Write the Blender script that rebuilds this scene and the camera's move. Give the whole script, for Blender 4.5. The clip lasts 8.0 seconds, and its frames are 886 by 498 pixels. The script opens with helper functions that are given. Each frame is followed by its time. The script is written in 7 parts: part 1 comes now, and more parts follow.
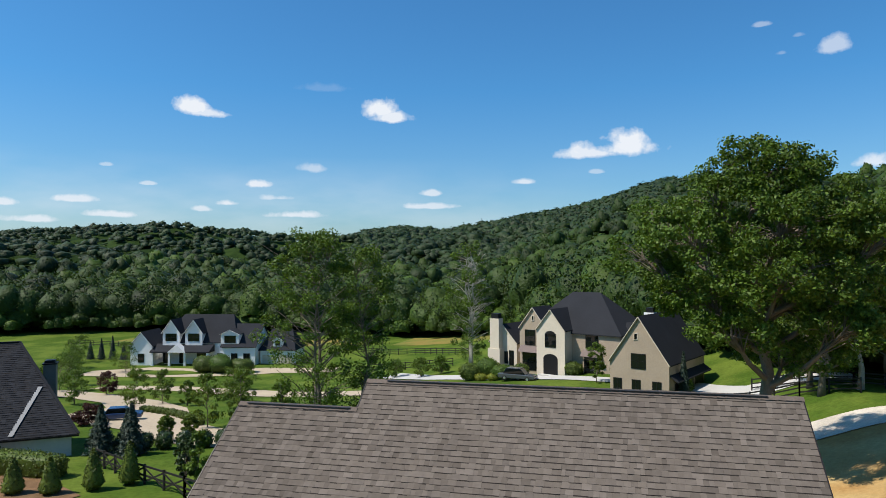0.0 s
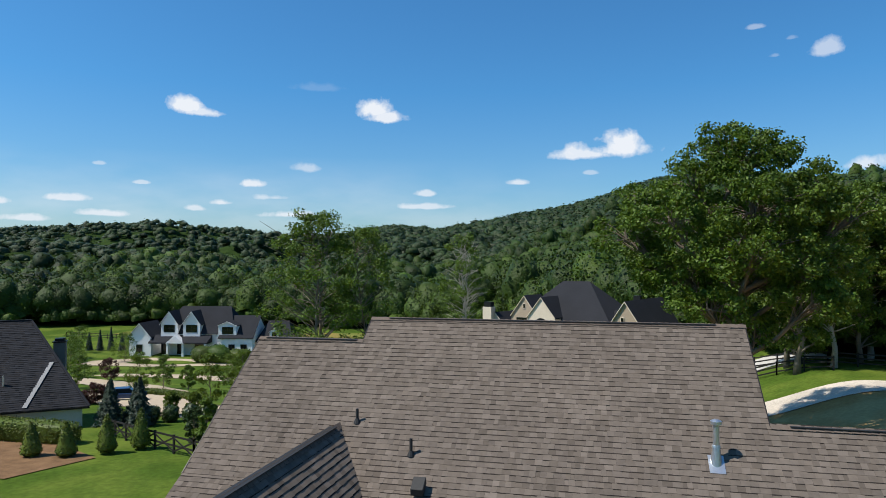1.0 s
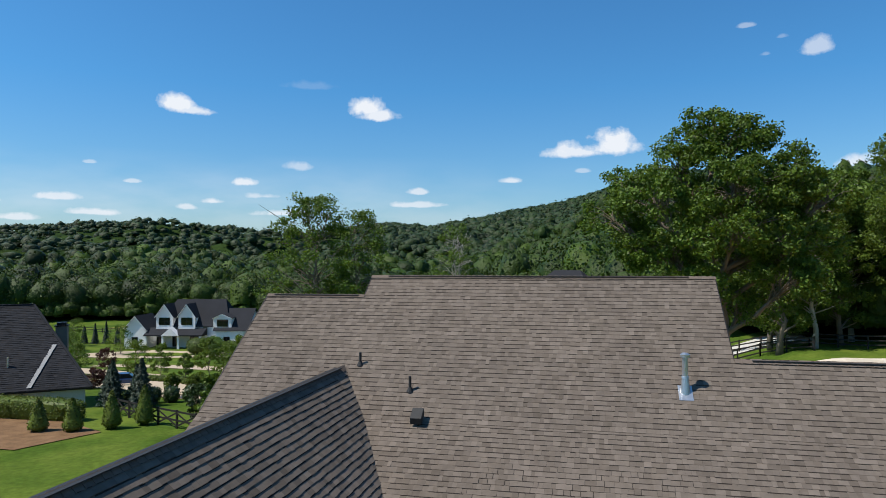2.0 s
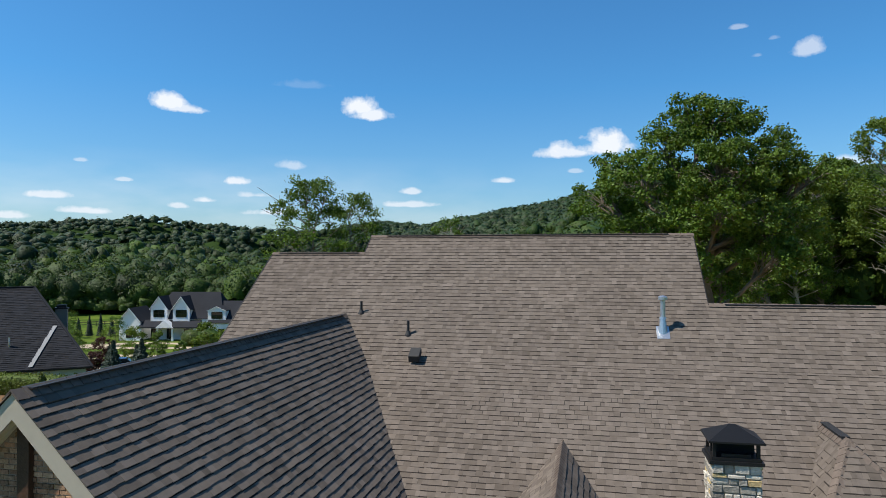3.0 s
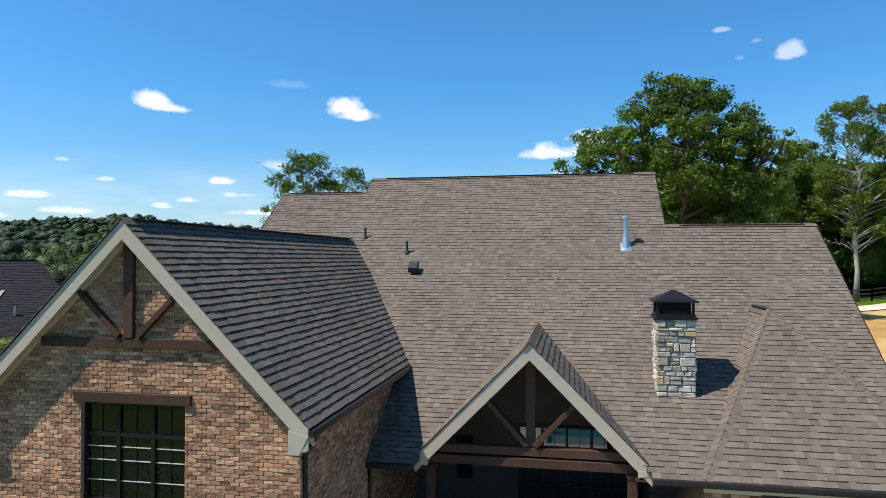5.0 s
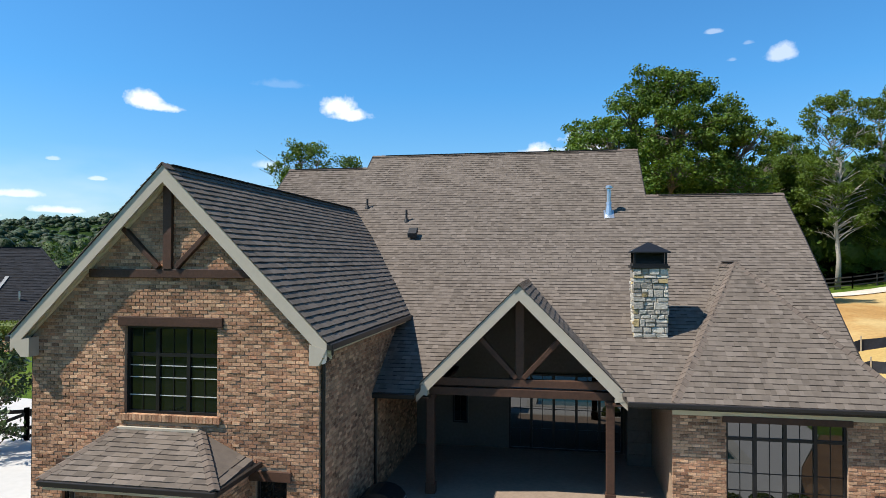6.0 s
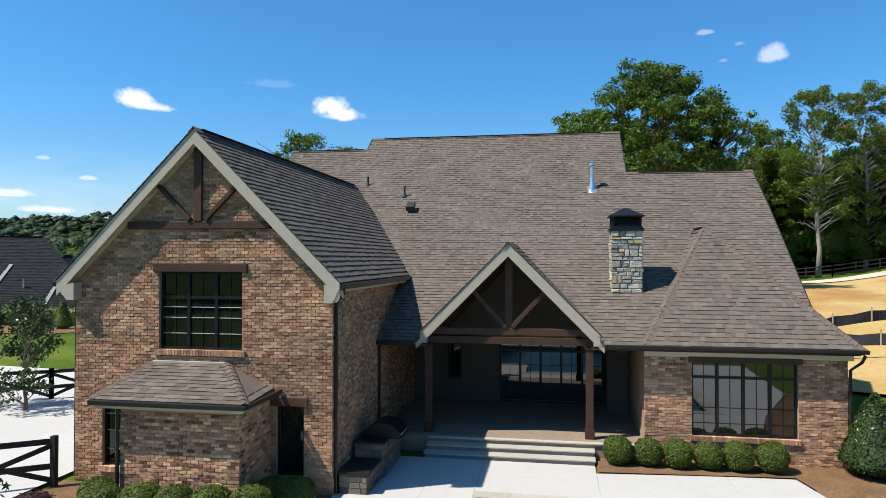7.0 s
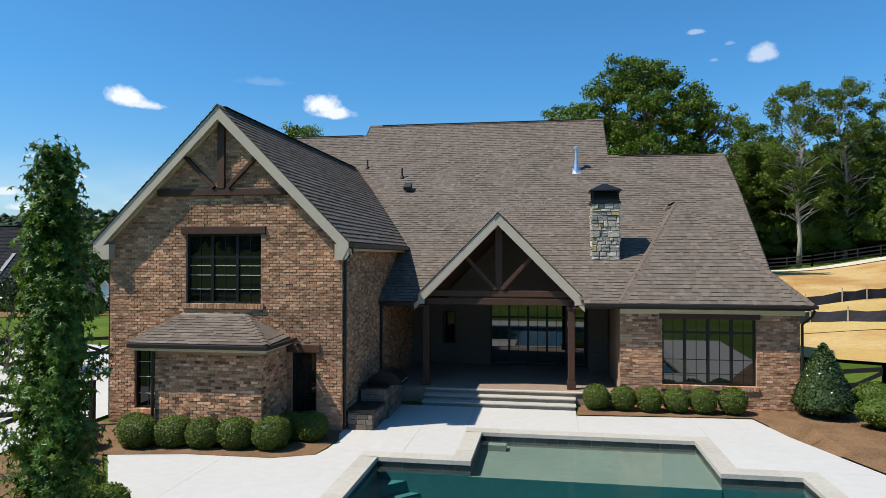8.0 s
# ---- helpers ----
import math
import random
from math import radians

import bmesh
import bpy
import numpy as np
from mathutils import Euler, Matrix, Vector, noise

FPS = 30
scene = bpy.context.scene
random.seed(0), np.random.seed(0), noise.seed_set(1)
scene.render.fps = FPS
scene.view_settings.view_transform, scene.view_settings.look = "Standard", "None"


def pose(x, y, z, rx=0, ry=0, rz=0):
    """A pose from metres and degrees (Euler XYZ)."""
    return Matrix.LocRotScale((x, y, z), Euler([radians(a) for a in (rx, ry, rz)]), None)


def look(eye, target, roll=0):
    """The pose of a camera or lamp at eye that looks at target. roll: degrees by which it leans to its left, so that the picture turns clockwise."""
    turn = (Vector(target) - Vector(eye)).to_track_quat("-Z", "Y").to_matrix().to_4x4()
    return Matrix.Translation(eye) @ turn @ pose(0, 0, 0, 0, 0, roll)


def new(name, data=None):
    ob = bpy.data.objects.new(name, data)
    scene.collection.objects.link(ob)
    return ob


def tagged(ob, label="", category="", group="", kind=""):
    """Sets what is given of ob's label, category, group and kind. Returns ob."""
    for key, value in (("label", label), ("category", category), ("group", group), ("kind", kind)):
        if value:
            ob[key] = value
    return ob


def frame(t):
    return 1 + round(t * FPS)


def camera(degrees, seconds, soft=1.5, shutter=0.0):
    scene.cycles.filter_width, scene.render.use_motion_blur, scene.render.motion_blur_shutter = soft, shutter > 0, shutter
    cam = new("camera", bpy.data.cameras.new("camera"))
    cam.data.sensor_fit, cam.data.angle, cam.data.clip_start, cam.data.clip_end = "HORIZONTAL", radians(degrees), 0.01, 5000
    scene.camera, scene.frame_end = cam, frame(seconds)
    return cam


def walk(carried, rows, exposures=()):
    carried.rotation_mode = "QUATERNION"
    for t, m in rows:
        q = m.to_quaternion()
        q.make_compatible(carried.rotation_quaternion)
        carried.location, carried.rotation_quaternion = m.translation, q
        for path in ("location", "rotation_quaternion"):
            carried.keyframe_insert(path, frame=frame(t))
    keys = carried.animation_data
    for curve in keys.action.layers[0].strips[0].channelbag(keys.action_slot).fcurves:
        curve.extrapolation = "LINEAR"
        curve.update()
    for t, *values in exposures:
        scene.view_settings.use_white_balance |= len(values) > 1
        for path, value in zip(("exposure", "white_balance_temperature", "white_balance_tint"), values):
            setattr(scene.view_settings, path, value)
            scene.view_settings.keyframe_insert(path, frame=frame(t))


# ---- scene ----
cam = camera(66.8, 8.0, soft=0.8)
PATH = [
    (0, (0.052, 0.060, 16.222), (-0.426, 2.002, 16.253), -0.2),
    (0.5, (0.408, -1.594, 15.349), (-0.061, 0.350, 15.379), -0.2),
    (1, (0.747, -2.955, 14.489), (0.286, -1.009, 14.521), -0.0),
    (1.5, (0.944, -3.943, 13.793), (0.493, -1.995, 13.822), -0.1),
    (3, (1.310, -6.348, 11.455), (0.891, -4.392, 11.481), 0.0),
    (3.5, (1.408, -7.090, 10.670), (0.999, -5.132, 10.698), 0.0),
    (4, (1.480, -8.009, 9.959), (1.084, -6.049, 9.988), -0.0),
    (4.5, (1.581, -8.887, 9.317), (1.195, -6.924, 9.345), 0.0),
    (6, (1.924, -11.783, 7.256), (1.567, -9.815, 7.285), 0.1),
    (6.5, (2.022, -12.825, 6.643), (1.676, -10.855, 6.672), 0.1),
    (7, (2.168, -13.910, 6.021), (1.833, -11.939, 6.050), 0.1),
    (7.5, (2.298, -14.960, 5.503), (1.973, -12.987, 5.530), 0.1),
    (8, (2.391, -16.107, 4.980), (2.080, -14.131, 5.005), 0.1),
]
EXPOSURES = [(0.0, 0.23), (1.5, 0.23), (3.0, 0.33), (4.5, 0.50), (6.0, 0.63), (6.5, 0.63), (7.0, 0.55), (8.0, 0.42)]
walk(cam, [(t, look(eye, target, roll)) for t, eye, target, roll in PATH], EXPOSURES)

# ---- sun and sky ----
SUN = Vector((-3.31, -1.6, 5.42)).normalized()
lamp = bpy.data.lights.new("sun", "SUN")
lamp.energy, lamp.angle, lamp.color = 5.0, radians(0.6), (1.0, 0.94, 0.84)
sun = new("sun", lamp)
sun.matrix_world = look(SUN * 100, (0, 0, 0))
world = bpy.data.worlds.new("sky")
scene.world = world
world.use_nodes = True


def sky(tree):
    """Clear sky with a few small fair-weather clouds; each cloud is (azimuth, elevation, half width, half height, thickness) in degrees."""
    nt, link = tree.nodes, tree.links.new
    nt.clear()
    out, bg = nt.new("ShaderNodeOutputWorld"), nt.new("ShaderNodeBackground")
    nishita = nt.new("ShaderNodeTexSky")
    nishita.sky_type, nishita.sun_disc = "NISHITA", False
    nishita.sun_elevation, nishita.sun_rotation = math.asin(SUN.z), math.atan2(SUN.x, SUN.y)
    nishita.air_density, nishita.dust_density, nishita.ozone_density = 1.0, 0.6, 2.2

    def maths(op, a, b=None, c=None):
        n = nt.new("ShaderNodeMath")
        n.operation = op
        for slot, v in enumerate((a, b, c)):
            if v is not None:
                link(v, n.inputs[slot]) if isinstance(v, bpy.types.NodeSocket) else setattr(n.inputs[slot], "default_value", v)
        return n.outputs[0]

    co = nt.new("ShaderNodeTexCoord")
    sep = nt.new("ShaderNodeSeparateXYZ")
    link(co.outputs["Generated"], sep.inputs[0])
    rough = nt.new("ShaderNodeTexNoise")
    rough.inputs["Scale"].default_value, rough.inputs["Detail"].default_value, rough.inputs["Roughness"].default_value = 22.0, 7.0, 0.6
    link(co.outputs["Generated"], rough.inputs["Vector"])
    wob = maths("SUBTRACT", rough.outputs["Fac"], 0.5)
    az = maths("MULTIPLY", maths("ARCTAN2", sep.outputs[0], sep.outputs[1]), 57.2958)
    el = maths("MULTIPLY", maths("ARCSINE", sep.outputs[2]), 57.2958)
    total = None
    for a, e, w, h, thick in CLOUDS:
        u = maths("DIVIDE", maths("SUBTRACT", az, a), w)
        below = maths("DIVIDE", maths("SUBTRACT", el, e), h)
        v = maths("MAXIMUM", below, maths("MULTIPLY", below, -1.9))
        r = maths("SQRT", maths("ADD", maths("MULTIPLY", u, u), maths("MULTIPLY", v, v)))
        body = maths("SUBTRACT", 1.0, maths("ADD", r, maths("MULTIPLY", wob, -2.7)))
        body = maths("MULTIPLY", maths("MINIMUM", maths("MAXIMUM", maths("MULTIPLY", body, 1.9), 0.0), 1.0), thick)
        total = body if total is None else maths("MAXIMUM", total, body)
    # thin veil of haze streaks low over the hills
    stretch = nt.new("ShaderNodeMapping")
    stretch.inputs["Scale"].default_value = (3.0, 3.0, 9.0)
    link(co.outputs["Generated"], stretch.inputs[0])
    veil = nt.new("ShaderNodeTexNoise")
    veil.inputs["Scale"].default_value, veil.inputs["Detail"].default_value = 2.2, 5.0
    link(stretch.outputs[0], veil.inputs["Vector"])
    band = maths("MAXIMUM", maths("SUBTRACT", 1.0, maths("DIVIDE", maths("ABSOLUTE", maths("SUBTRACT", el, 3.6)), 5.0)), 0.0)
    left = maths("MINIMUM", maths("MAXIMUM", maths("DIVIDE", maths("SUBTRACT", 5.0, az), 26.0), 0.0), 1.0)
    streak = maths("MULTIPLY", maths("MULTIPLY", maths("MAXIMUM", maths("SUBTRACT", veil.outputs["Fac"], 0.30), 0.0), 1.0), maths("MULTIPLY", band, left))
    total = maths("MINIMUM", maths("ADD", total, streak), 1.0)
    tint = nt.new("ShaderNodeMix")
    tint.data_type = "RGBA"
    tint.blend_type = "MULTIPLY"
    tint.inputs["Factor"].default_value = 1.0
    link(nishita.outputs[0], tint.inputs["A"])
    shade = nt.new("ShaderNodeMix")
    shade.data_type = "RGBA"
    shade.inputs["A"].default_value, shade.inputs["B"].default_value = LOW_TINT, SKY_TINT
    link(maths("MINIMUM", maths("MAXIMUM", maths("DIVIDE", el, 14.0), 0.0), 1.0), shade.inputs["Factor"])
    link(shade.outputs["Result"], tint.inputs["B"])
    mix = nt.new("ShaderNodeMix")
    mix.data_type = "RGBA"
    link(total, mix.inputs["Factor"])
    link(tint.outputs["Result"], mix.inputs["A"])
    mix.inputs["B"].default_value = CLOUD_WHITE
    link(mix.outputs["Result"], bg.inputs["Color"])
    bg.inputs["Strength"].default_value = SKY_STRENGTH
    link(bg.outputs[0], out.inputs["Surface"])


LOW_TINT = (0.72, 0.93, 1.10, 1)
SKY_STRENGTH, SKY_TINT, CLOUD_WHITE = 0.092, (0.40, 0.94, 1.29, 1), (7.8, 8.2, 8.8, 1)
CLOUDS = [
    (-34.3, 12.0, 1.7, 1.15, 1.0), (-33.4, 11.7, 2.0, 0.6, 0.85), (-19.1, 12.5, 1.7, 1.45, 1.0), (-18.2, 11.9, 2.0, 0.75, 0.95), (1.9, 9.1, 2.9, 1.5, 1.0), (-0.6, 8.7, 3.0, 0.8, 0.9), (0.7, 8.9, 3.4, 1.0, 0.95),
    (16.6, 15.2, 1.2, 0.75, 0.55), (11.7, 17.5, 0.8, 0.3, 0.35), (14.2, 16.4, 0.5, 0.25, 0.2), (13.1, 15.3, 0.5, 0.25, 0.2), (-29.1, 6.2, 1.2, 0.45, 0.75), (-31.6, 4.6, 1.2, 0.4, 0.7), (-33.6, 4.1, 0.8, 0.35, 0.6),
    (-42.7, 4.6, 1.4, 0.4, 0.6), (-40.4, 3.5, 2.2, 0.4, 0.65), (-26.4, 3.7, 2.4, 0.45, 0.7), (-24.7, 7.6, 1.3, 0.6, 0.45), (-14.7, 5.6, 1.1, 0.4, 0.65), (-15.0, 4.5, 2.3, 0.35, 0.6), (-6.9, 6.5, 1.0, 0.4, 0.75),
    (18.9, 6.9, 1.7, 0.8, 0.8), (-1.0, 7.2, 0.7, 0.25, 0.4), (-24.1, 14.1, 2.4, 0.5, 0.10), (-45.4, 3.0, 2.0, 0.4, 0.65), (-47.0, 4.2, 1.0, 0.4, 0.6), (-27.5, 5.1, 1.6, 0.35, 0.45), (-37.6, 6.0, 0.6, 0.2, 0.5), (-40.5, 7.3, 0.5, 0.2, 0.4),
]
sky(world.node_tree)

# ---- building helpers ----
RNG = np.random.RandomState(7)


class Solid:
    """Collects faces for one mesh."""

    def __init__(self):
        self.v, self.f = [], []

    def add(self, verts, faces):
        n = len(self.v)
        self.v.extend([tuple(p) for p in verts])
        self.f.extend([tuple(n + i for i in face) for face in faces])
        return self

    def box(self, x0, x1, y0, y1, z0, z1):
        return self.add([(x, y, z) for z in (z0, z1) for y in (y0, y1) for x in (x0, x1)],
                        [(0, 2, 3, 1), (4, 5, 7, 6), (0, 1, 5, 4), (2, 6, 7, 3), (0, 4, 6, 2), (1, 3, 7, 5)])

    def prism(self, poly, push):
        """A flat polygon, pushed along a vector into a solid."""
        n = len(poly)
        a = [Vector(p) for p in poly]
        b = [p + Vector(push) for p in a]
        return self.add(a + b, [tuple(reversed(range(n))), tuple(range(n, 2 * n))] + [(i, (i + 1) % n, n + (i + 1) % n, n + i) for i in range(n)])

    def beam(self, a, b, w, h, up=(0, 0, 1)):
        """A bar of section w x h from a to b."""
        a, b = Vector(a), Vector(b)
        d = (b - a).normalized()
        s = d.cross(Vector(up)).normalized() * (w / 2)
        u = s.cross(d).normalized() * (h / 2)
        return self.prism([a - s - u, a + s - u, a + s + u, a - s + u], b - a)

    def tube(self, pts, radii, sides=8, cap=True):
        rings = []
        pts = [Vector(p) for p in pts]
        for i, p in enumerate(pts):
            d = (pts[min(i + 1, len(pts) - 1)] - pts[max(i - 1, 0)]).normalized()
            s = d.cross(Vector((0.31, 0.93, 0.2))).normalized()
            u = s.cross(d)
            rings.append([p + (s * math.cos(a) + u * math.sin(a)) * radii[i] for a in (2 * math.pi * k / sides for k in range(sides))])
        faces = [(i * sides + k, i * sides + (k + 1) % sides, (i + 1) * sides + (k + 1) % sides, (i + 1) * sides + k) for i in range(len(pts) - 1) for k in range(sides)]
        if cap:
            faces += [tuple(reversed(range(sides))), tuple(range((len(pts) - 1) * sides, len(pts) * sides))]
        return self.add([q for r in rings for q in r], faces)

    def mesh(self, name, smooth=False):
        me = bpy.data.meshes.new(name)
        me.from_pydata([tuple(p) for p in self.v], [], self.f)
        me.validate()
        if smooth:
            me.polygons.foreach_set("use_smooth", [True] * len(me.polygons))
        me.update()
        return me


def part(name, solid, material, parent=None, label="", smooth=False, kind="", bevel=0.0):
    me = solid.mesh(name, smooth) if isinstance(solid, Solid) else solid
    ob = new(name, me)
    if material and not me.materials:
        me.materials.append(material)
    if parent:
        ob.parent = parent
    if bevel:
        m = ob.modifiers.new("edge", "BEVEL")
        m.width, m.segments, m.limit_method = bevel, 2, "ANGLE"
    return tagged(ob, label, kind=kind)


def thing(name, label, category, at=(0, 0, 0), group="", kind=""):
    ob = new(name)
    ob.location = at
    return tagged(ob, label, category, group, kind)


def big_mesh(name, verts, faces, material, parent=None, label="", kind="", smooth=False):
    """A mesh from arrays: verts (n, 3), faces (m, 3) or (m, 4)."""
    me = bpy.data.meshes.new(name)
    n, k = len(faces), faces.shape[1]
    me.vertices.add(len(verts))
    me.vertices.foreach_set("co", np.ascontiguousarray(verts, dtype=np.float32).ravel())
    me.loops.add(n * k)
    me.loops.foreach_set("vertex_index", np.ascontiguousarray(faces, dtype=np.int32).ravel())
    me.polygons.add(n)
    me.polygons.foreach_set("loop_start", np.arange(0, n * k, k, dtype=np.int32))
    me.polygons.foreach_set("use_smooth", np.full(n, smooth))
    me.update(calc_edges=True)
    return part(name, me, material, parent, label, kind=kind)


# ---- materials ----
def material(name, rgb, rough=0.8, metal=0.0, spread=0.25, scale=6.0, bump=0.2, bump_scale=60.0, island=0.0, second=None, objects=0.0, spec=0.3, stain=0.0, hue=0.0):
    """A surface with stains at one scale and grain at another. island, objects: how far single pieces differ; second: a colour that some pieces take."""
    m = bpy.data.materials.new(name)
    m.use_nodes = True
    nt, link = m.node_tree.nodes, m.node_tree.links.new
    bsdf = nt["Principled BSDF"]
    bsdf.inputs["Roughness"].default_value, bsdf.inputs["Metallic"].default_value = rough, metal
    bsdf.inputs["Specular IOR Level"].default_value = spec
    geo = nt.new("ShaderNodeNewGeometry")
    large, fine = nt.new("ShaderNodeTexNoise"), nt.new("ShaderNodeTexNoise")
    large.inputs["Scale"].default_value, large.inputs["Detail"].default_value = scale * 0.12, 5.0
    fine.inputs["Scale"].default_value, fine.inputs["Detail"].default_value = scale * 2.0, 6.0
    for n in (large, fine):
        link(geo.outputs["Position"], n.inputs["Vector"])

    def maths(op, a, b):
        n = nt.new("ShaderNodeMath")
        n.operation = op
        for slot, v in enumerate((a, b)):
            link(v, n.inputs[slot]) if isinstance(v, bpy.types.NodeSocket) else setattr(n.inputs[slot], "default_value", v)
        return n.outputs[0]

    value = maths("ADD", maths("MULTIPLY", maths("SUBTRACT", large.outputs["Fac"], 0.5), spread * 1.6), maths("MULTIPLY", maths("SUBTRACT", fine.outputs["Fac"], 0.5), spread * 1.8))
    one = None
    if island:
        one = geo.outputs["Random Per Island"]
        value = maths("ADD", value, maths("MULTIPLY", maths("SUBTRACT", one, 0.5), island))
    if objects:
        info = nt.new("ShaderNodeObjectInfo")
        one = info.outputs["Random"] if one is None else maths("FRACT", maths("ADD", one, info.outputs["Random"]), 0.0)
        value = maths("ADD", value, maths("MULTIPLY", maths("SUBTRACT", one, 0.5), objects))
    value = maths("MAXIMUM", maths("ADD", value, 1.0), 0.12)
    base = nt.new("ShaderNodeMix")
    base.data_type = "RGBA"
    base.inputs["A"].default_value = (*rgb, 1)
    base.inputs["B"].default_value = (*(second or rgb), 1)
    if second and one is not None:
        pick = maths("FRACT", maths("MULTIPLY", one, 7.31), 0.0)
        link(pick, base.inputs["Factor"])
    elif second:
        ramp = nt.new("ShaderNodeMapRange")
        ramp.inputs["From Min"].default_value, ramp.inputs["From Max"].default_value = 0.42, 0.6
        link(large.outputs["Fac"], ramp.inputs["Value"])
        link(ramp.outputs[0], base.inputs["Factor"])
    tone = nt.new("ShaderNodeVectorMath")
    tone.operation = "SCALE"
    link(base.outputs["Result"], tone.inputs[0])
    link(value, tone.inputs["Scale"])
    link(tone.outputs[0], bsdf.inputs["Base Color"])
    if bump:
        grain, b = nt.new("ShaderNodeTexNoise"), nt.new("ShaderNodeBump")
        grain.inputs["Scale"].default_value, grain.inputs["Detail"].default_value = bump_scale, 4.0
        link(geo.outputs["Position"], grain.inputs["Vector"])
        b.inputs["Strength"].default_value, b.inputs["Distance"].default_value = bump, 0.6 / bump_scale
        link(grain.outputs["Fac"], b.inputs["Height"])
        link(b.outputs[0], bsdf.inputs["Normal"])
    return m


def leafy(name, rgb, second, spread=0.7, glow=0.35, scale=0.5, rough=0.55, relief=0.0, relief_scale=2.0):
    """Leaves that let some light through; single leaves and whole clumps differ."""
    m = material(name, rgb, rough, 0.0, 0.45, scale, relief, relief_scale, island=spread, second=second, spec=0.25)
    nt, link = m.node_tree.nodes, m.node_tree.links.new
    bsdf, out = nt["Principled BSDF"], nt["Material Output"]
    thin, mix = nt.new("ShaderNodeBsdfTranslucent"), nt.new("ShaderNodeMixShader")
    mix.inputs[0].default_value = glow
    warm = nt.new("ShaderNodeVectorMath")
    warm.operation = "MULTIPLY"
    warm.inputs[1].default_value = (1.25, 1.15, 0.5)
    link(bsdf.inputs["Base Color"].links[0].from_socket, warm.inputs[0])
    link(warm.outputs[0], thin.inputs["Color"])
    link(bsdf.outputs[0], mix.inputs[1])
    link(thin.outputs[0], mix.inputs[2])
    link(mix.outputs[0], out.inputs["Surface"])
    return m


def glass(name, rgb=(0.006, 0.008, 0.008)):
    """Window glass seen from outside: a dark pane that mirrors the sky and the yard."""
    m = bpy.data.materials.new(name)
    m.use_nodes = True
    b = m.node_tree.nodes["Principled BSDF"]
    b.inputs["Base Color"].default_value = (*rgb, 1)
    b.inputs["Roughness"].default_value, b.inputs["IOR"].default_value, b.inputs["Specular IOR Level"].default_value = 0.02, 1.5, 0.5
    return m


def clear_glass(name, tint=(0.8, 0.86, 0.86), share=0.72, rough=0.0):
    """A thin clear pane: part of the light goes straight through, the rest is mirrored."""
    m = bpy.data.materials.new(name)
    m.use_nodes = True
    nt, link = m.node_tree.nodes, m.node_tree.links.new
    nt.clear()
    out, mix = nt.new("ShaderNodeOutputMaterial"), nt.new("ShaderNodeMixShader")
    see, mirror = nt.new("ShaderNodeBsdfTransparent"), nt.new("ShaderNodeBsdfGlossy")
    see.inputs[0].default_value = (*tint, 1)
    mirror.inputs["Roughness"].default_value = rough
    mix.inputs[0].default_value = 1 - share
    link(see.outputs[0], mix.inputs[1])
    link(mirror.outputs[0], mix.inputs[2])
    link(mix.outputs[0], out.inputs["Surface"])
    return m


SHINGLE = material("weathered_brown_shingle", (0.118, 0.096, 0.078), 0.93, 0, 0.24, 3.0, 0.35, 260, island=0.28, second=(0.142, 0.117, 0.098), objects=0.2, spec=0.12)
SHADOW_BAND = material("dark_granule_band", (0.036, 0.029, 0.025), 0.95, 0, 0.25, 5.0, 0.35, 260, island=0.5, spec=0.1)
RIDGE_CAP = material("ridge_cap_shingle", (0.125, 0.098, 0.080), 0.93, 0, 0.3, 5.0, 0.3, 260, island=0.3, spec=0.15)
SLATE = material("charcoal_shingle", (0.021, 0.022, 0.026), 0.95, 0, 0.3, 3.0, 0.3, 120, island=0.5, spec=0.2)
DECK = material("roof_underlay", (0.05, 0.042, 0.036), 0.95, 0, 0.2, 4, 0.1)
BRICK = material("tumbled_brown_brick", (0.30, 0.152, 0.088), 0.9, 0, 0.75, 11.0, 0.7, 60, island=0.85, second=(0.45, 0.275, 0.165), objects=0.5, spec=0.12)
MORTAR = material("tan_mortar", (0.33, 0.235, 0.165), 0.95, 0, 0.4, 8.0, 0.6, 90, spec=0.1)
PAINT = material("taupe_trim_paint", (0.43, 0.375, 0.295), 0.55, 0, 0.08, 3.0, 0.05, 40)
SOFFIT = material("cream_soffit_paint", (0.55, 0.48, 0.33), 0.6, 0, 0.08, 3.0, 0.05, 40)
TIMBER = material("dark_stained_timber", (0.062, 0.030, 0.018), 0.6, 0, 0.5, 7.0, 0.35, 30, objects=0.3)
GUTTER = material("bronze_gutter", (0.028, 0.024, 0.022), 0.4, 0.3, 0.15, 4.0, 0.05, 30)
BLACK_FRAME = material("black_window_frame", (0.012, 0.011, 0.011), 0.4, 0, 0.15, 4.0, 0.05, 30)
STONE = material("grey_buff_fieldstone", (0.37, 0.34, 0.29), 0.9, 0, 0.45, 7.0, 0.9, 26, objects=0.85, second=(0.45, 0.41, 0.34))
BUFF = material("golden_buff_stone", (0.45, 0.34, 0.17), 0.9, 0, 0.4, 7.0, 0.9, 26, objects=0.5)
STONE_JOINT = material("grey_stone_mortar", (0.20, 0.185, 0.16), 0.95, 0, 0.3, 8.0, 0.4, 80)
CONCRETE = material("pale_broom_concrete", (0.43, 0.415, 0.39), 0.85, 0, 0.10, 2.0, 0.15, 150)
COPING = material("cream_limestone_coping", (0.38, 0.355, 0.305), 0.75, 0, 0.2, 5.0, 0.2, 60, objects=0.12)
STEEL = material("galvanised_steel", (0.62, 0.64, 0.66), 0.35, 0.9, 0.15, 6.0, 0.05, 40)
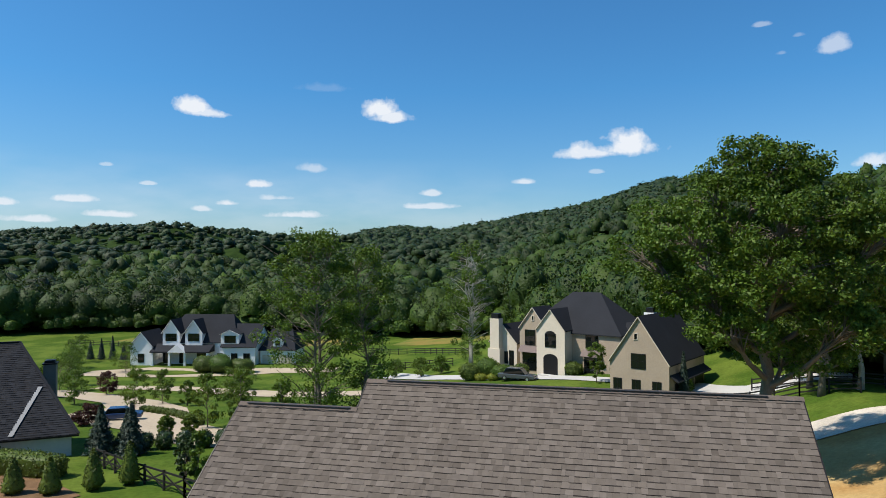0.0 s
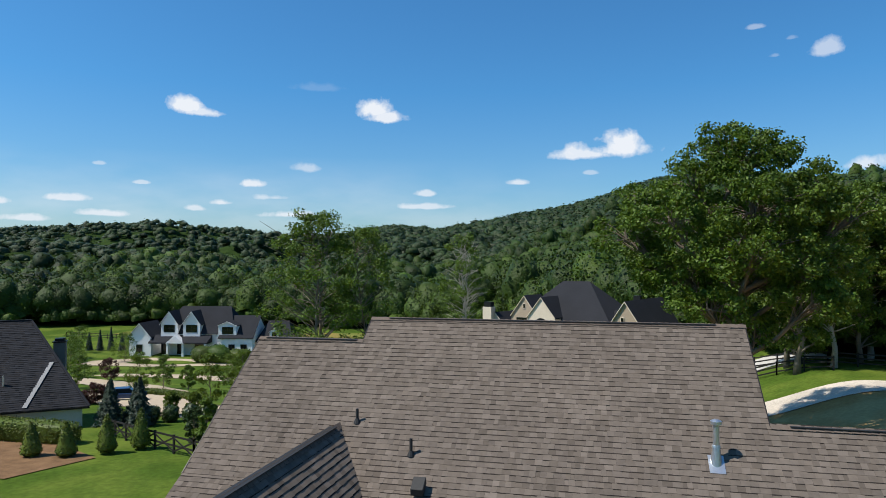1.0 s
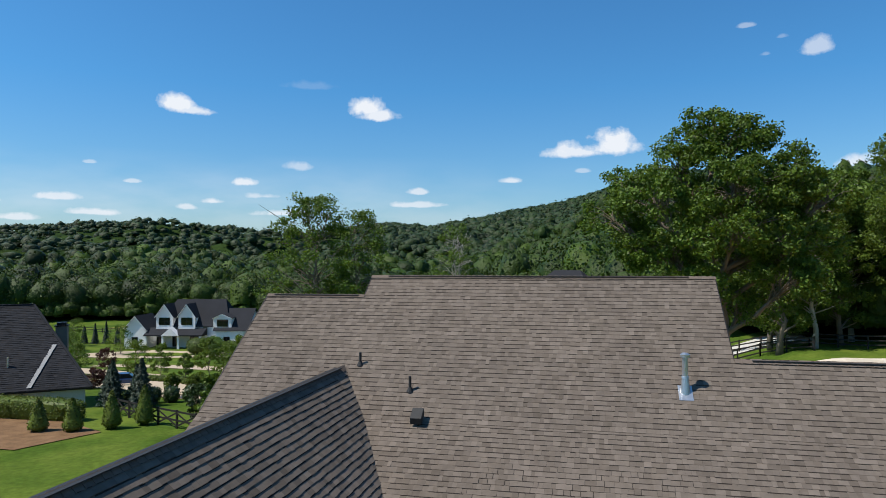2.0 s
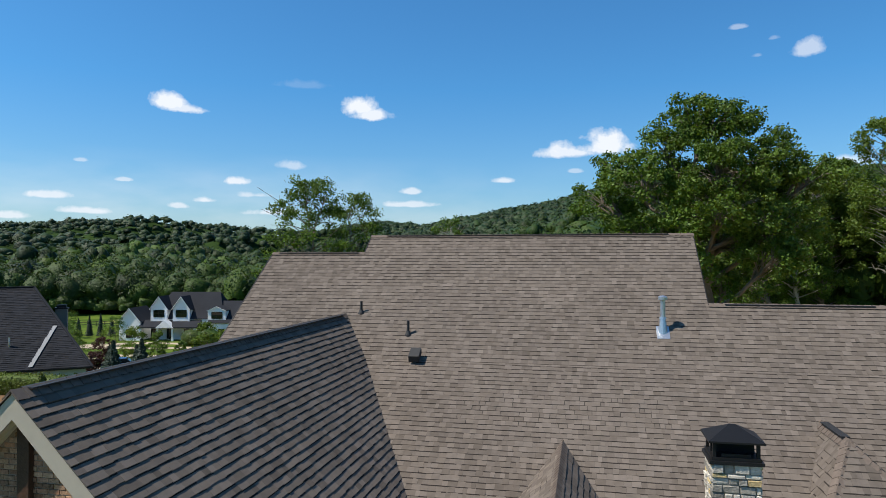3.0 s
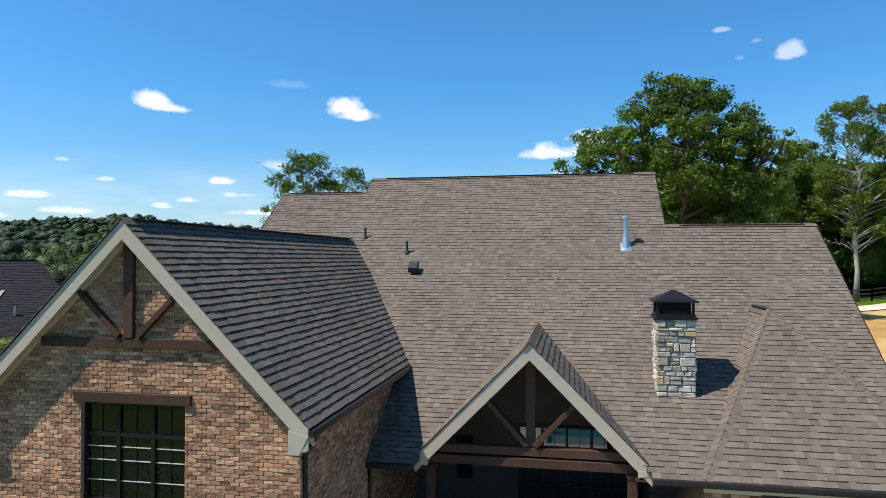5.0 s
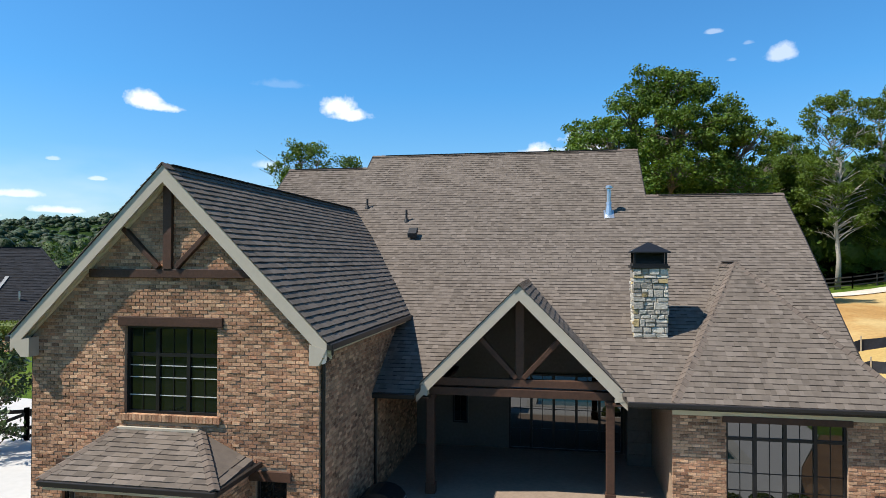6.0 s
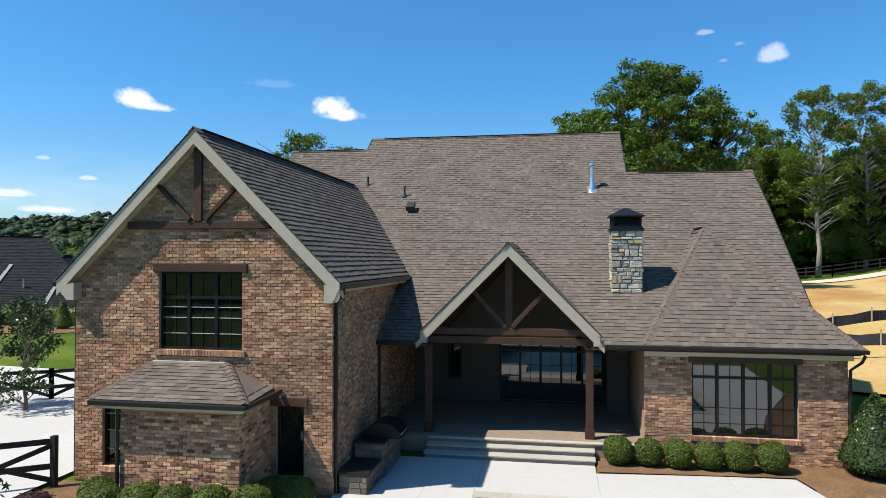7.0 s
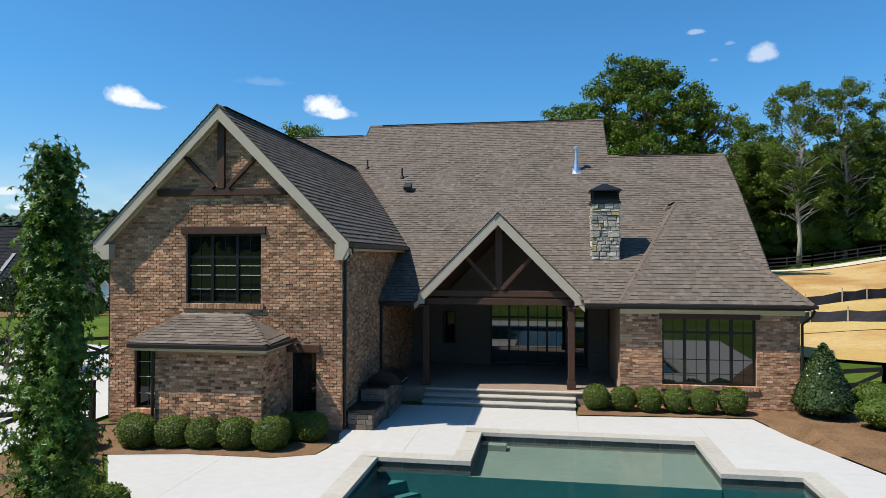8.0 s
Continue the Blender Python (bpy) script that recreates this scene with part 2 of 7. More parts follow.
CAP_METAL = material("black_chimney_cap_metal", (0.016, 0.016, 0.017), 0.45, 0.4, 0.2, 5.0, 0.1, 30)
LEAD = material("dark_roof_vent", (0.03, 0.03, 0.03), 0.6, 0.2, 0.2, 5.0, 0.1, 30)
GRASS = material("mown_lawn", (0.056, 0.098, 0.012), 0.95, 0, 0.55, 1.2, 0.8, 24, second=(0.086, 0.120, 0.018), spec=0.05)
FOREST_FLOOR = material("leafy_forest_floor", (0.017, 0.036, 0.008), 0.95, 0, 0.7, 0.5, 1.0, 1.0, second=(0.026, 0.046, 0.010), spec=0.05)
MULCH = material("pine_straw_mulch", (0.165, 0.098, 0.052), 0.95, 0, 0.7, 9.0, 0.9, 40, spec=0.1)
PANE = glass("window_pane")
DOUBLE_PANE = glass("double_glazing")
DOUBLE_PANE.node_tree.nodes["Principled BSDF"].inputs["IOR"].default_value = 2.1
# sun on the level bars' top edges, put in as a pale colour
SUNLIT_BAR = material("sunlit_glazing_bar", (0.45, 0.45, 0.44), 0.5, 0, 0.1, 4.0, 0.0)
PORCH_PAVING = material("brown_porch_paving", (0.24, 0.18, 0.135), 0.8, 0, 0.3, 4.0, 0.3, 40)
# stone colour darkened to carry the shade deep inside the porch
PORCH_SHADE_STONE = material("shade_darkened_porch_stone", (0.11, 0.095, 0.08), 0.85, 0, 0.3, 5.0, 0.3, 40)
INSIDE = material("dim_plaster_inside", (0.34, 0.31, 0.27), 0.9, 0, 0.1, 2.0, 0.05)


# ---- pieces: shingles and bricks ----
def crossings(poly, v):
    """Where the level line v crosses a polygon, in pairs."""
    us = []
    for (u0, v0), (u1, v1) in zip(poly, poly[1:] + poly[:1]):
        if (v0 <= v) != (v1 <= v):
            us.append(u0 + (v - v0) / (v1 - v0) * (u1 - u0))
    us.sort()
    return list(zip(us[::2], us[1::2]))


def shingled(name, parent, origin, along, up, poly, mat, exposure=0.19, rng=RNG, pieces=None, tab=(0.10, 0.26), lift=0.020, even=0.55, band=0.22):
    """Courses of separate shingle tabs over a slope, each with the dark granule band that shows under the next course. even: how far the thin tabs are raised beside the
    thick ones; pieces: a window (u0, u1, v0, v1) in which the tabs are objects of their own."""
    o, au, av = Vector(origin), Vector(along).normalized(), Vector(up).normalized()
    nn = au.cross(av).normalized()
    if nn.z < 0:
        nn = -nn
    vs = [p[1] for p in poly]
    faces = [(0, 1, 2, 3), (3, 2, 4, 5), (6, 7, 1, 0), (6, 0, 3, 5), (1, 7, 4, 2)]

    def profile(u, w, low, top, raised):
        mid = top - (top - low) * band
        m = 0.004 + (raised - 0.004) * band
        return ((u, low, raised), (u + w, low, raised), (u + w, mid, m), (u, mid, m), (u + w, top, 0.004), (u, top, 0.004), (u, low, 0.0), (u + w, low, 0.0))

    verts, quads, singles, dark = [], [], [], []
    v = min(vs)
    while v < max(vs) - 0.02:
        for u0, u1 in crossings(poly, min(v + exposure * 0.55, max(vs) - 0.011)):
            u = u0
            while u < u1 - 0.01:
                w = min(rng.uniform(*tab), u1 - u)
                if u1 - u - w < 0.06:
                    w = u1 - u
                thick = rng.rand() < 0.5
                raised = lift * (1.0 if thick else even) * rng.uniform(0.88, 1.12)
                low = v - (0.012 if thick else 0.0) + rng.uniform(-0.004, 0.004)
                top = min(v + exposure + 0.012, max(vs) + 0.01)
                if pieces and pieces[0] <= u <= pieces[1] and pieces[2] <= v <= pieces[3] and len(singles) < 300:
                    singles.append((u, low, w, thick))
                else:
                    n = len(verts)
                    verts.extend([o + au * a + av * b + nn * c for a, b, c in profile(u, w - 0.002, low, top, raised)])
                    quads.extend([tuple(n + i for i in face) for face in faces])
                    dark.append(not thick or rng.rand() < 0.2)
                u += w
        v += exposure
    s = Solid()
    s.v, s.f = [tuple(p) for p in verts], quads

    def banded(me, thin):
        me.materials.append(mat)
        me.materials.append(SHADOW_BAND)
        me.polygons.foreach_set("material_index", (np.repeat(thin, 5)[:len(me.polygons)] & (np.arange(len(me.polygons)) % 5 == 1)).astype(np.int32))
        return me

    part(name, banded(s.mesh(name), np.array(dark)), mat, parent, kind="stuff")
    shapes = {}
    for u, low, w, thick in singles:
        key = (round(w / 0.04) * 0.04, thick)
        if key not in shapes:
            t = Solid()
            t.add([au * a + av * b + nn * c for a, b, c in profile(0.0, key[0], 0.0, exposure + 0.016, lift * (1.0 if thick else even))], faces)
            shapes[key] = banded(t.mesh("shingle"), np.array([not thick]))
        ob = new("shingle", shapes[key])
        ob.parent = parent
        ob.location = o + au * u + av * low + nn * (0.001 if thick else 0.0)
    return nn


BRICK_L, BRICK_H, JOINT = 0.205, 0.084, 0.013


def bricked(name, parent, origin, along, out, width, height, mat, holes=(), inside=None, pieces=None, rng=RNG):
    """Running-bond bricks over a wall's face. holes: (u0, u1, v0, v1); inside(u, v): whether the wall is there; pieces: a window of single bricks."""
    o, au, nn = Vector(origin), Vector(along).normalized(), Vector(out).normalized()
    verts, faces, singles = [], [], []
    rows = int(height / BRICK_H)
    for r in range(rows):
        v0, v1 = r * BRICK_H + JOINT / 2, (r + 1) * BRICK_H - JOINT / 2
        u = -(r % 2) * BRICK_L / 2
        while u < width:
            a, b = max(u, 0.0), min(u + BRICK_L - JOINT, width)
            spans = [(a, b)]
            for h0, h1, h2, h3 in holes:
                if v1 > h2 and v0 < h3:
                    spans = [q for s0, s1 in spans for q in ((s0, min(s1, h0)), (max(s0, h1), s1)) if q[1] - q[0] > 0.02]
            for s0, s1 in spans:
                if s1 - s0 < 0.02 or (inside and not (inside(s0, v1) and inside(s1, v1))):
                    continue
                d = rng.uniform(0.005, 0.022)
                t = rng.uniform(-0.0015, 0.0015)
                if pieces and pieces[0] <= s0 <= pieces[1] and pieces[2] <= v0 <= pieces[3] and s1 - s0 > BRICK_L * 0.9 and len(singles) < 300:
                    singles.append((s0, v0 + t, d))
                    continue
                n = len(verts)
                for e in (0.0, d):
                    k = 0.003 if e else 0.0
                    for uu, vv in ((s0 + k, v0 + t + k), (s1 - k, v0 + t + k), (s1 - k, v1 + t - k), (s0 + k, v1 + t - k)):
                        verts.append(o + au * uu + Vector((0, 0, vv)) + nn * e)
                faces.extend([(n + 4, n + 5, n + 6, n + 7), (n, n + 1, n + 5, n + 4), (n + 1, n + 2, n + 6, n + 5), (n + 2, n + 3, n + 7, n + 6), (n + 3, n, n + 4, n + 7)])
            u += BRICK_L
    s = Solid()
    s.v, s.f = [tuple(p) for p in verts], faces
    part(name, s, mat, parent, kind="stuff")
    if singles:
        t = Solid()
        w, h = BRICK_L - JOINT, BRICK_H - JOINT
        t.add([au * x + Vector((0, 0, z)) + nn * e for e, k in ((-0.02, 0.0), (0.012, 0.003)) for x, z in ((k, k), (w - k, k), (w - k, h - k), (k, h - k))],
              [(4, 5, 6, 7), (0, 1, 5, 4), (1, 2, 6, 5), (2, 3, 7, 6), (3, 0, 4, 7)])
        me = t.mesh("brick")
        me.materials.append(mat)
        for s0, v0, d in singles:
            ob = new("brick", me)
            ob.parent = parent
            ob.location = o + au * s0 + Vector((0, 0, v0)) + nn * (d - 0.012)


def window_unit(parent, x0, x1, y, z0, z1, lights, rows, transom=0.0, name="window", pane_mat=None, deep=0.09, bar=0.018, bars=BLACK_FRAME):
    """A dark framed window in a wall that faces -y: casements side by side with thin glazing bars."""
    w = part(name, Solid().box(x0, x0 + 0.06, y - 0.03, y + deep, z0, z1).box(x1 - 0.06, x1, y - 0.03, y + deep, z0, z1)
             .box(x0 + 0.06, x1 - 0.06, y - 0.03, y + deep, z0, z0 + 0.06).box(x0 + 0.06, x1 - 0.06, y - 0.03, y + deep, z1 - 0.06, z1), BLACK_FRAME, parent, "black metal-framed window with divided panes")
    step = (x1 - x0) / lights
    for i in range(1, lights):
        part("mullion", Solid().box(x0 + i * step - 0.045, x0 + i * step + 0.045, y - 0.02, y + 0.06, z0 + 0.06, z1 - 0.06), BLACK_FRAME, w)
    if transom:
        for i in range(lights):
            part("transom_bar", Solid().box(x0 + i * step + 0.047, x0 + (i + 1) * step - 0.047, y - 0.015, y + 0.05, transom - 0.04, transom + 0.04), BLACK_FRAME, w)
    for i in range(lights):
        mid = x0 + (i + 0.5) * step
        part("glazing_bar", Solid().box(mid - bar / 2, mid + bar / 2, y + 0.012, y + 0.028, z0 + 0.06, z1 - 0.06), BLACK_FRAME, w)
        for z in rows:
            part("glazing_bar", Solid().box(x0 + i * step + 0.05, x0 + (i + 1) * step - 0.05, y + 0.008, y + 0.024, z - bar / 2, z + bar / 2), bars, w)
        part("pane", Solid().box(x0 + i * step + 0.03, x0 + (i + 1) * step - 0.03, y + 0.03, y + 0.036, z0 + 0.03, z1 - 0.03), pane_mat or PANE, w)
    return w

# ---- the brick house: plan ----
# wing with the gable: x -10.8 .. -3.48, front wall y 2.55; main roof ridge y 20.54; front room x 4.74 .. 10.38, wall y 7.2
WING_L, WING_R, WING_Y = -10.80, -3.48, 2.55
W_RIDGE_X, W_RIDGE_Z, W_HALF, W_RAKE_Y = -7.18, 9.42, 4.0, 2.20
RIDGE_Y, RIDGE_Z, UP = 20.54, 12.35, 0.75
BREAK_Y = 14.9
BREAK_Z = RIDGE_Z - UP * (RIDGE_Y - BREAK_Y)
EAVE_Y, EAVE_Z = 6.72, 3.46
LOW = (BREAK_Z - EAVE_Z) / (BREAK_Y - EAVE_Y)
MAIN_L, TALL_L, TALL_R, MAIN_R = -11.49, -7.50, 5.24, 10.58
KICK_X, KICK_Y = 9.95, 8.5
PORCH_X, PORCH_Z, PORCH_HALF, PORCH_Y = 0.66, 6.52, 2.95, 7.02
FLOOR = 0.45


def main_z(y):
    return RIDGE_Z - UP * (RIDGE_Y - y) if y > BREAK_Y else EAVE_Z + LOW * (y - EAVE_Y)


def main_y(z):
    return RIDGE_Y - (RIDGE_Z - z) / UP if z > BREAK_Z else EAVE_Y + (z - EAVE_Z) / LOW


house = thing("brick_house", "large brown brick house with weathered brown shingle roofs and timber gables", "house")

FR_L0 = 4.74
# back of the recess, its shade painted into the stone
part("porch_back_wall", Solid().box(WING_R, FR_L0, 12.6, 12.9, -0.4, 6.2), PORCH_SHADE_STONE, house)
# main walls, behind what the roofs cover
walls = part("main_wall", Solid()
             .box(MAIN_L + 0.3, WING_R, 12.6, 12.9, -0.4, 6.2).box(FR_L0, MAIN_R - 0.3, 12.6, 12.9, -0.4, 6.2)
             .box(MAIN_L + 0.3, MAIN_L + 0.6, 12.9, 28.2, -0.4, 6.0)
             .box(MAIN_R - 0.6, MAIN_R - 0.3, 7.5, 28.2, -0.4, 3.6)
             .box(MAIN_L + 0.3, MAIN_R - 0.3, 28.2, 28.5, -0.4, 6.0)
             .prism([(9.7, 8.2, 3.6), (9.7, 17.3, 9.5), (9.7, 27.0, 3.6)], (-0.25, 0, 0))
             .prism([(MAIN_L + 0.32, 12.9, 6.0), (MAIN_L + 0.32, 19.6, 11.3), (MAIN_L + 0.32, 26.2, 6.0)], (0.25, 0, 0))
             .prism([(TALL_R - 0.05, 17.4, 9.6), (TALL_R - 0.05, 20.54, 12.2), (TALL_R - 0.05, 23.6, 9.6)], (-0.25, 0, 0)), BRICK, house)

# ---- main roof: decks and shingles ----
roof = part("roof", Solid(), None, house, "weathered brown architectural shingle roof")
roof_deck = Solid()


def slope_deck(pts, drop=0.16):
    roof_deck.prism([(x, y, z - 0.004) for x, y, z in pts], (0, 0, -drop))


up_dir = Vector((0, 1, UP)).normalized()
low_dir = Vector((0, 1, LOW)).normalized()
up_len, low_len = math.hypot(1, UP), math.hypot(1, LOW)
R0_Z, R2_Z = 11.64, 9.90
slope_deck([(TALL_L, BREAK_Y, BREAK_Z), (TALL_R, BREAK_Y, BREAK_Z), (TALL_R, RIDGE_Y, RIDGE_Z), (TALL_L, RIDGE_Y, RIDGE_Z)])
slope_deck([(MAIN_L, BREAK_Y, BREAK_Z), (TALL_L, BREAK_Y, BREAK_Z), (TALL_L, main_y(R0_Z), R0_Z), (MAIN_L, main_y(R0_Z), R0_Z)])
slope_deck([(TALL_R, BREAK_Y, BREAK_Z), (MAIN_R, BREAK_Y, BREAK_Z), (MAIN_R, main_y(R2_Z), R2_Z), (TALL_R, main_y(R2_Z), R2_Z)])
P_TOP = main_y(PORCH_Z)
for pts in ([(WING_R - 2.0, EAVE_Y), (PORCH_X - PORCH_HALF - 0.02, EAVE_Y), (PORCH_X, P_TOP), (PORCH_X, BREAK_Y), (WING_R - 2.0, BREAK_Y)], [(PORCH_X + PORCH_HALF + 0.02, EAVE_Y), (MAIN_R, EAVE_Y), (KICK_X, KICK_Y), (MAIN_R, BREAK_Y), (PORCH_X, BREAK_Y), (PORCH_X, P_TOP)]):
    slope_deck([(x, y, main_z(y)) for x, y in pts])
slope_deck([(MAIN_L, 12.0, main_z(12.0)), (WING_R - 2.0, 12.0, main_z(12.0)), (WING_R - 2.0, BREAK_Y, BREAK_Z), (MAIN_L, BREAK_Y, BREAK_Z)])
# far slopes
slope_deck([(TALL_L, RIDGE_Y, RIDGE_Z), (TALL_R, RIDGE_Y, RIDGE_Z), (TALL_R, RIDGE_Y + 8, RIDGE_Z - 6), (TALL_L, RIDGE_Y + 8, RIDGE_Z - 6)])
slope_deck([(MAIN_L, main_y(R0_Z), R0_Z), (TALL_L, main_y(R0_Z), R0_Z), (TALL_L, main_y(R0_Z) + 8.9, R0_Z - 6), (MAIN_L, main_y(R0_Z) + 8.9, R0_Z - 6)])
slope_deck([(TALL_R, main_y(R2_Z), R2_Z), (MAIN_R, main_y(R2_Z), R2_Z), (MAIN_R, main_y(R2_Z) + 11, R2_Z - 6.4), (TALL_R, main_y(R2_Z) + 11, R2_Z - 6.4)])


def vv(y):
    return (y - EAVE_Y) * low_len


def vy(y):
    return (y - BREAK_Y) * up_len


def wing_edge_x(z):
    """x of the wing's right slope at a height."""
    return W_RIDGE_X + (W_RIDGE_Z - z)


top_v, r0_v, r2_v = vy(RIDGE_Y), vy(main_y(R0_Z)), vy(main_y(R2_Z))
w_top_y = main_y(W_RIDGE_Z)
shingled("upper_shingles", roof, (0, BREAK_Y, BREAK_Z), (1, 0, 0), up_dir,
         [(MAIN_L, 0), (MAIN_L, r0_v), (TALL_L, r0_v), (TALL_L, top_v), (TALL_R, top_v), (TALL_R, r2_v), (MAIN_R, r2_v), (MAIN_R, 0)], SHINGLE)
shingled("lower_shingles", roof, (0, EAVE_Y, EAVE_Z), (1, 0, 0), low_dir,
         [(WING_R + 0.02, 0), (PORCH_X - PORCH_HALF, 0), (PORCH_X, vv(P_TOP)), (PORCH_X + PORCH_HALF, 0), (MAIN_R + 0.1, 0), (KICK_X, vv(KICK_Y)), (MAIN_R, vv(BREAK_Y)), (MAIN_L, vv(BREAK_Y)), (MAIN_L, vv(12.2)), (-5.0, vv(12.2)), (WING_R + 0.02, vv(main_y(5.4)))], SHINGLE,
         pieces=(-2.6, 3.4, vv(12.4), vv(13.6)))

# wing roof, 12 in 12
w_dirR, w_dirL = Vector((-1, 0, 1)).normalized(), Vector((1, 0, 1)).normalized()
w_len = W_HALF * math.sqrt(2)
W_EAVE_Z = W_RIDGE_Z - W_HALF
yb_low, yb_top, yb_mid = main_y(W_EAVE_Z), w_top_y, BREAK_Y
v_mid = (BREAK_Z - W_EAVE_Z) * math.sqrt(2)
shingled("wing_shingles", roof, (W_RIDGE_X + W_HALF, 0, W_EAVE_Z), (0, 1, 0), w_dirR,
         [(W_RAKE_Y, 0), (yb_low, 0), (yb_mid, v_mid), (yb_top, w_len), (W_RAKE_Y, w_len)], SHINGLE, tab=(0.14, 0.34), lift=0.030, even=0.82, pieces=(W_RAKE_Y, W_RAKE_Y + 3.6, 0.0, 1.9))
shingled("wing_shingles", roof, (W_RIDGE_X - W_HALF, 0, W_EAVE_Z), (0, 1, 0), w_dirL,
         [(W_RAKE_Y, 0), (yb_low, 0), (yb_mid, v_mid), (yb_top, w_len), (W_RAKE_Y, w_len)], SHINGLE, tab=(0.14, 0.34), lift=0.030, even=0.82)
for sgn in (1, -1):
    e = W_RIDGE_X + sgn * W_HALF
    slope_deck([(e, W_RAKE_Y + 0.075, W_EAVE_Z), (e, yb_low + 0.2, W_EAVE_Z), (W_RIDGE_X, yb_top + 0.2, W_RIDGE_Z), (W_RIDGE_X, W_RAKE_Y + 0.075, W_RIDGE_Z)])

# porch gable roof
p_len = PORCH_HALF * math.sqrt(2)
P_EAVE_Z = PORCH_Z - PORCH_HALF
for sgn in (1, -1):
    e = PORCH_X + sgn * PORCH_HALF
    yl, yt = main_y(P_EAVE_Z) + 0.05, main_y(PORCH_Z)
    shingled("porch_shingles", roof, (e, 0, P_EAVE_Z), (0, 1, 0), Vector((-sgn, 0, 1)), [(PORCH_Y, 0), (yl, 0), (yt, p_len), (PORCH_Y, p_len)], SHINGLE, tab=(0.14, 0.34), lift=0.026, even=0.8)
    slope_deck([(e, PORCH_Y + 0.065, P_EAVE_Z), (e, yl + 0.1, P_EAVE_Z), (PORCH_X, yt + 0.1, PORCH_Z), (PORCH_X, PORCH_Y + 0.065, PORCH_Z)], 0.14)

# hipped roof of the front room
HIP = Vector((7.34, 11.2, 7.14))
HX0, HX1, HY = 4.72, 10.70, 6.72
HB = main_y(HIP.z)
f_up = Vector((0, HIP.y - HY, HIP.z - EAVE_Z))
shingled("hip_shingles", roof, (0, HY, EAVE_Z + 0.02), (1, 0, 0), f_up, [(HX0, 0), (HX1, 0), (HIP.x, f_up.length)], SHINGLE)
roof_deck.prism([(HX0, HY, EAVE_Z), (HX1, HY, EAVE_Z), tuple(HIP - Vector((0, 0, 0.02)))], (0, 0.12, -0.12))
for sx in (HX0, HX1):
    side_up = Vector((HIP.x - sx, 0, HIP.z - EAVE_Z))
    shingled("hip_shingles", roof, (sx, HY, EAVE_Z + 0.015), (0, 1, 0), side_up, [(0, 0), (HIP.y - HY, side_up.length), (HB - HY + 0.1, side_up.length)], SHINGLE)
    roof_deck.prism([(sx, HY, EAVE_Z), (HIP.x, HIP.y, HIP.z - 0.01), (HIP.x, HB + 0.1, HIP.z - 0.01)], (0, 0, -0.1))
part("deck", roof_deck, DECK, roof)


def ridge_caps(a, b, name="ridge_cap", half=0.15, sag=0.10, step=0.22, over=0.034):
    """Overlapping cap shingles along a ridge or hip, all in one part."""
    a, b = Vector(a), Vector(b)
    d = (b - a).normalized()
    s = d.cross(Vector((0, 0, 1))).normalized()
    out = Solid()
    n = max(1, int((b - a).length / step))
    for i in range(n):
        p, q = a + (b - a) * (i / n), a + (b - a) * ((i + 1.12) / n)
        for sg in (1, -1):
            up0, up1 = Vector((0, 0, over + 0.018)), Vector((0, 0, over))
            edge = s * sg * half - Vector((0, 0, sag * half / 0.15))
            pts = [p + up0, p + up0 + edge, q + up1 + edge, q + up1, p + up1 - Vector((0, 0, 0.01)), p + edge + up1 - Vector((0, 0, 0.01))]
            out.add(pts, [(0, 1, 2, 3) if sg > 0 else (3, 2, 1, 0), (4, 5, 1, 0) if sg > 0 else (0, 1, 5, 4)])
    return part(name, out, RIDGE_CAP, roof, kind="stuff")


ridge_caps((TALL_L, RIDGE_Y, RIDGE_Z), (TALL_R, RIDGE_Y, RIDGE_Z))
ridge_caps((MAIN_L, main_y(R0_Z), R0_Z), (TALL_L, main_y(R0_Z), R0_Z))
ridge_caps((TALL_R, main_y(R2_Z), R2_Z), (MAIN_R, main_y(R2_Z), R2_Z))
for a, b in (((TALL_L + 0.7, RIDGE_Y, RIDGE_Z), (TALL_R - 0.9, RIDGE_Y, RIDGE_Z)), ((TALL_R + 0.5, main_y(R2_Z), R2_Z), (MAIN_R - 0.4, main_y(R2_Z), R2_Z)), ((MAIN_L + 0.3, main_y(R0_Z), R0_Z), (TALL_L - 0.2, main_y(R0_Z), R0_Z)), ((W_RIDGE_X, W_RAKE_Y + 0.3, W_RIDGE_Z), (W_RIDGE_X, w_top_y - 0.5, W_RIDGE_Z))):
    part("ridge_vent", Solid().beam(Vector(a) + Vector((0, 0, 0.02)), Vector(b) + Vector((0, 0, 0.02)), 0.24, 0.022), LEAD, roof, "dark ridge vent")
ridge_caps((W_RIDGE_X, W_RAKE_Y, W_RIDGE_Z), (W_RIDGE_X, w_top_y + 0.3, W_RIDGE_Z), sag=0.15)
ridge_caps((PORCH_X, PORCH_Y - 0.02, PORCH_Z), (PORCH_X, main_y(PORCH_Z) + 0.2, PORCH_Z), half=0.17, sag=0.17, over=0.03)
ridge_caps((HX0, HY, EAVE_Z + 0.02), HIP, half=0.17, sag=0.09)
ridge_caps((HX1, HY, EAVE_Z + 0.02), HIP, half=0.15, sag=0.09)
ridge_caps(HIP, (HIP.x, HB + 0.15, HIP.z), half=0.17, sag=0.17)
part("ridge_vent", Solid().beam(HIP + Vector((0, 0.2, 0.03)), (HIP.x, HB - 0.3, HIP.z + 0.03), 0.2, 0.03), LEAD, roof, "dark ridge vent")
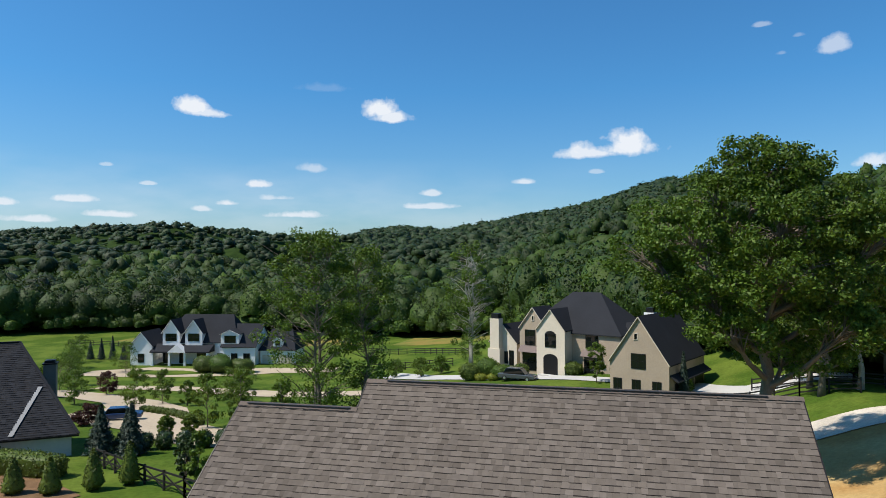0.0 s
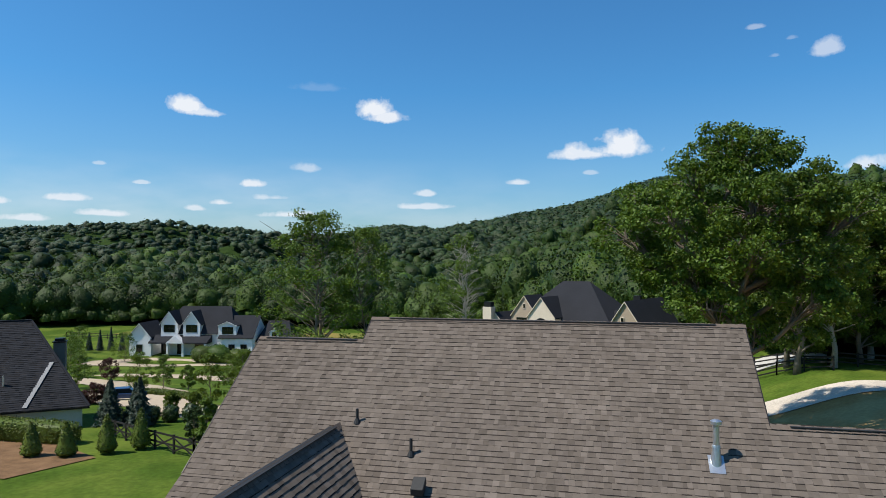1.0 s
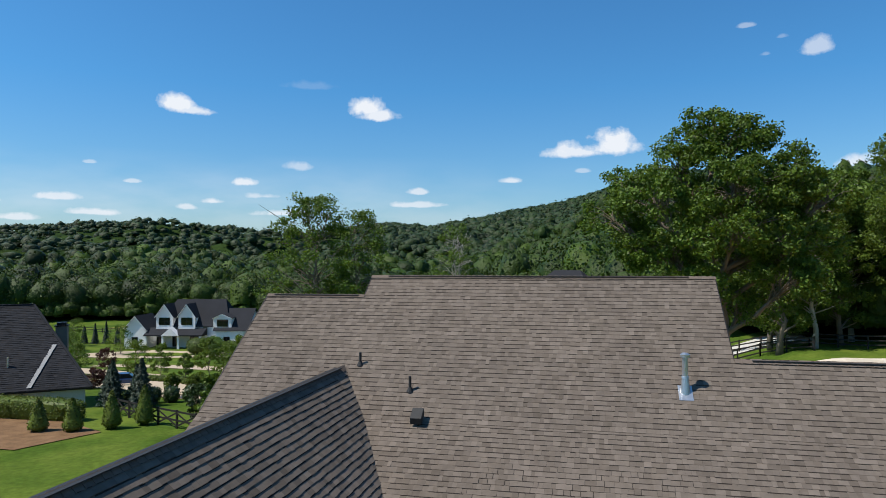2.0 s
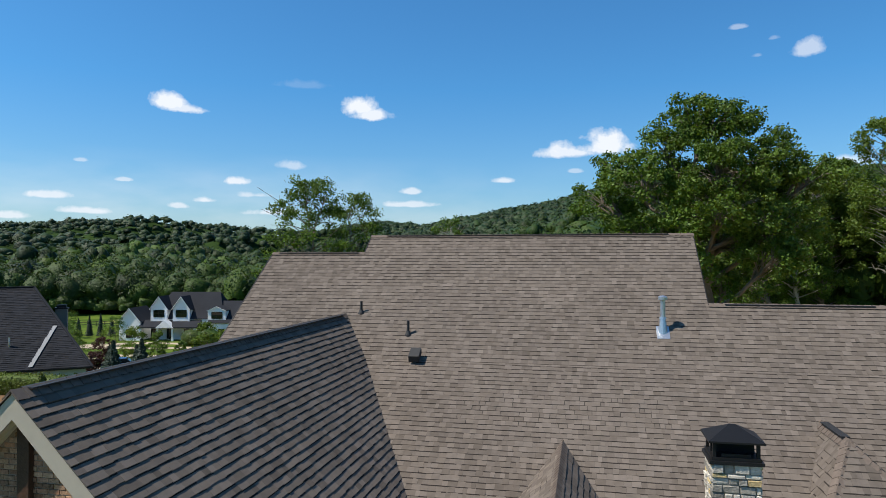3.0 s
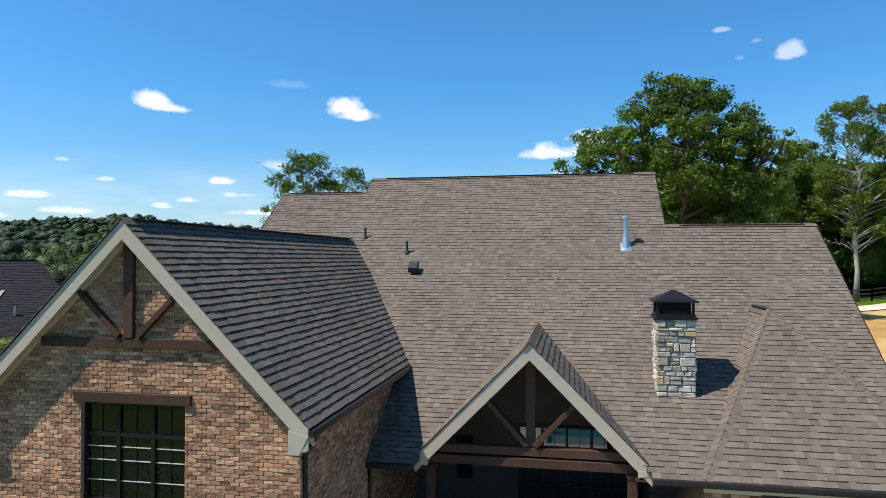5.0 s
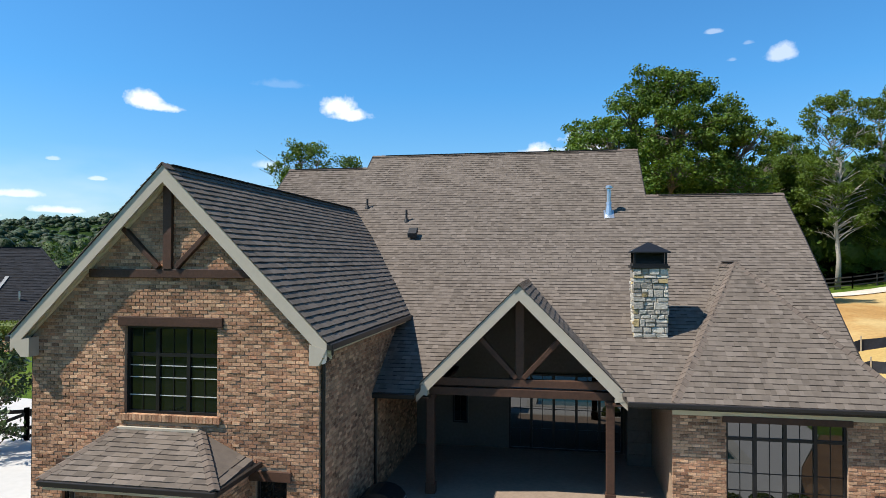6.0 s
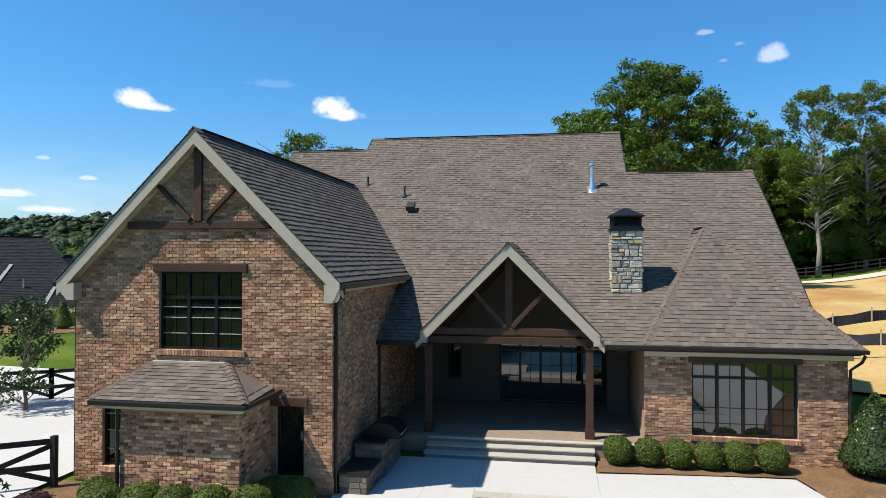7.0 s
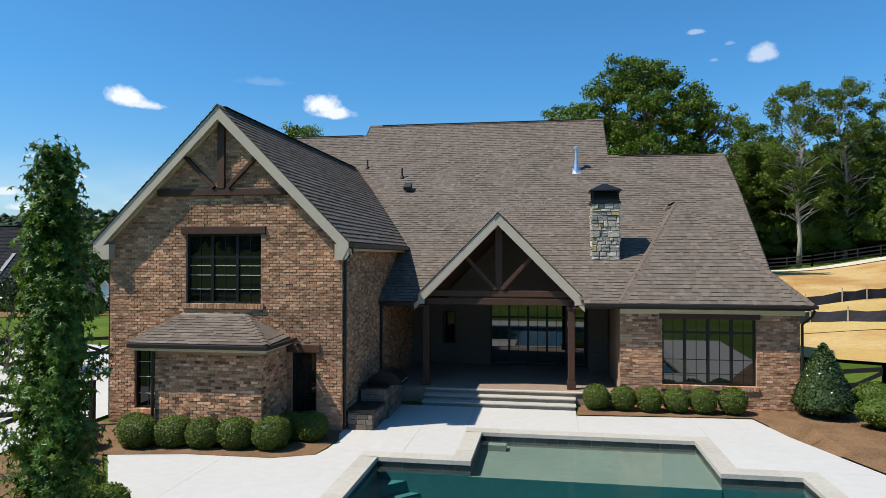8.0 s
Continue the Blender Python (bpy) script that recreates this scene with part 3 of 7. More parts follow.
for x, y0, z0, y1, z1 in ((TALL_R, main_y(R2_Z), R2_Z, RIDGE_Y, RIDGE_Z), (TALL_L, main_y(R0_Z), R0_Z, RIDGE_Y, RIDGE_Z), (MAIN_R, BREAK_Y, BREAK_Z, main_y(R2_Z), R2_Z), (MAIN_L, BREAK_Y, BREAK_Z, main_y(R0_Z), R0_Z)):
    part("drip_edge", Solid().beam((x, y0, z0 - 0.045), (x, y1, z1 - 0.045), 0.03, 0.12), GUTTER, roof)

part("drip_edge", Solid().beam((KICK_X, KICK_Y, main_z(KICK_Y) - 0.045), (MAIN_R, BREAK_Y, BREAK_Z - 0.045), 0.03, 0.12), GUTTER, roof)

# ---- gable wing ----
win_hole = (-8.32 - WING_L, -5.95 - WING_L, 3.42, 5.88)
lowL, lowR = (-9.97 - WING_L, -9.22 - WING_L, 0.32, 2.45), (-4.99 - WING_L, -4.24 - WING_L, 0.32, 2.45)


def under_rake(u, v):
    return v < W_RIDGE_Z - 0.38 - abs(WING_L + u - W_RIDGE_X)


wing = part("wing_wall", Solid()
            .box(WING_L, -9.97, WING_Y, WING_Y + 0.28, -0.4, 5.0).box(-9.22, -4.99, WING_Y, WING_Y + 0.28, -0.4, 3.42).box(-4.24, WING_R, WING_Y, WING_Y + 0.28, -0.4, 5.0)
            .box(-9.97, -9.22, WING_Y, WING_Y + 0.28, -0.4, 0.32).box(-4.99, -4.24, WING_Y, WING_Y + 0.28, -0.4, 0.32)
            .box(-9.97, -9.22, WING_Y, WING_Y + 0.28, 2.45, 5.0).box(-4.99, -4.24, WING_Y, WING_Y + 0.28, 2.45, 5.0)
            .box(-9.22, -8.32, WING_Y, WING_Y + 0.28, 3.42, 5.0).box(-5.95, -4.99, WING_Y, WING_Y + 0.28, 3.42, 5.0)
            .prism([(WING_L, WING_Y, 5.0), (-8.32, WING_Y, 5.0), (-8.32, WING_Y, 5.88), (-5.95, WING_Y, 5.88), (-5.95, WING_Y, 5.0), (WING_R, WING_Y, 5.0), (WING_R, WING_Y, 5.3), (W_RIDGE_X, WING_Y, 9.1), (WING_L, WING_Y, 5.42)], (0, 0.28, 0))
            .box(WING_R - 0.28, WING_R, WING_Y + 0.28, 12.6, -0.4, 5.25)
            .box(WING_L, WING_L + 0.28, WING_Y + 0.28, 12.6, -0.4, 5.25), MORTAR, house, "tumbled brown brick gable wall")
bricked("wing_bricks", wing, (WING_L, WING_Y, 0), (1, 0, 0), (0, -1, 0), WING_R - WING_L, 9.2, BRICK, [win_hole, lowL, lowR], under_rake, pieces=(5.1, 7.2, 2.0, 3.4))
bricked("wing_side_bricks", wing, (WING_R, WING_Y, 0), (0, 1, 0), (1, 0, 0), 10.05, 5.25, BRICK)
# brick lip under the windows
for x0, x1, z in ((-8.42, -5.85, 3.60), (-10.02, -9.17, 0.42), (-5.04, -4.19, 0.42)):
    sill = part("brick_sill", Solid().box(x0, x1, WING_Y - 0.05, WING_Y + 0.1, z - 0.16, z - 0.1), MORTAR, wing)
    k = int((x1 - x0) / 0.085)
    for i in range(k):
        a = x0 + i * (x1 - x0) / k
        part("sill_brick", Solid().box(a + 0.005, a + (x1 - x0) / k - 0.005, WING_Y - 0.075, WING_Y + 0.08, z - 0.145, z), BRICK, sill)
# level bars painted pale for the sun they catch, uprights left black
window_unit(house, -8.32, -5.95, WING_Y + 0.12, 3.60, 5.66, 3, (4.02, 4.44, 4.72), pane_mat=None, transom=4.98, bars=SUNLIT_BAR)
window_unit(house, -9.97, -9.22, WING_Y + 0.12, 0.42, 2.24, 1, (0.85, 1.35, 1.8), bars=SUNLIT_BAR)
window_unit(house, -4.99, -4.24, WING_Y + 0.12, 0.42, 2.24, 1, (0.85,))
for x0, x1, z0, z1 in ((-8.47, -5.80, 5.66, 5.88), (-10.1, -9.1, 2.24, 2.45), (-5.17, -4.12, 2.22, 2.45)):
    part("lintel", Solid().box(x0, x1, WING_Y - 0.07, WING_Y + 0.2, z0, z1), TIMBER, house, "dark stained timber lintel", bevel=0.012)

# gable trim
truss_y0, truss_y1 = WING_Y - 0.10, WING_Y + 0.02
part("gable_beam", Solid().box(-9.22, -5.14, truss_y0, truss_y1, 6.80, 7.00), TIMBER, house, bevel=0.01)
part("king_post", Solid().box(W_RIDGE_X - 0.11, W_RIDGE_X + 0.11, truss_y0 - 0.015, truss_y1, 7.002, 8.95), TIMBER, house, bevel=0.01)
for sg in (1, -1):
    part("brace", Solid().beam((W_RIDGE_X + sg * 0.22, WING_Y - 0.04, 7.04), (W_RIDGE_X + sg * 1.14, WING_Y - 0.04, 7.96), 0.11, 0.20, (0, 1, 0)), TIMBER, house, bevel=0.01)


def rake(parent, x, z, half, y, depth, drop, overhang_y, left, foot):
    """Painted rake boards of a gable with its soffit, one side. left: -1 or 1."""
    e = (x + left * half, z - half)
    part("rake_board", Solid().prism([(x, y, z - 0.012), (x, y, z - 0.012 - drop * 1.414), (e[0] - left * 0.02, y, e[1] - 0.012 - drop * 1.414), (e[0] - left * 0.02, y, e[1] - 0.012)], (0, depth, 0)), PAINT, parent)
    part("soffit_board", Solid().prism([(x, y + depth, z - 0.20), (x, y + depth, z - 0.25), (e[0], y + depth, e[1] - 0.25), (e[0], y + depth, e[1] - 0.20)], (0, overhang_y, 0)), SOFFIT, parent)
    part("rake_moulding", Solid().prism([(x, y + depth + overhang_y - 0.11, z - 0.252), (x, y + depth + overhang_y - 0.11, z - 0.40), (e[0], y + depth + overhang_y - 0.11, e[1] - 0.40), (e[0], y + depth + overhang_y - 0.11, e[1] - 0.252)], (0, 0.10, 0)), SOFFIT, parent)
    if foot:
        part("rake_return", Solid().prism([(e[0] - left * foot[0], y - 0.012, e[1] - 0.06), (e[0] - left * foot[0], y - 0.012, e[1] - foot[1]), (e[0] - left * (foot[0] - 0.22), y - 0.012, e[1] - foot[1]), (e[0] - left * 0.02, y - 0.012, e[1] - 0.16)], (0, depth + 0.35, 0)), PAINT, parent)


for sg in (1, -1):
    rake(house, W_RIDGE_X, W_RIDGE_Z, W_HALF, W_RAKE_Y + 0.03, 0.04, 0.28, WING_Y - W_RAKE_Y - 0.07, sg, (0.42, 0.52) if sg > 0 else (0.55, 0.52))
    e = W_RIDGE_X + sg * W_HALF
    part("eave_board", Solid().box(min(e - sg * 0.02, e - sg * 0.30), max(e - sg * 0.02, e - sg * 0.30), W_RAKE_Y + 0.3, yb_low, W_EAVE_Z - 0.25, W_EAVE_Z - 0.19), SOFFIT, house)
    part("frieze_board", Solid().box(min(e - sg * 0.31, e - sg * 0.35), max(e - sg * 0.31, e - sg * 0.35), W_RAKE_Y + 0.3, yb_low, W_EAVE_Z - 0.40, W_EAVE_Z - 0.20), SOFFIT, house)
    part("gutter", Solid().box(e - 0.02 if sg > 0 else e - 0.12, e + 0.12 if sg > 0 else e + 0.02, W_RAKE_Y + 0.02, yb_low - 0.1, W_EAVE_Z - 0.17, W_EAVE_Z - 0.03), GUTTER, house, bevel=0.02)
    part("fascia", Solid().box(min(e - sg * 0.022, e - sg * 0.05), max(e - sg * 0.022, e - sg * 0.05), W_RAKE_Y + 0.07, yb_low, W_EAVE_Z - 0.23, W_EAVE_Z - 0.03), GUTTER, house)
    x = WING_R + 0.06 if sg > 0 else WING_L - 0.06
    part("downspout", Solid().tube([(e, WING_Y - 0.05, W_EAVE_Z - 0.15), (e, WING_Y - 0.02, W_EAVE_Z - 0.28), (x, WING_Y + 0.10, W_EAVE_Z - 0.55), (x, WING_Y + 0.10, 0.05)], [0.045] * 4), GUTTER, house)
part("downspout", Solid().tube([(WING_R + 0.07, 6.9, 3.3), (WING_R + 0.07, 6.9, 0.1)], [0.045] * 2), GUTTER, house)
for z, y in ((5.02, 2.35), (5.18, 2.44)):
    part("flood_light", Solid().tube([(WING_R + 0.12, y + 0.12, z), (WING_R + 0.16, y, z - 0.03)], [0.05, 0.07], 10), STEEL, house)

# ---- bay under the big window ----
BX0, BX1, BY = -8.20, -5.14, 0.80
bay = part("bay_wall", Solid().box(BX0, BX1, BY, BY + 0.2, -0.4, 2.5).box(BX0, BX0 + 0.2, BY + 0.2, WING_Y, -0.4, 2.5).box(BX1 - 0.2, BX1, BY + 0.2, WING_Y, -0.4, 2.5), MORTAR, house, "brown brick bay")
bricked("bay_bricks", bay, (BX0, BY, 0), (1, 0, 0), (0, -1, 0), BX1 - BX0, 2.42, BRICK)
bricked("bay_bricks", bay, (BX1, BY, 0), (0, 1, 0), (1, 0, 0), WING_Y - BY, 2.42, BRICK)
EX0, EX1, EY, EZ = -8.80, -4.86, 0.48, 2.67
RX0, RX1, RZ = -8.43, -6.37, 3.27
front_up = Vector((0, WING_Y - EY, RZ - EZ))
shingled("bay_shingles", roof, (0, EY, EZ), (1, 0, 0), front_up, [(EX0, 0), (EX1, 0), (RX1, front_up.length), (RX0, front_up.length)], SHINGLE, tab=(0.18, 0.36))
r_side = Solid().prism([(EX1, EY, EZ - 0.01), (EX1 - 0.2, WING_Y, EZ - 0.01), (RX1, WING_Y, RZ - 0.01)], (0, 0, -0.08))
part("bay_roof_side", r_side, SHINGLE, roof)
shingled("bay_shingles", roof, (EX1, EY, EZ), (-0.098, 1, 0), Vector((RX1 - EX1, 0, RZ - EZ)), [(0, 0), (2.07, 0), (2.0, 1.55)], SHINGLE, tab=(0.18, 0.36))
part("bay_roof_deck", Solid().prism([(EX0, EY, EZ - 0.01), (EX1, EY, EZ - 0.01), (RX1, WING_Y, RZ - 0.01), (RX0, WING_Y, RZ - 0.01)], (0, 0, -0.1)).prism([(EX0, EY, EZ - 0.01), (RX0, WING_Y, RZ - 0.01), (EX0, WING_Y, EZ - 0.01)], (0, 0, -0.1)), DECK, roof)
ridge_caps((EX1, EY, EZ), (RX1, WING_Y, RZ), half=0.11, sag=0.05)
ridge_caps((EX0, EY, EZ), (RX0, WING_Y, RZ), half=0.11, sag=0.05)
part("flashing", Solid().box(RX0, RX1, WING_Y - 0.12, WING_Y - 0.02, RZ - 0.02, RZ + 0.035), PAINT, roof, "bright metal flashing")
part("bay_soffit", Solid().box(EX0 + 0.1, EX1 - 0.12, EY + 0.1, WING_Y, 2.46, 2.52), SOFFIT, house)
part("bay_fascia", Solid().box(EX0 + 0.05, EX1 - 0.05, EY + 0.04, EY + 0.09, 2.46, 2.64), SOFFIT, house)
part("bay_gutter", Solid().box(EX0 - 0.02, EX1 + 0.04, EY - 0.06, EY + 0.04, EZ - 0.13, EZ - 0.01), GUTTER, house, bevel=0.02)
part("bay_gutter", Solid().box(EX1 - 0.05, EX1 + 0.05, EY + 0.05, WING_Y - 0.02, EZ - 0.13, EZ - 0.02), GUTTER, house, bevel=0.02)
part("downspout", Solid().tube([(BX0 - 0.05, BY - 0.05, 2.45), (BX0 - 0.05, BY - 0.05, 0.05)], [0.045] * 2), GUTTER, house)

# ---- front room ----
FR_L, FR_R, FR_Y = 4.74, 10.36, 7.02
f_hole = (6.10 - FR_L, 9.04 - FR_L, 0.78, 3.16)
room = part("room_wall", Solid().box(FR_L, 6.10, FR_Y, FR_Y + 0.28, -0.4, 3.4).box(9.04, FR_R, FR_Y, FR_Y + 0.28, -0.4, 3.4).box(6.10, 9.04, FR_Y, FR_Y + 0.28, -0.4, 0.78).box(6.10, 9.04, FR_Y, FR_Y + 0.28, 3.16, 3.4)
            .box(FR_L, FR_L + 0.28, FR_Y + 0.28, 12.6, -0.4, 3.4), MORTAR, house, "tumbled brown brick wall")
bricked("room_bricks", room, (FR_L, FR_Y, 0), (1, 0, 0), (0, -1, 0), FR_R - FR_L, 3.36, BRICK, [f_hole])
window_unit(house, 6.10, 9.04, FR_Y + 0.12, 0.80, 3.06, 4, (1.16, 1.62), transom=2.52, pane_mat=DOUBLE_PANE)
part("lintel", Solid().box(6.0, 9.15, FR_Y - 0.06, FR_Y + 0.2, 2.97, 3.14), TIMBER, house, "dark stained timber lintel", bevel=0.012)
sill = part("brick_sill", Solid().box(6.05, 9.1, FR_Y - 0.05, FR_Y + 0.1, 0.66, 0.70), MORTAR, room)
for i in range(35):
    part("sill_brick", Solid().box(6.05 + i * 0.087 + 0.005, 6.05 + i * 0.087 + 0.082, FR_Y - 0.075, FR_Y + 0.08, 0.66, 0.80), BRICK, sill)
part("frieze_board", Solid().box(FR_L, FR_R + 0.15, FR_Y - 0.04, FR_Y - 0.005, 3.12, 3.36), SOFFIT, house)
part("eave_soffit", Solid().box(FR_L, MAIN_R - 0.05, EAVE_Y + 0.045, FR_Y - 0.042, 3.335, 3.36), SOFFIT, house)
part("gutter", Solid().box(PORCH_X + PORCH_HALF - 0.05, HX1 + 0.08, HY - 0.13, HY - 0.005, EAVE_Z - 0.10, EAVE_Z + 0.015), GUTTER, house, bevel=0.02)
part("gutter", Solid().box(WING_R + 0.02, PORCH_X - PORCH_HALF + 0.05, EAVE_Y - 0.1, EAVE_Y, EAVE_Z - 0.15, EAVE_Z - 0.01), GUTTER, house, bevel=0.02)
for fx0, fx1 in ((WING_R + 0.02, PORCH_X - PORCH_HALF), (PORCH_X + PORCH_HALF, HX1)):
    part("fascia", Solid().box(fx0, fx1, EAVE_Y + 0.002, EAVE_Y + 0.04, EAVE_Z - 0.14, EAVE_Z - 0.02), GUTTER, house)
part("downspout", Solid().tube([(HX1 - 0.02, HY - 0.05, 3.3), (HX1 - 0.05, HY + 0.1, 3.1), (FR_R + 0.06, FR_Y - 0.02, 2.85), (FR_R + 0.06, FR_Y - 0.02, 0.0)], [0.045] * 4), GUTTER, house)

# ---- porch ----
porch_floor = part("porch_floor", Solid().box(WING_R, FR_L, 6.95, 12.6, -0.3, FLOOR), PORCH_PAVING, house, "brown stone porch floor")
STEP_X0, STEP_X1 = -1.84, 3.28
for i, (y, z) in enumerate(((6.55, 0.30), (6.17, 0.15))):
    part("step", Solid().box(STEP_X0, STEP_X1, y, y + 0.42, z - 0.05, z), COPING, house, bevel=0.012)
    part("riser", Solid().box(STEP_X0 + 0.03, STEP_X1 - 0.03, y + 0.04, y + 0.45, -0.05, z - 0.051), STONE_JOINT, house)
part("porch_edge", Solid().box(STEP_X0, 4.70, 6.90, 7.1, FLOOR - 0.049, FLOOR + 0.004), COPING, house, bevel=0.012)
for x in (-1.92, 3.16):
    part("post", Solid().box(x - 0.115, x + 0.115, 7.38, 7.61, FLOOR + 0.31, 3.32), TIMBER, house, "dark stained square timber post", bevel=0.012)
    part("post_base", Solid().box(x - 0.145, x + 0.145, 7.35, 7.64, FLOOR + 0.005, FLOOR + 0.309), TIMBER, house, bevel=0.015)
    part("post_cap", Solid().box(x - 0.145, x + 0.145, 7.35, 7.64, 3.20, 3.30), TIMBER, house, bevel=0.015)
part("porch_beam", Solid().box(-2.10, 3.34, 7.40, 7.64, 3.321, 3.55), TIMBER, house, bevel=0.012)
part("truss_beam", Solid().box(-1.95, 3.22, 7.45, 7.64, 3.60, 3.82), TIMBER, house, bevel=0.012)
part("truss_post", Solid().box(PORCH_X - 0.12, PORCH_X + 0.12, 7.46, 7.63, 3.83, 6.10), TIMBER, house, bevel=0.012)
for sg in (1, -1):
    part("truss_brace", Solid().beam((PORCH_X + sg * 0.1, 7.54, 3.86), (PORCH_X + sg * 1.25, 7.54, 5.11), 0.14, 0.26, (0, 1, 0)), TIMBER, house, bevel=0.012)
    rake(house, PORCH_X, PORCH_Z, PORCH_HALF, PORCH_Y + 0.02, 0.04, 0.29, 0.42, sg, None)
    e = PORCH_X + sg * PORCH_HALF
    part("rake_foot", Solid().prism([(e - sg * 0.02, PORCH_Y + 0.01, P_EAVE_Z - 0.06), (e - sg * 0.35, PORCH_Y + 0.01, P_EAVE_Z - 0.06), (e - sg * 0.35, PORCH_Y + 0.01, P_EAVE_Z - 0.22), (e + sg * 0.12, PORCH_Y + 0.01, P_EAVE_Z - 0.14)], (0, 0.3, 0)), PAINT, house)
part("porch_ceiling", Solid().prism([(PORCH_X - 2.6, 7.5, 3.6), (PORCH_X, 7.5, 6.2), (PORCH_X, 7.5, 6.14), (PORCH_X - 2.54, 7.5, 3.54)], (0, 5.0, 0)).prism([(PORCH_X + 2.6, 7.5, 3.6), (PORCH_X, 7.5, 6.2), (PORCH_X, 7.5, 6.14), (PORCH_X + 2.54, 7.5, 3.54)], (0, 5.0, 0))
     .box(WING_R, PORCH_X - 2.55, 7.05, 12.6, 3.25, 3.31).box(PORCH_X + 2.55, FR_L, 7.05, 12.6, 3.25, 3.31), TIMBER, house, "dark stained plank ceiling")
window_unit(house, -0.05, 3.9, 12.5, FLOOR + 0.02, 3.15, 5, (1.2, 1.9), transom=2.45, name="porch_door", deep=0.1, pane_mat=DOUBLE_PANE)
window_unit(house, -2.1, -1.55, 12.5, 1.3, 2.7, 1, (), name="window")
# stone corner inside the porch, in the same shade-darkened stone
pillar = part("stone_wall", Solid().box(3.95, FR_L - 0.02, 11.2, 12.3, FLOOR, 3.2), PORCH_SHADE_STONE, house)
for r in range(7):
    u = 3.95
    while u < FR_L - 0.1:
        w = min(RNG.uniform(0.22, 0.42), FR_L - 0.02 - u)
        part("stone", Solid().box(u + 0.012, u + w - 0.012, 11.15, 11.21, FLOOR + r * 0.39 + 0.012, FLOOR + (r + 1) * 0.39 - 0.012), PORCH_SHADE_STONE, pillar)
        u += w

# ---- stone chimney ----
CX0, CX1, CY0, CY1, CZ1 = 3.95, 4.97, 9.22, 10.15, 6.98
chimney = part("chimney", Solid().box(CX0 + 0.03, CX1 - 0.03, CY0 + 0.03, CY1 - 0.03, 4.2, CZ1), STONE_JOINT, house, "rough grey and buff stone chimney")
srng = np.random.RandomState(11)
for face in range(3):
    z = 4.75
    while z < CZ1 - 0.06:
        h = min(srng.choice([0.10, 0.14, 0.18, 0.24]), CZ1 - z)
        if CZ1 - z - h < 0.07:
            h = CZ1 - z
        span = CX1 - CX0 if face == 0 else CY1 - CY0
        u = 0.0
        while u < span - 0.01:
            w = min(srng.uniform(0.14, 0.40), span - u)
            if span - u - w < 0.09:
                w = span - u
            d, j = srng.uniform(0.015, 0.06), 0.010
            split = h > 0.2 and srng.rand() < 0.3
            for a, b in (((z, z + h * 0.52), (z + h * 0.52, z + h)) if split else ((z, z + h),)):
                s = Solid()
                jit = lambda: srng.uniform(-0.012, 0.012)
                quad = [(u + j, a + j), (u + w - j, a + j), (u + w - j, b - j), (u + j, b - j)]
                inner = [(p + jit() * 0.6, q + jit() * 0.6) for p, q in quad]
                outer = [(p + (0.016 if i in (0, 3) else -0.016) + jit(), q + (0.014 if i < 2 else -0.014) + jit()) for i, (p, q) in enumerate(quad)]
                pts = [(p, q, 0.0) for p, q in inner] + [(p, q, d + jit() * 0.7) for p, q in outer]
                if face == 0:
                    pts = [(CX0 + p, CY0 + 0.03 - e, q) for p, q, e in pts]
                elif face == 1:
                    pts = [(CX0 + 0.03 - e, CY1 - p, q) for p, q, e in pts]
                else:
                    pts = [(CX1 - 0.03 + e, CY0 + p, q) for p, q, e in pts]
                s.add(pts, [(4, 5, 6, 7), (0, 1, 5, 4), (1, 2, 6, 5), (2, 3, 7, 6), (3, 0, 4, 7)])
                part("stone", s, BUFF if srng.rand() < 0.14 else STONE, chimney)
            u += w
        z += h
cap = part("chimney_cap", Solid().box(CX0 - 0.05, CX1 + 0.05, CY0 - 0.05, CY1 + 0.05, CZ1, CZ1 + 0.07).box(CX0 + 0.0, CX1 - 0.0, CY0 + 0.0, CY1 - 0.0, CZ1 + 0.07, CZ1 + 0.14), CAP_METAL, house, "black metal chimney cap")
cx, cy = (CX0 + CX1) / 2, (CY0 + CY1) / 2
for sx in (CX0 + 0.06, CX1 - 0.06):
    for sy in (CY0 + 0.06, CY1 - 0.06):
        part("cap_post", Solid().box(sx - 0.035, sx + 0.035, sy - 0.035, sy + 0.035, CZ1 + 0.141, CZ1 + 0.50), CAP_METAL, cap)
part("cap_screen", Solid().box(CX0 + 0.05, CX1 - 0.05, cy - 0.01, cy + 0.01, CZ1 + 0.141, CZ1 + 0.48).box(cx - 0.3, cx + 0.3, CY0 + 0.04, CY0 + 0.05, CZ1 + 0.141, CZ1 + 0.22), CAP_METAL, cap)
rf = Solid()
c0, c1, c2, c3 = (CX0 - 0.07, CY0 - 0.07, CZ1 + 0.50), (CX1 + 0.07, CY0 - 0.07, CZ1 + 0.50), (CX1 + 0.07, CY1 + 0.07, CZ1 + 0.50), (CX0 - 0.07, CY1 + 0.07, CZ1 + 0.50)
rf.add([c0, c1, c2, c3, (cx - 0.06, cy, CZ1 + 0.78), (cx + 0.06, cy, CZ1 + 0.78)] + [(p[0], p[1], p[2] - 0.04) for p in (c0, c1, c2, c3)],
       [(0, 1, 5, 4), (1, 2, 5), (2, 3, 4, 5), (3, 0, 4), (6, 7, 1, 0), (7, 8, 2, 1), (8, 9, 3, 2), (9, 6, 0, 3), (9, 8, 7, 6)])
part("cap_roof", rf, CAP_METAL, cap)

# ---- pipes and vents on the main slope ----


def on_roof(x, y):
    return Vector((x, y, main_z(y)))


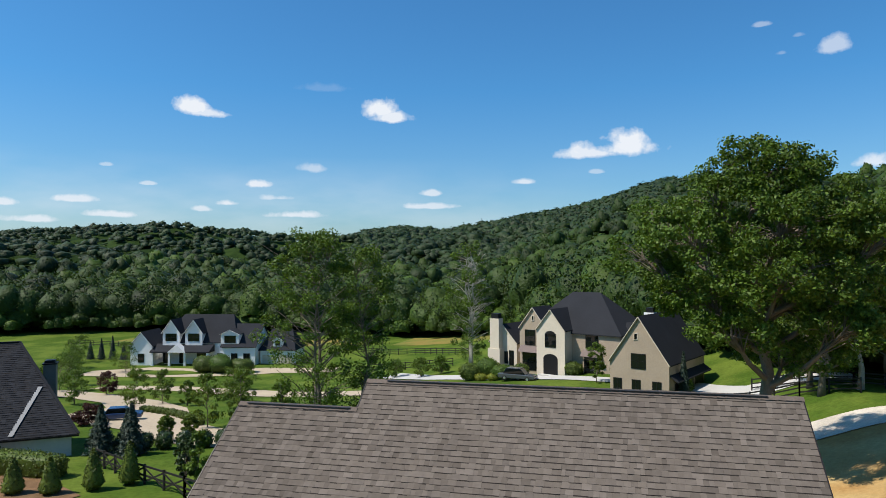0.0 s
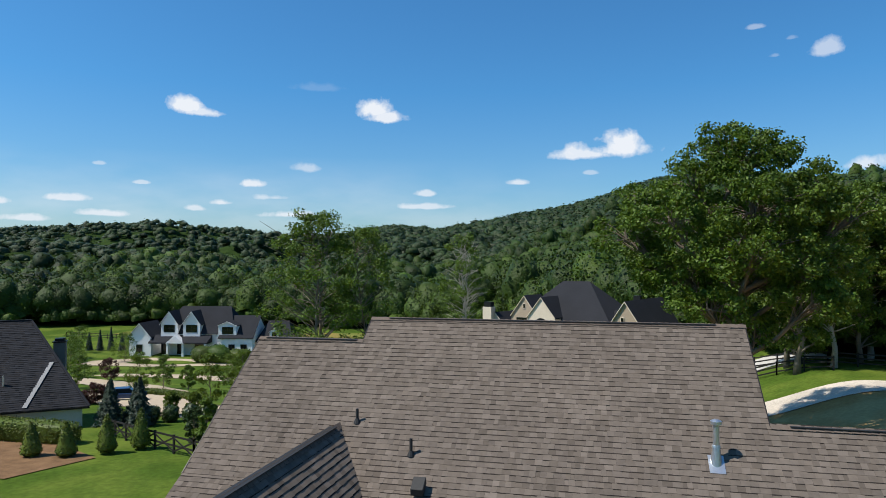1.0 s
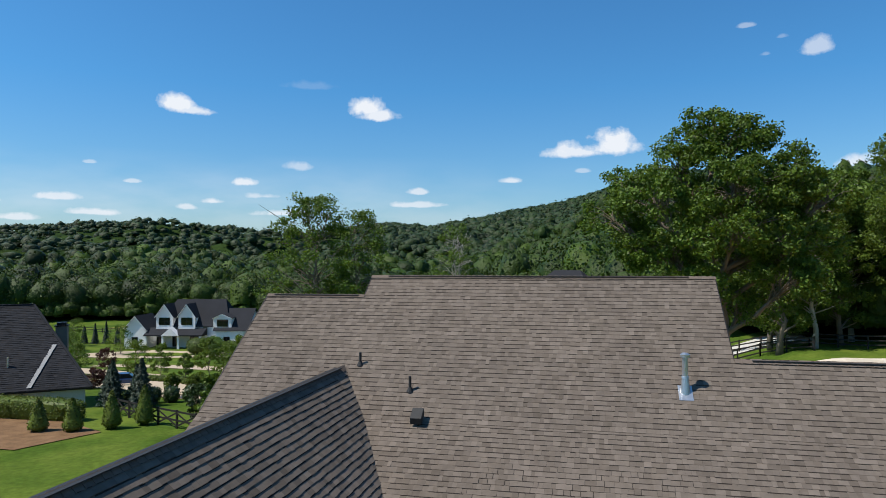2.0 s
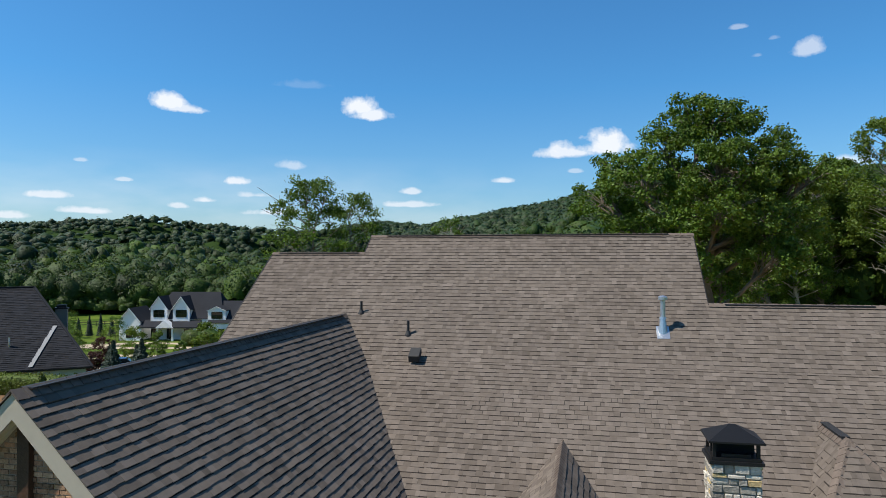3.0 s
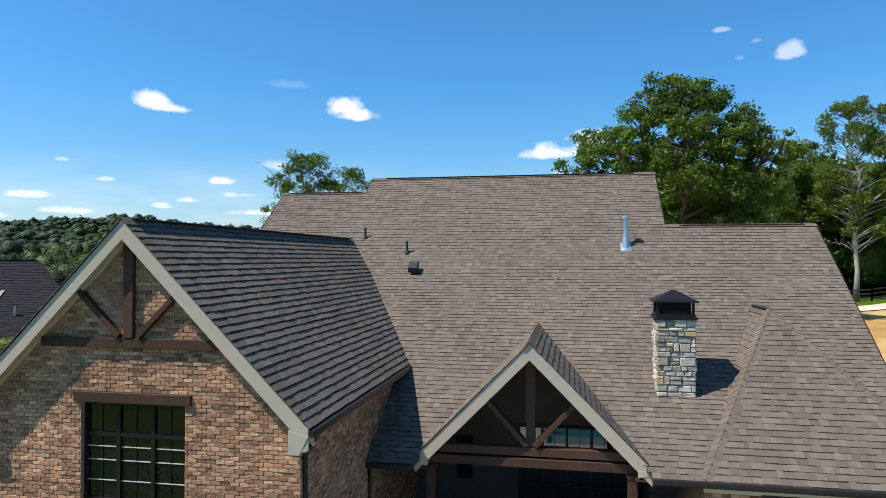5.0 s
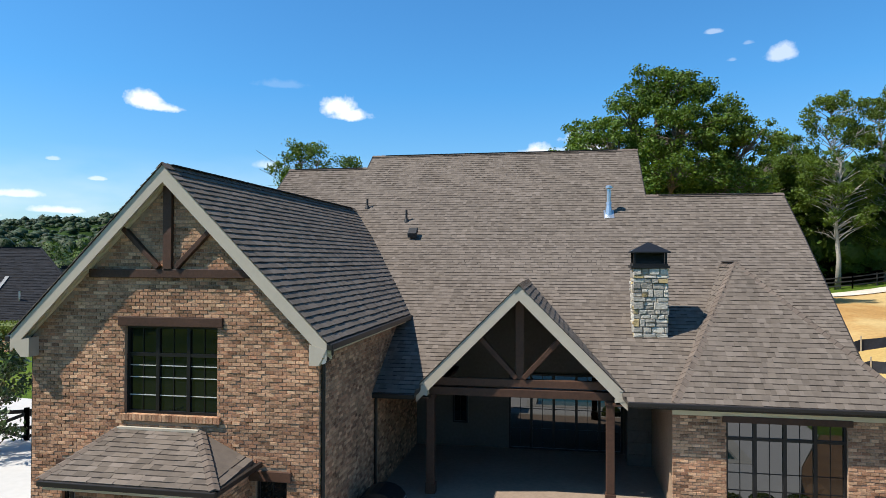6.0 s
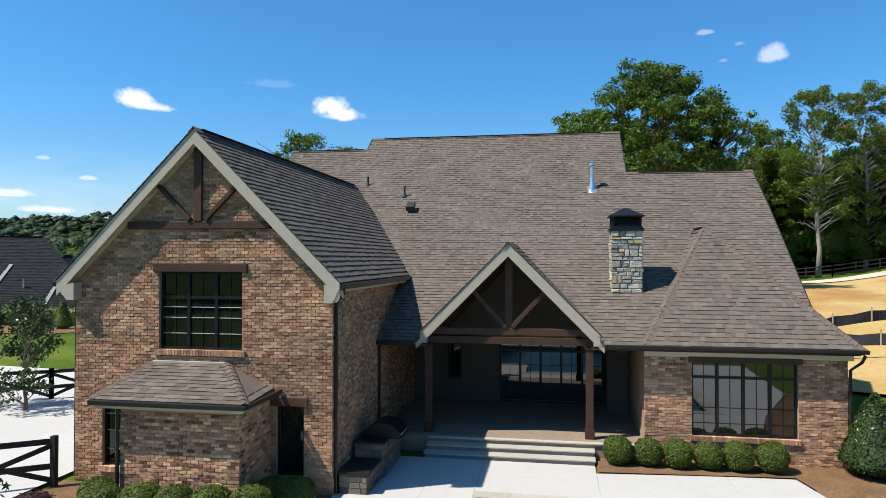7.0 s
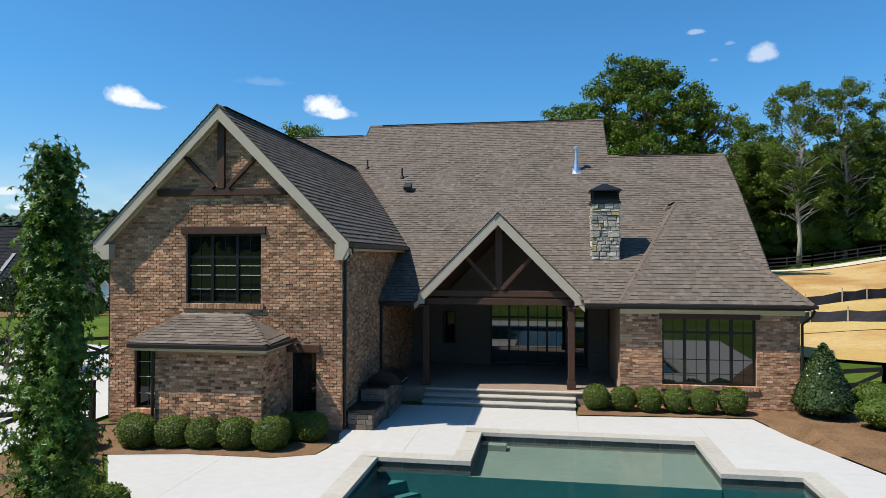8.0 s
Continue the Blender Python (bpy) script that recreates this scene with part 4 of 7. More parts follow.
for x, y, h in ((-6.63, 16.7, 0.42), (-4.66, 15.85, 0.48)):
    p = on_roof(x, y)
    pipe = part("vent_pipe", Solid().tube([p, p + Vector((0, 0, h))], [0.045, 0.045], 10), LEAD, house, "dark plumbing vent pipe")
    part("pipe_boot", Solid().tube([p - Vector((0, 0, 0.02)), p + Vector((0, 0, 0.12))], [0.12, 0.06], 10), LEAD, pipe)
p = on_roof(-4.15, 14.85)
part("box_vent", Solid().prism([p + Vector((-0.18, -0.20, 0.0)), p + Vector((0.18, -0.20, 0.0)), p + Vector((0.18, 0.16, 0.24)), p + Vector((-0.18, 0.16, 0.24))], (0, -0.05, 0.2)), LEAD, house, "dark box vent", bevel=0.02)
p = on_roof(3.68, 16.2)
flue = part("flue_pipe", Solid().tube([p + Vector((0, 0, 0.25)), p + Vector((0, 0, 1.0))], [0.085, 0.085], 14), STEEL, house, "bright galvanised flue pipe", smooth=False)
part("flue_cone", Solid().tube([p - Vector((0, 0, 0.1)), p + Vector((0, 0, 0.42))], [0.16, 0.095], 14), STEEL, flue)
part("flue_plate", Solid().prism([p + Vector((-0.2, -0.3, -0.21)), p + Vector((0.2, -0.3, -0.21)), p + Vector((0.2, 0.16, 0.135)), p + Vector((-0.2, 0.16, 0.135))], (0, -0.006, 0.014)), STEEL, flue)
part("flue_cap", Solid().tube([p + Vector((0, 0, 1.0)), p + Vector((0, 0, 1.02)), p + Vector((0, 0, 1.10)), p + Vector((0, 0, 1.15))], [0.09, 0.15, 0.15, 0.06], 14), STEEL, flue)
part("flue_collar", Solid().tube([p + Vector((0, 0, 0.40)), p + Vector((0, 0, 0.46))], [0.12, 0.11], 14), STEEL, flue)

# ---- ground ----
SKYLINE = [(-180, 1.0, 2000), (-70, 1.6, 2000), (-47, 2.25, 1900), (-40, 2.75, 1900), (-37, 3.0, 1900), (-34, 2.5, 1900), (-30.5, 2.65, 1800), (-26, 1.55, 1700), (-23.6, 1.6, 1500), (-20.3, 2.75, 1250),
           (-17, 3.1, 1150), (-14, 2.75, 1050), (-9.2, 3.6, 850), (-5.4, 4.3, 720), (-2.1, 4.85, 680), (1.1, 5.8, 640), (4.6, 6.3, 620), (10, 6.6, 620), (16.6, 5.6, 600), (20, 5.9, 600), (40, 5.5, 600), (80, 2.0, 800), (180, 1.0, 2000)]
SKY_A = np.array([s[0] for s in SKYLINE], float)
SKY_E = np.array([s[1] for s in SKYLINE], float)
SKY_R = np.array([s[2] for s in SKYLINE], float)


def smooth(t):
    t = np.clip(t, 0.0, 1.0)
    return t * t * (3 - 2 * t)


def land(x, y):
    """Height of the ground: level round the house, falling to the valley, rising to wooded hills."""
    x, y = np.asarray(x, float), np.asarray(y, float)
    r, az = np.hypot(x, y), np.degrees(np.arctan2(x, y))
    base = -9.0 * smooth((y - 26) / 110) * smooth((12 - x) / 80)
    bank = 3.4 * smooth((x - 11.5) / 13) * smooth((y - 2) / 60) + 2.4 * smooth((x - 27) / 22) * smooth((y - 15) / 50)
    el, far = np.interp(az, SKY_A, SKY_E), np.interp(az, SKY_A, SKY_R)
    start = np.interp(az, [-180, -30, -12, 0, 15, 180], [260, 260, 230, 150, 120, 120])
    t = np.clip((r - start) / (far - start), 0.0, 1.0)
    rise = t ** 1.35 * (np.tan(np.radians(el)) * far + 3.0 - base)
    # spurs and hollows on the wooded slopes
    rise = rise + np.sin(t * math.pi) * 0.16 * far / 12 * (np.sin(x / 71.0 + y / 210.0) * np.sin(y / 93.0 - x / 160.0) + 0.5 * np.sin(x / 31.0 - y / 47.0) - 0.1)
    sunk = -2.6 * smooth((x + 3.1) / 1.0) * smooth((9.5 - x) / 1.0) * smooth((4.6 - y) / 1.2) * smooth((y + 9.6) / 1.0)
    sunk2 = -0.25 * smooth((x + 12) / 1.0) * smooth((12 - x) / 1.0) * smooth((30 - y) / 1.0) * smooth((y - 7.3) / 1.0)
    return base + bank + rise + sunk + sunk2 - 0.04


def edge_r(az):
    """How far off the woods begin, by the compass."""
    return np.interp(az, [-60, -47, -35, -18, -9, -4, 2, 8, 13, 20, 30, 45], [290, 272, 262, 222, 190, 160, 140, 118, 92, 88, 88, 80])


def ground_lines():
    def lines():
        near = list(np.arange(-40, 60, 1.0))
        out, s = [60.0], 1.1
        while out[-1] < 3600:
            out.append(out[-1] + s)
            s *= 1.075
        back, s = [-40.0], 1.1
        while back[-1] > -3600:
            back.append(back[-1] - s)
            s *= 1.085
        return np.array(sorted(set(back[1:] + near + out)))
    return lines()


GRID = ground_lines()


def ground_sheet():
    g = GRID
    xs, ys = np.meshgrid(g, g)
    zs = land(xs, ys)
    n = len(g)
    verts = np.stack([xs.ravel(), ys.ravel(), zs.ravel()], 1)
    i = np.arange(n * n).reshape(n, n)
    faces = np.stack([i[:-1, :-1].ravel(), i[:-1, 1:].ravel(), i[1:, 1:].ravel(), i[1:, :-1].ravel()], 1)
    ob = big_mesh("ground", verts, faces, GRASS, smooth=True)
    ob.data.materials.append(FOREST_FLOOR)
    mid = verts[faces].mean(axis=1)
    az = np.degrees(np.arctan2(mid[:, 0], mid[:, 1]))
    ob.data.polygons.foreach_set("material_index", ((np.hypot(mid[:, 0], mid[:, 1]) > edge_r(az) + 3) & (np.abs(az) < 75)).astype(np.int32))
    return tagged(ob, "mown green lawn running down to the valley", "ground", kind="structure")


ground_sheet()


def sheet(name, poly, mat, label, category="ground", lift=0.05, cuts=3, kind="structure"):
    """A thin layer of another surface that follows the ground."""
    bm = bmesh.new()
    face = bm.faces.new([bm.verts.new((x, y, 0)) for x, y in poly])
    face.normal_update()
    bmesh.ops.triangulate(bm, faces=[face])
    for axis in (0, 1):
        span = [p[axis] for p in poly]
        for g in GRID[(GRID > min(span)) & (GRID < max(span))]:
            co = (g, 0, 0) if axis == 0 else (0, g, 0)
            bmesh.ops.bisect_plane(bm, geom=bm.verts[:] + bm.edges[:] + bm.faces[:], dist=1e-5, plane_co=co, plane_no=(1, 0, 0) if axis == 0 else (0, 1, 0))
    for v in bm.verts:
        v.co.z = float(land(v.co.x, v.co.y)) + lift
    bmesh.ops.recalc_face_normals(bm, faces=bm.faces[:])
    me = bpy.data.meshes.new(name)
    bm.to_mesh(me)
    bm.free()
    if me.polygons and me.polygons[0].normal.z < 0:
        me.flip_normals()
    return tagged(part(name, me, mat), label, category, kind=kind)


# ---- patio and pool ----
PX0, PX1, PY0, PY1 = -1.85, 8.10, -8.0, 0.25
SX0, SX1, SY1 = 0.48, 6.33, 3.02
CW = 0.44
patio = tagged(part("patio", Solid(), None), "pale broom-finished concrete pool deck", "patio", kind="structure")


def slab(poly, z=0.0, thick=0.14):
    part("slab", Solid().prism([(x, y, z - thick) for x, y in poly], (0, 0, thick)), CONCRETE, patio)


J = 0.006
slab([(-5.75, -4.6), (-5.62, -4.6), (-5.62, -0.28), (-6.6, -0.25), (-8.6, -0.62)])
slab([(-5.62 + J, -4.6), (PX0 - CW - J, -4.6), (PX0 - CW - J, PY1 + CW), (-3.3, 0.75), (-3.42, 0.2), (-4.4, -0.22), (-5.62 + J, -0.28)])
slab([(-3.0, -12), (PX0 - CW - J, -12), (PX0 - CW - J, -4.6 - J), (-5.75, -4.6 - J), (-3.4, -8.0)])
slab([(-3.3, 0.75 + J), (PX0 - CW - J, PY1 + CW + J), (-1.3 - J, PY1 + CW + J), (-1.3 - J, 6.2), (-3.45, 6.2), (-3.45, 2.2), (-3.25, 1.6)])
slab([(-1.3, PY1 + CW + J), (SX0 - CW - J, PY1 + CW + J), (SX0 - CW - J, 6.2), (-1.3, 6.2)])
slab([(SX0 - CW, SY1 + CW + J), (3.25, SY1 + CW + J), (3.25, 6.2), (SX0 - CW, 6.2)])
slab([(3.25 + J, SY1 + CW + J), (SX1 + CW, SY1 + CW + J), (SX1 + CW, 5.82), (3.25 + J, 5.5)])
slab([(SX1 + CW + J, PY1 + CW + J), (10.05, PY1 + CW + J), (9.0, 3.9), (8.6, 5.9), (SX1 + CW + J, 5.82)])
slab([(PX1 + CW + J, -12), (12.5, -12), (12.2, -4), (10.05, PY1 + CW), (PX1 + CW + J, PY1 + CW)])
slab([(PX0 - CW, -12), (PX1 + CW, -12), (PX1 + CW, PY0 - CW - J), (PX0 - CW, PY0 - CW - J)])

coping = tagged(part("pool_coping", Solid(), None), "cream limestone pool coping", "coping", kind="structure")


def cope(x0, x1, y0, y1):
    along_x = x1 - x0 > y1 - y0
    n = max(1, round((x1 - x0 if along_x else y1 - y0) / 0.9))
    for i in range(n):
        a, b = i / n, (i + 1) / n
        q = (x0 + (x1 - x0) * a + 0.002, x0 + (x1 - x0) * b - 0.002, y0, y1) if along_x else (x0, x1, y0 + (y1 - y0) * a + 0.002, y0 + (y1 - y0) * b - 0.002)
        part("coping_stone", Solid().box(*q, -0.09, 0.015), COPING, coping)


cope(PX0 - CW, PX0 + 0.03, PY0, PY1)
cope(PX0 - CW, SX0 + 0.03 - CW - 0.03, PY1 - 0.03, PY1 + CW)
cope(SX0 - CW, SX0 + 0.03, PY1 - 0.03, SY1)
cope(SX0 - CW, SX1 + CW, SY1 - 0.03, SY1 + CW)
cope(SX1 - 0.03, SX1 + CW, PY1 - 0.03, SY1 - 0.034)
cope(SX1 + CW + 0.002, PX1 + CW, PY1 - 0.03, PY1 + CW)
cope(PX1 - 0.03, PX1 + CW, PY0, PY1 - 0.034)
cope(PX0 - CW, PX1 + CW, PY0 - CW, PY0 - 0.004)

PLASTER = material("grey_green_pool_plaster", (0.20, 0.215, 0.185), 0.7, 0, 0.25, 5.0, 0.2, 60)
TILE = material("dark_waterline_tile", (0.035, 0.045, 0.05), 0.3, 0, 0.35, 8.0, 0.1, 60, objects=0.4)
basin = Solid()
D, SD = -1.75, -0.36
# same plaster, coloured teal for the light that deep water takes up
DEEP = material("depth_tinted_pool_plaster", (0.028, 0.135, 0.150), 0.7, 0, 0.25, 3.0, 0.2, 30)
deep = Solid()
deep.add([(PX0, PY0, D), (PX1, PY0, D), (PX1, PY1, D), (PX0, PY1, D)], [(0, 1, 2, 3)])
basin.add([(SX0, PY1 - 0.02, SD), (SX1, PY1 - 0.02, SD), (SX1, SY1, SD), (SX0, SY1, SD)], [(0, 1, 2, 3)])
for (ax, ay), (bx, by), zb in (((PX0, PY0), (PX0, PY1), D), ((PX0, PY1), (SX0, PY1), D), ((SX1, PY1), (PX1, PY1), D), ((PX1, PY1), (PX1, PY0), D), ((PX1, PY0), (PX0, PY0), D),
                              ((SX0, PY1), (SX0, SY1), SD), ((SX0, SY1), (SX1, SY1), SD), ((SX1, SY1), (SX1, PY1), SD)):
    (deep if zb == D else basin).add([(ax, ay, zb), (bx, by, zb), (bx, by, -0.09), (ax, ay, -0.09)], [(0, 1, 2, 3)])
deep.add([(SX0, PY1 - 0.02, D), (SX1, PY1 - 0.02, D), (SX1, PY1 - 0.02, SD), (SX0, PY1 - 0.02, SD)], [(0, 1, 2, 3)])
pool = tagged(part("pool_basin", basin, PLASTER), "grey-green plastered swimming pool with a shallow shelf", "pool", kind="structure")
part("deep_basin", deep, DEEP, pool)
part("ledge_block", Solid().box(SX0 + 0.25, SX0 + 0.75, SY1 - 0.55, SY1 - 0.25, SD, -0.20), PLASTER, pool)
# the steps too carry the water's tint in their own colour
STEP_TINTED = material("depth_tinted_step_plaster", (0.045, 0.155, 0.16), 0.7, 0, 0.25, 3.0, 0.2, 30)
for k in range(3):
    z = -0.55 - 0.28 * k
    q = 0.75 + 0.36 * k
    part("pool_step", Solid().prism([(PX0, PY1, D), (PX0 + q, PY1, D), (PX0, PY1 - q, D)], (0, 0, z - D)), STEP_TINTED, pool)
n_t = 0
for (ax, ay), (bx, by) in (((PX0, PY0), (PX0, PY1)), ((PX0, PY1), (SX0, PY1)), ((SX1, PY1), (PX1, PY1)), ((PX1, PY1), (PX1, PY0)), ((SX0, PY1), (SX0, SY1)), ((SX0, SY1), (SX1, SY1)), ((SX1, SY1), (SX1, PY1))):
    a, b = Vector((ax, ay, 0)), Vector((bx, by, 0))
    inward = Vector((0, 0, 1)).cross(b - a).normalized() * -0.008
    k = max(1, int((b - a).length / 0.3))
    for i in range(k):
        p, q = a.lerp(b, (i + 0.01) / k), a.lerp(b, (i + 0.99) / k)
        part("tile", Solid().prism([p + Vector((0, 0, -0.30)), q + Vector((0, 0, -0.30)), q + Vector((0, 0, -0.092)), p + Vector((0, 0, -0.092))], inward), TILE, pool)


def water_material():
    m = bpy.data.materials.new("pool_water")
    m.use_nodes = True
    nt, link = m.node_tree.nodes, m.node_tree.links.new
    nt.clear()
    out, mix = nt.new("ShaderNodeOutputMaterial"), nt.new("ShaderNodeMixShader")
    see, mirror, fres = nt.new("ShaderNodeBsdfTransparent"), nt.new("ShaderNodeBsdfGlossy"), nt.new("ShaderNodeFresnel")
    see.inputs[0].default_value = (0.70, 0.90, 0.88, 1)
    mirror.inputs["Roughness"].default_value = 0.02
    fres.inputs["IOR"].default_value = 1.33
    geo, wave, b = nt.new("ShaderNodeNewGeometry"), nt.new("ShaderNodeTexNoise"), nt.new("ShaderNodeBump")
    wave.inputs["Scale"].default_value, wave.inputs["Detail"].default_value = 5.0, 3.0
    b.inputs["Strength"].default_value, b.inputs["Distance"].default_value = 0.25, 0.02
    link(geo.outputs["Position"], wave.inputs["Vector"])
    link(wave.outputs["Fac"], b.inputs["Height"])
    link(b.outputs[0], mirror.inputs["Normal"])
    link(b.outputs[0], fres.inputs["Normal"])
    link(fres.outputs[0], mix.inputs[0])
    link(see.outputs[0], mix.inputs[1])
    link(mirror.outputs[0], mix.inputs[2])
    link(mix.outputs[0], out.inputs["Surface"])
    return m


WATER = water_material()
water = tagged(part("water", Solid().add([(PX0 + 0.01, PY0, -0.16), (PX1 - 0.01, PY0, -0.16), (PX1 - 0.01, PY1 - 0.01, -0.16), (PX0 + 0.01, PY1 - 0.01, -0.16)], [(0, 1, 2, 3)])
                    .add([(SX0 + 0.01, PY1 - 0.01, -0.16), (SX1 - 0.01, PY1 - 0.01, -0.16), (SX1 - 0.01, SY1 - 0.01, -0.16), (SX0 + 0.01, SY1 - 0.01, -0.16)], [(0, 1, 2, 3)]), WATER),
               "still blue-green pool water", "water", kind="structure")
water.visible_shadow = False

# ---- trees ----
BARK = material("grey_brown_bark", (0.16, 0.13, 0.10), 0.95, 0, 0.5, 5.0, 0.9, 14)
PALE_BARK = material("pale_grey_bark", (0.34, 0.31, 0.27), 0.95, 0, 0.4, 4.0, 0.8, 14)
OAK_LEAF = leafy("oak_leaves", (0.058, 0.108, 0.012), (0.096, 0.152, 0.018), 0.8, 0.30)
LIME_LEAF = leafy("bright_woodland_leaves", (0.073, 0.124, 0.014), (0.105, 0.151, 0.022), 0.7, 0.38)
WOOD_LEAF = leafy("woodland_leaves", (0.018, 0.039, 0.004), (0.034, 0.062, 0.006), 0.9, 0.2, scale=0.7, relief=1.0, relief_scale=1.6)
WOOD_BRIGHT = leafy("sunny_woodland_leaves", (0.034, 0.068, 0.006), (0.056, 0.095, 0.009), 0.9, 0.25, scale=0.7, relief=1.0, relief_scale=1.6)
FAR_LEAF = leafy("hill_forest_leaves", (0.015, 0.033, 0.008), (0.025, 0.047, 0.010), 0.6, 0.12, scale=0.35, relief=0.9, relief_scale=0.8)
GUM_LEAF = leafy("sweetgum_leaves", (0.050, 0.105, 0.017), (0.085, 0.150, 0.024), 0.6, 0.35, rough=0.4)
SPRUCE_LEAF = leafy("blue_spruce_needles", (0.026, 0.046, 0.030), (0.042, 0.062, 0.044), 0.6, 0.1)
BOX_LEAF = leafy("boxwood_leaves", (0.062, 0.094, 0.013), (0.105, 0.138, 0.022), 0.9, 0.22)
HOLLY_LEAF = leafy("holly_leaves", (0.028, 0.050, 0.014), (0.042, 0.066, 0.020), 0.6, 0.08, rough=0.3)
PLUM_LEAF = leafy("plum_red_leaves", (0.070, 0.024, 0.024), (0.045, 0.022, 0.020), 0.6, 0.3)
YELLOW_LEAF = leafy("yellow_green_leaves", (0.22, 0.21, 0.02), (0.16, 0.19, 0.025), 0.5, 0.3)


def leaf_quads(centres, outward, sizes, rng, lean=0.9, slim=0.55):
    """Diamond leaves: verts (4n, 3) and faces (n, 4), each turned at random about its outward way."""
    n = len(centres)
    nrm = outward + rng.normal(0, lean, (n, 3)) + np.array([0, 0, 0.35])
    nrm /= np.linalg.norm(nrm, axis=1, keepdims=True) + 1e-9
    any_way = rng.normal(0, 1, (n, 3))
    a = np.cross(nrm, any_way)
    a /= np.linalg.norm(a, axis=1, keepdims=True) + 1e-9
    b = np.cross(nrm, a)
    s = sizes[:, None]
    v = np.stack([centres + a * s, centres + b * s * slim, centres - a * s, centres - b * s * slim], 1).reshape(-1, 3)
    return v, np.arange(4 * n).reshape(n, 4)


def ball_points(n, rng, inner=0.55):
    d = rng.normal(0, 1, (n, 3))
    d /= np.linalg.norm(d, axis=1, keepdims=True)
    return d, d * rng.uniform(inner, 1.0, (n, 1))


def clumps_in(n, rng, low, high, radius, power=0.6, lop=(0, 0)):
    """Centres of leaf clumps in a crown: wide in the middle, ragged towards the top."""
    out = []
    for i in range(n):
        t = rng.rand() ** 0.85
        prof = math.sin(math.pi * min(0.98, 0.16 + 0.80 * t)) ** power
        a, r = rng.uniform(0, 2 * math.pi), radius * prof * math.sqrt(rng.uniform(0.08, 1.0))
        out.append((r * math.cos(a) + lop[0] * t, r * math.sin(a) + lop[1] * t, low + (high - low) * t))
    return np.array(out)


def tree(name, label, at, height, low, radius, clumps, clump_r, leaves, leaf, mat, seed, bark=BARK, trunk=0.3, group="", bare=0, power=0.6, trunks=1, fork=0.35, flat=0.75):
    rng = np.random.RandomState(seed)
    root = thing(name, label, "tree", (at[0], at[1], float(land(at[0], at[1]))), group)
    cs = clumps_in(clumps, rng, low, height - clump_r * 0.6, radius, power)
    wood = Solid()
    tops = []
    for k in range(trunks):
        off = Vector((rng.uniform(-0.5, 0.5), rng.uniform(-0.5, 0.5), 0)) * (0 if trunks == 1 else radius * 0.35)
        pts = [off + Vector((rng.uniform(-1, 1) * trunk * 0.9 * i, rng.uniform(-1, 1) * trunk * 0.9 * i, height * 0.93 * i / 6 - 0.2)) for i in range(7)]
        wood.tube(pts, [trunk * (1.25 if i == 0 else 1.0 - 0.145 * i) for i in range(7)], 9)
        tops.append(pts)
    for i, c in enumerate(cs):
        pts = tops[i % trunks]
        c = Vector(c)
        z = max(low * 0.7, c.z - rng.uniform(0.2, 0.6) * (c.xy.length + 0.5))
        k = min(max(z / (height * 0.93) * 6, 0.5), 5.6)
        a = pts[int(k)].lerp(pts[int(k) + 1], k - int(k))
        mid = a.lerp(c, 0.5) + Vector((rng.normal(0, 0.08), rng.normal(0, 0.08), rng.uniform(-0.02, 0.12))) * (c - a).length
        r0 = trunk * fork * (1.0 - 0.6 * z / height)
        wood.tube([a, mid, c], [r0, r0 * 0.6, r0 * 0.15], 5, cap=False)
    for i in range(bare):
        pts = tops[i % trunks]
        k = rng.uniform(1.5, 5.2)
        a = pts[int(k)].lerp(pts[int(k) + 1], k - int(k))
        ang = rng.uniform(0, 2 * math.pi)
        tip = a + Vector((math.cos(ang), math.sin(ang), rng.uniform(0.1, 0.9))) * radius * rng.uniform(0.5, 1.1)
        mid = a.lerp(tip, 0.5) + Vector((0, 0, 0.3))
        wood.tube([a, mid, tip], [trunk * 0.28, trunk * 0.16, 0.015], 5, cap=False)
        for _ in range(4):
            s = a.lerp(tip, rng.uniform(0.35, 0.9))
            wood.tube([s, s + Vector((rng.normal(0, 0.5), rng.normal(0, 0.5), rng.uniform(0.1, 0.9)))], [trunk * 0.09, 0.008], 4, cap=False)
    part("trunk", wood, bark, root, smooth=True)
    n = clumps * leaves
    which = np.repeat(np.arange(clumps), leaves)
    d, p = ball_points(n, rng, 0.35)
    cr = clump_r * rng.uniform(0.65, 1.3, clumps)
    pos = cs[which] + p * cr[which][:, None] * np.array([1, 1, flat])
    v, f = leaf_quads(pos, d, leaf * rng.uniform(0.6, 1.25, n), rng)
    big_mesh("crown", v, f, mat, root)
    return root


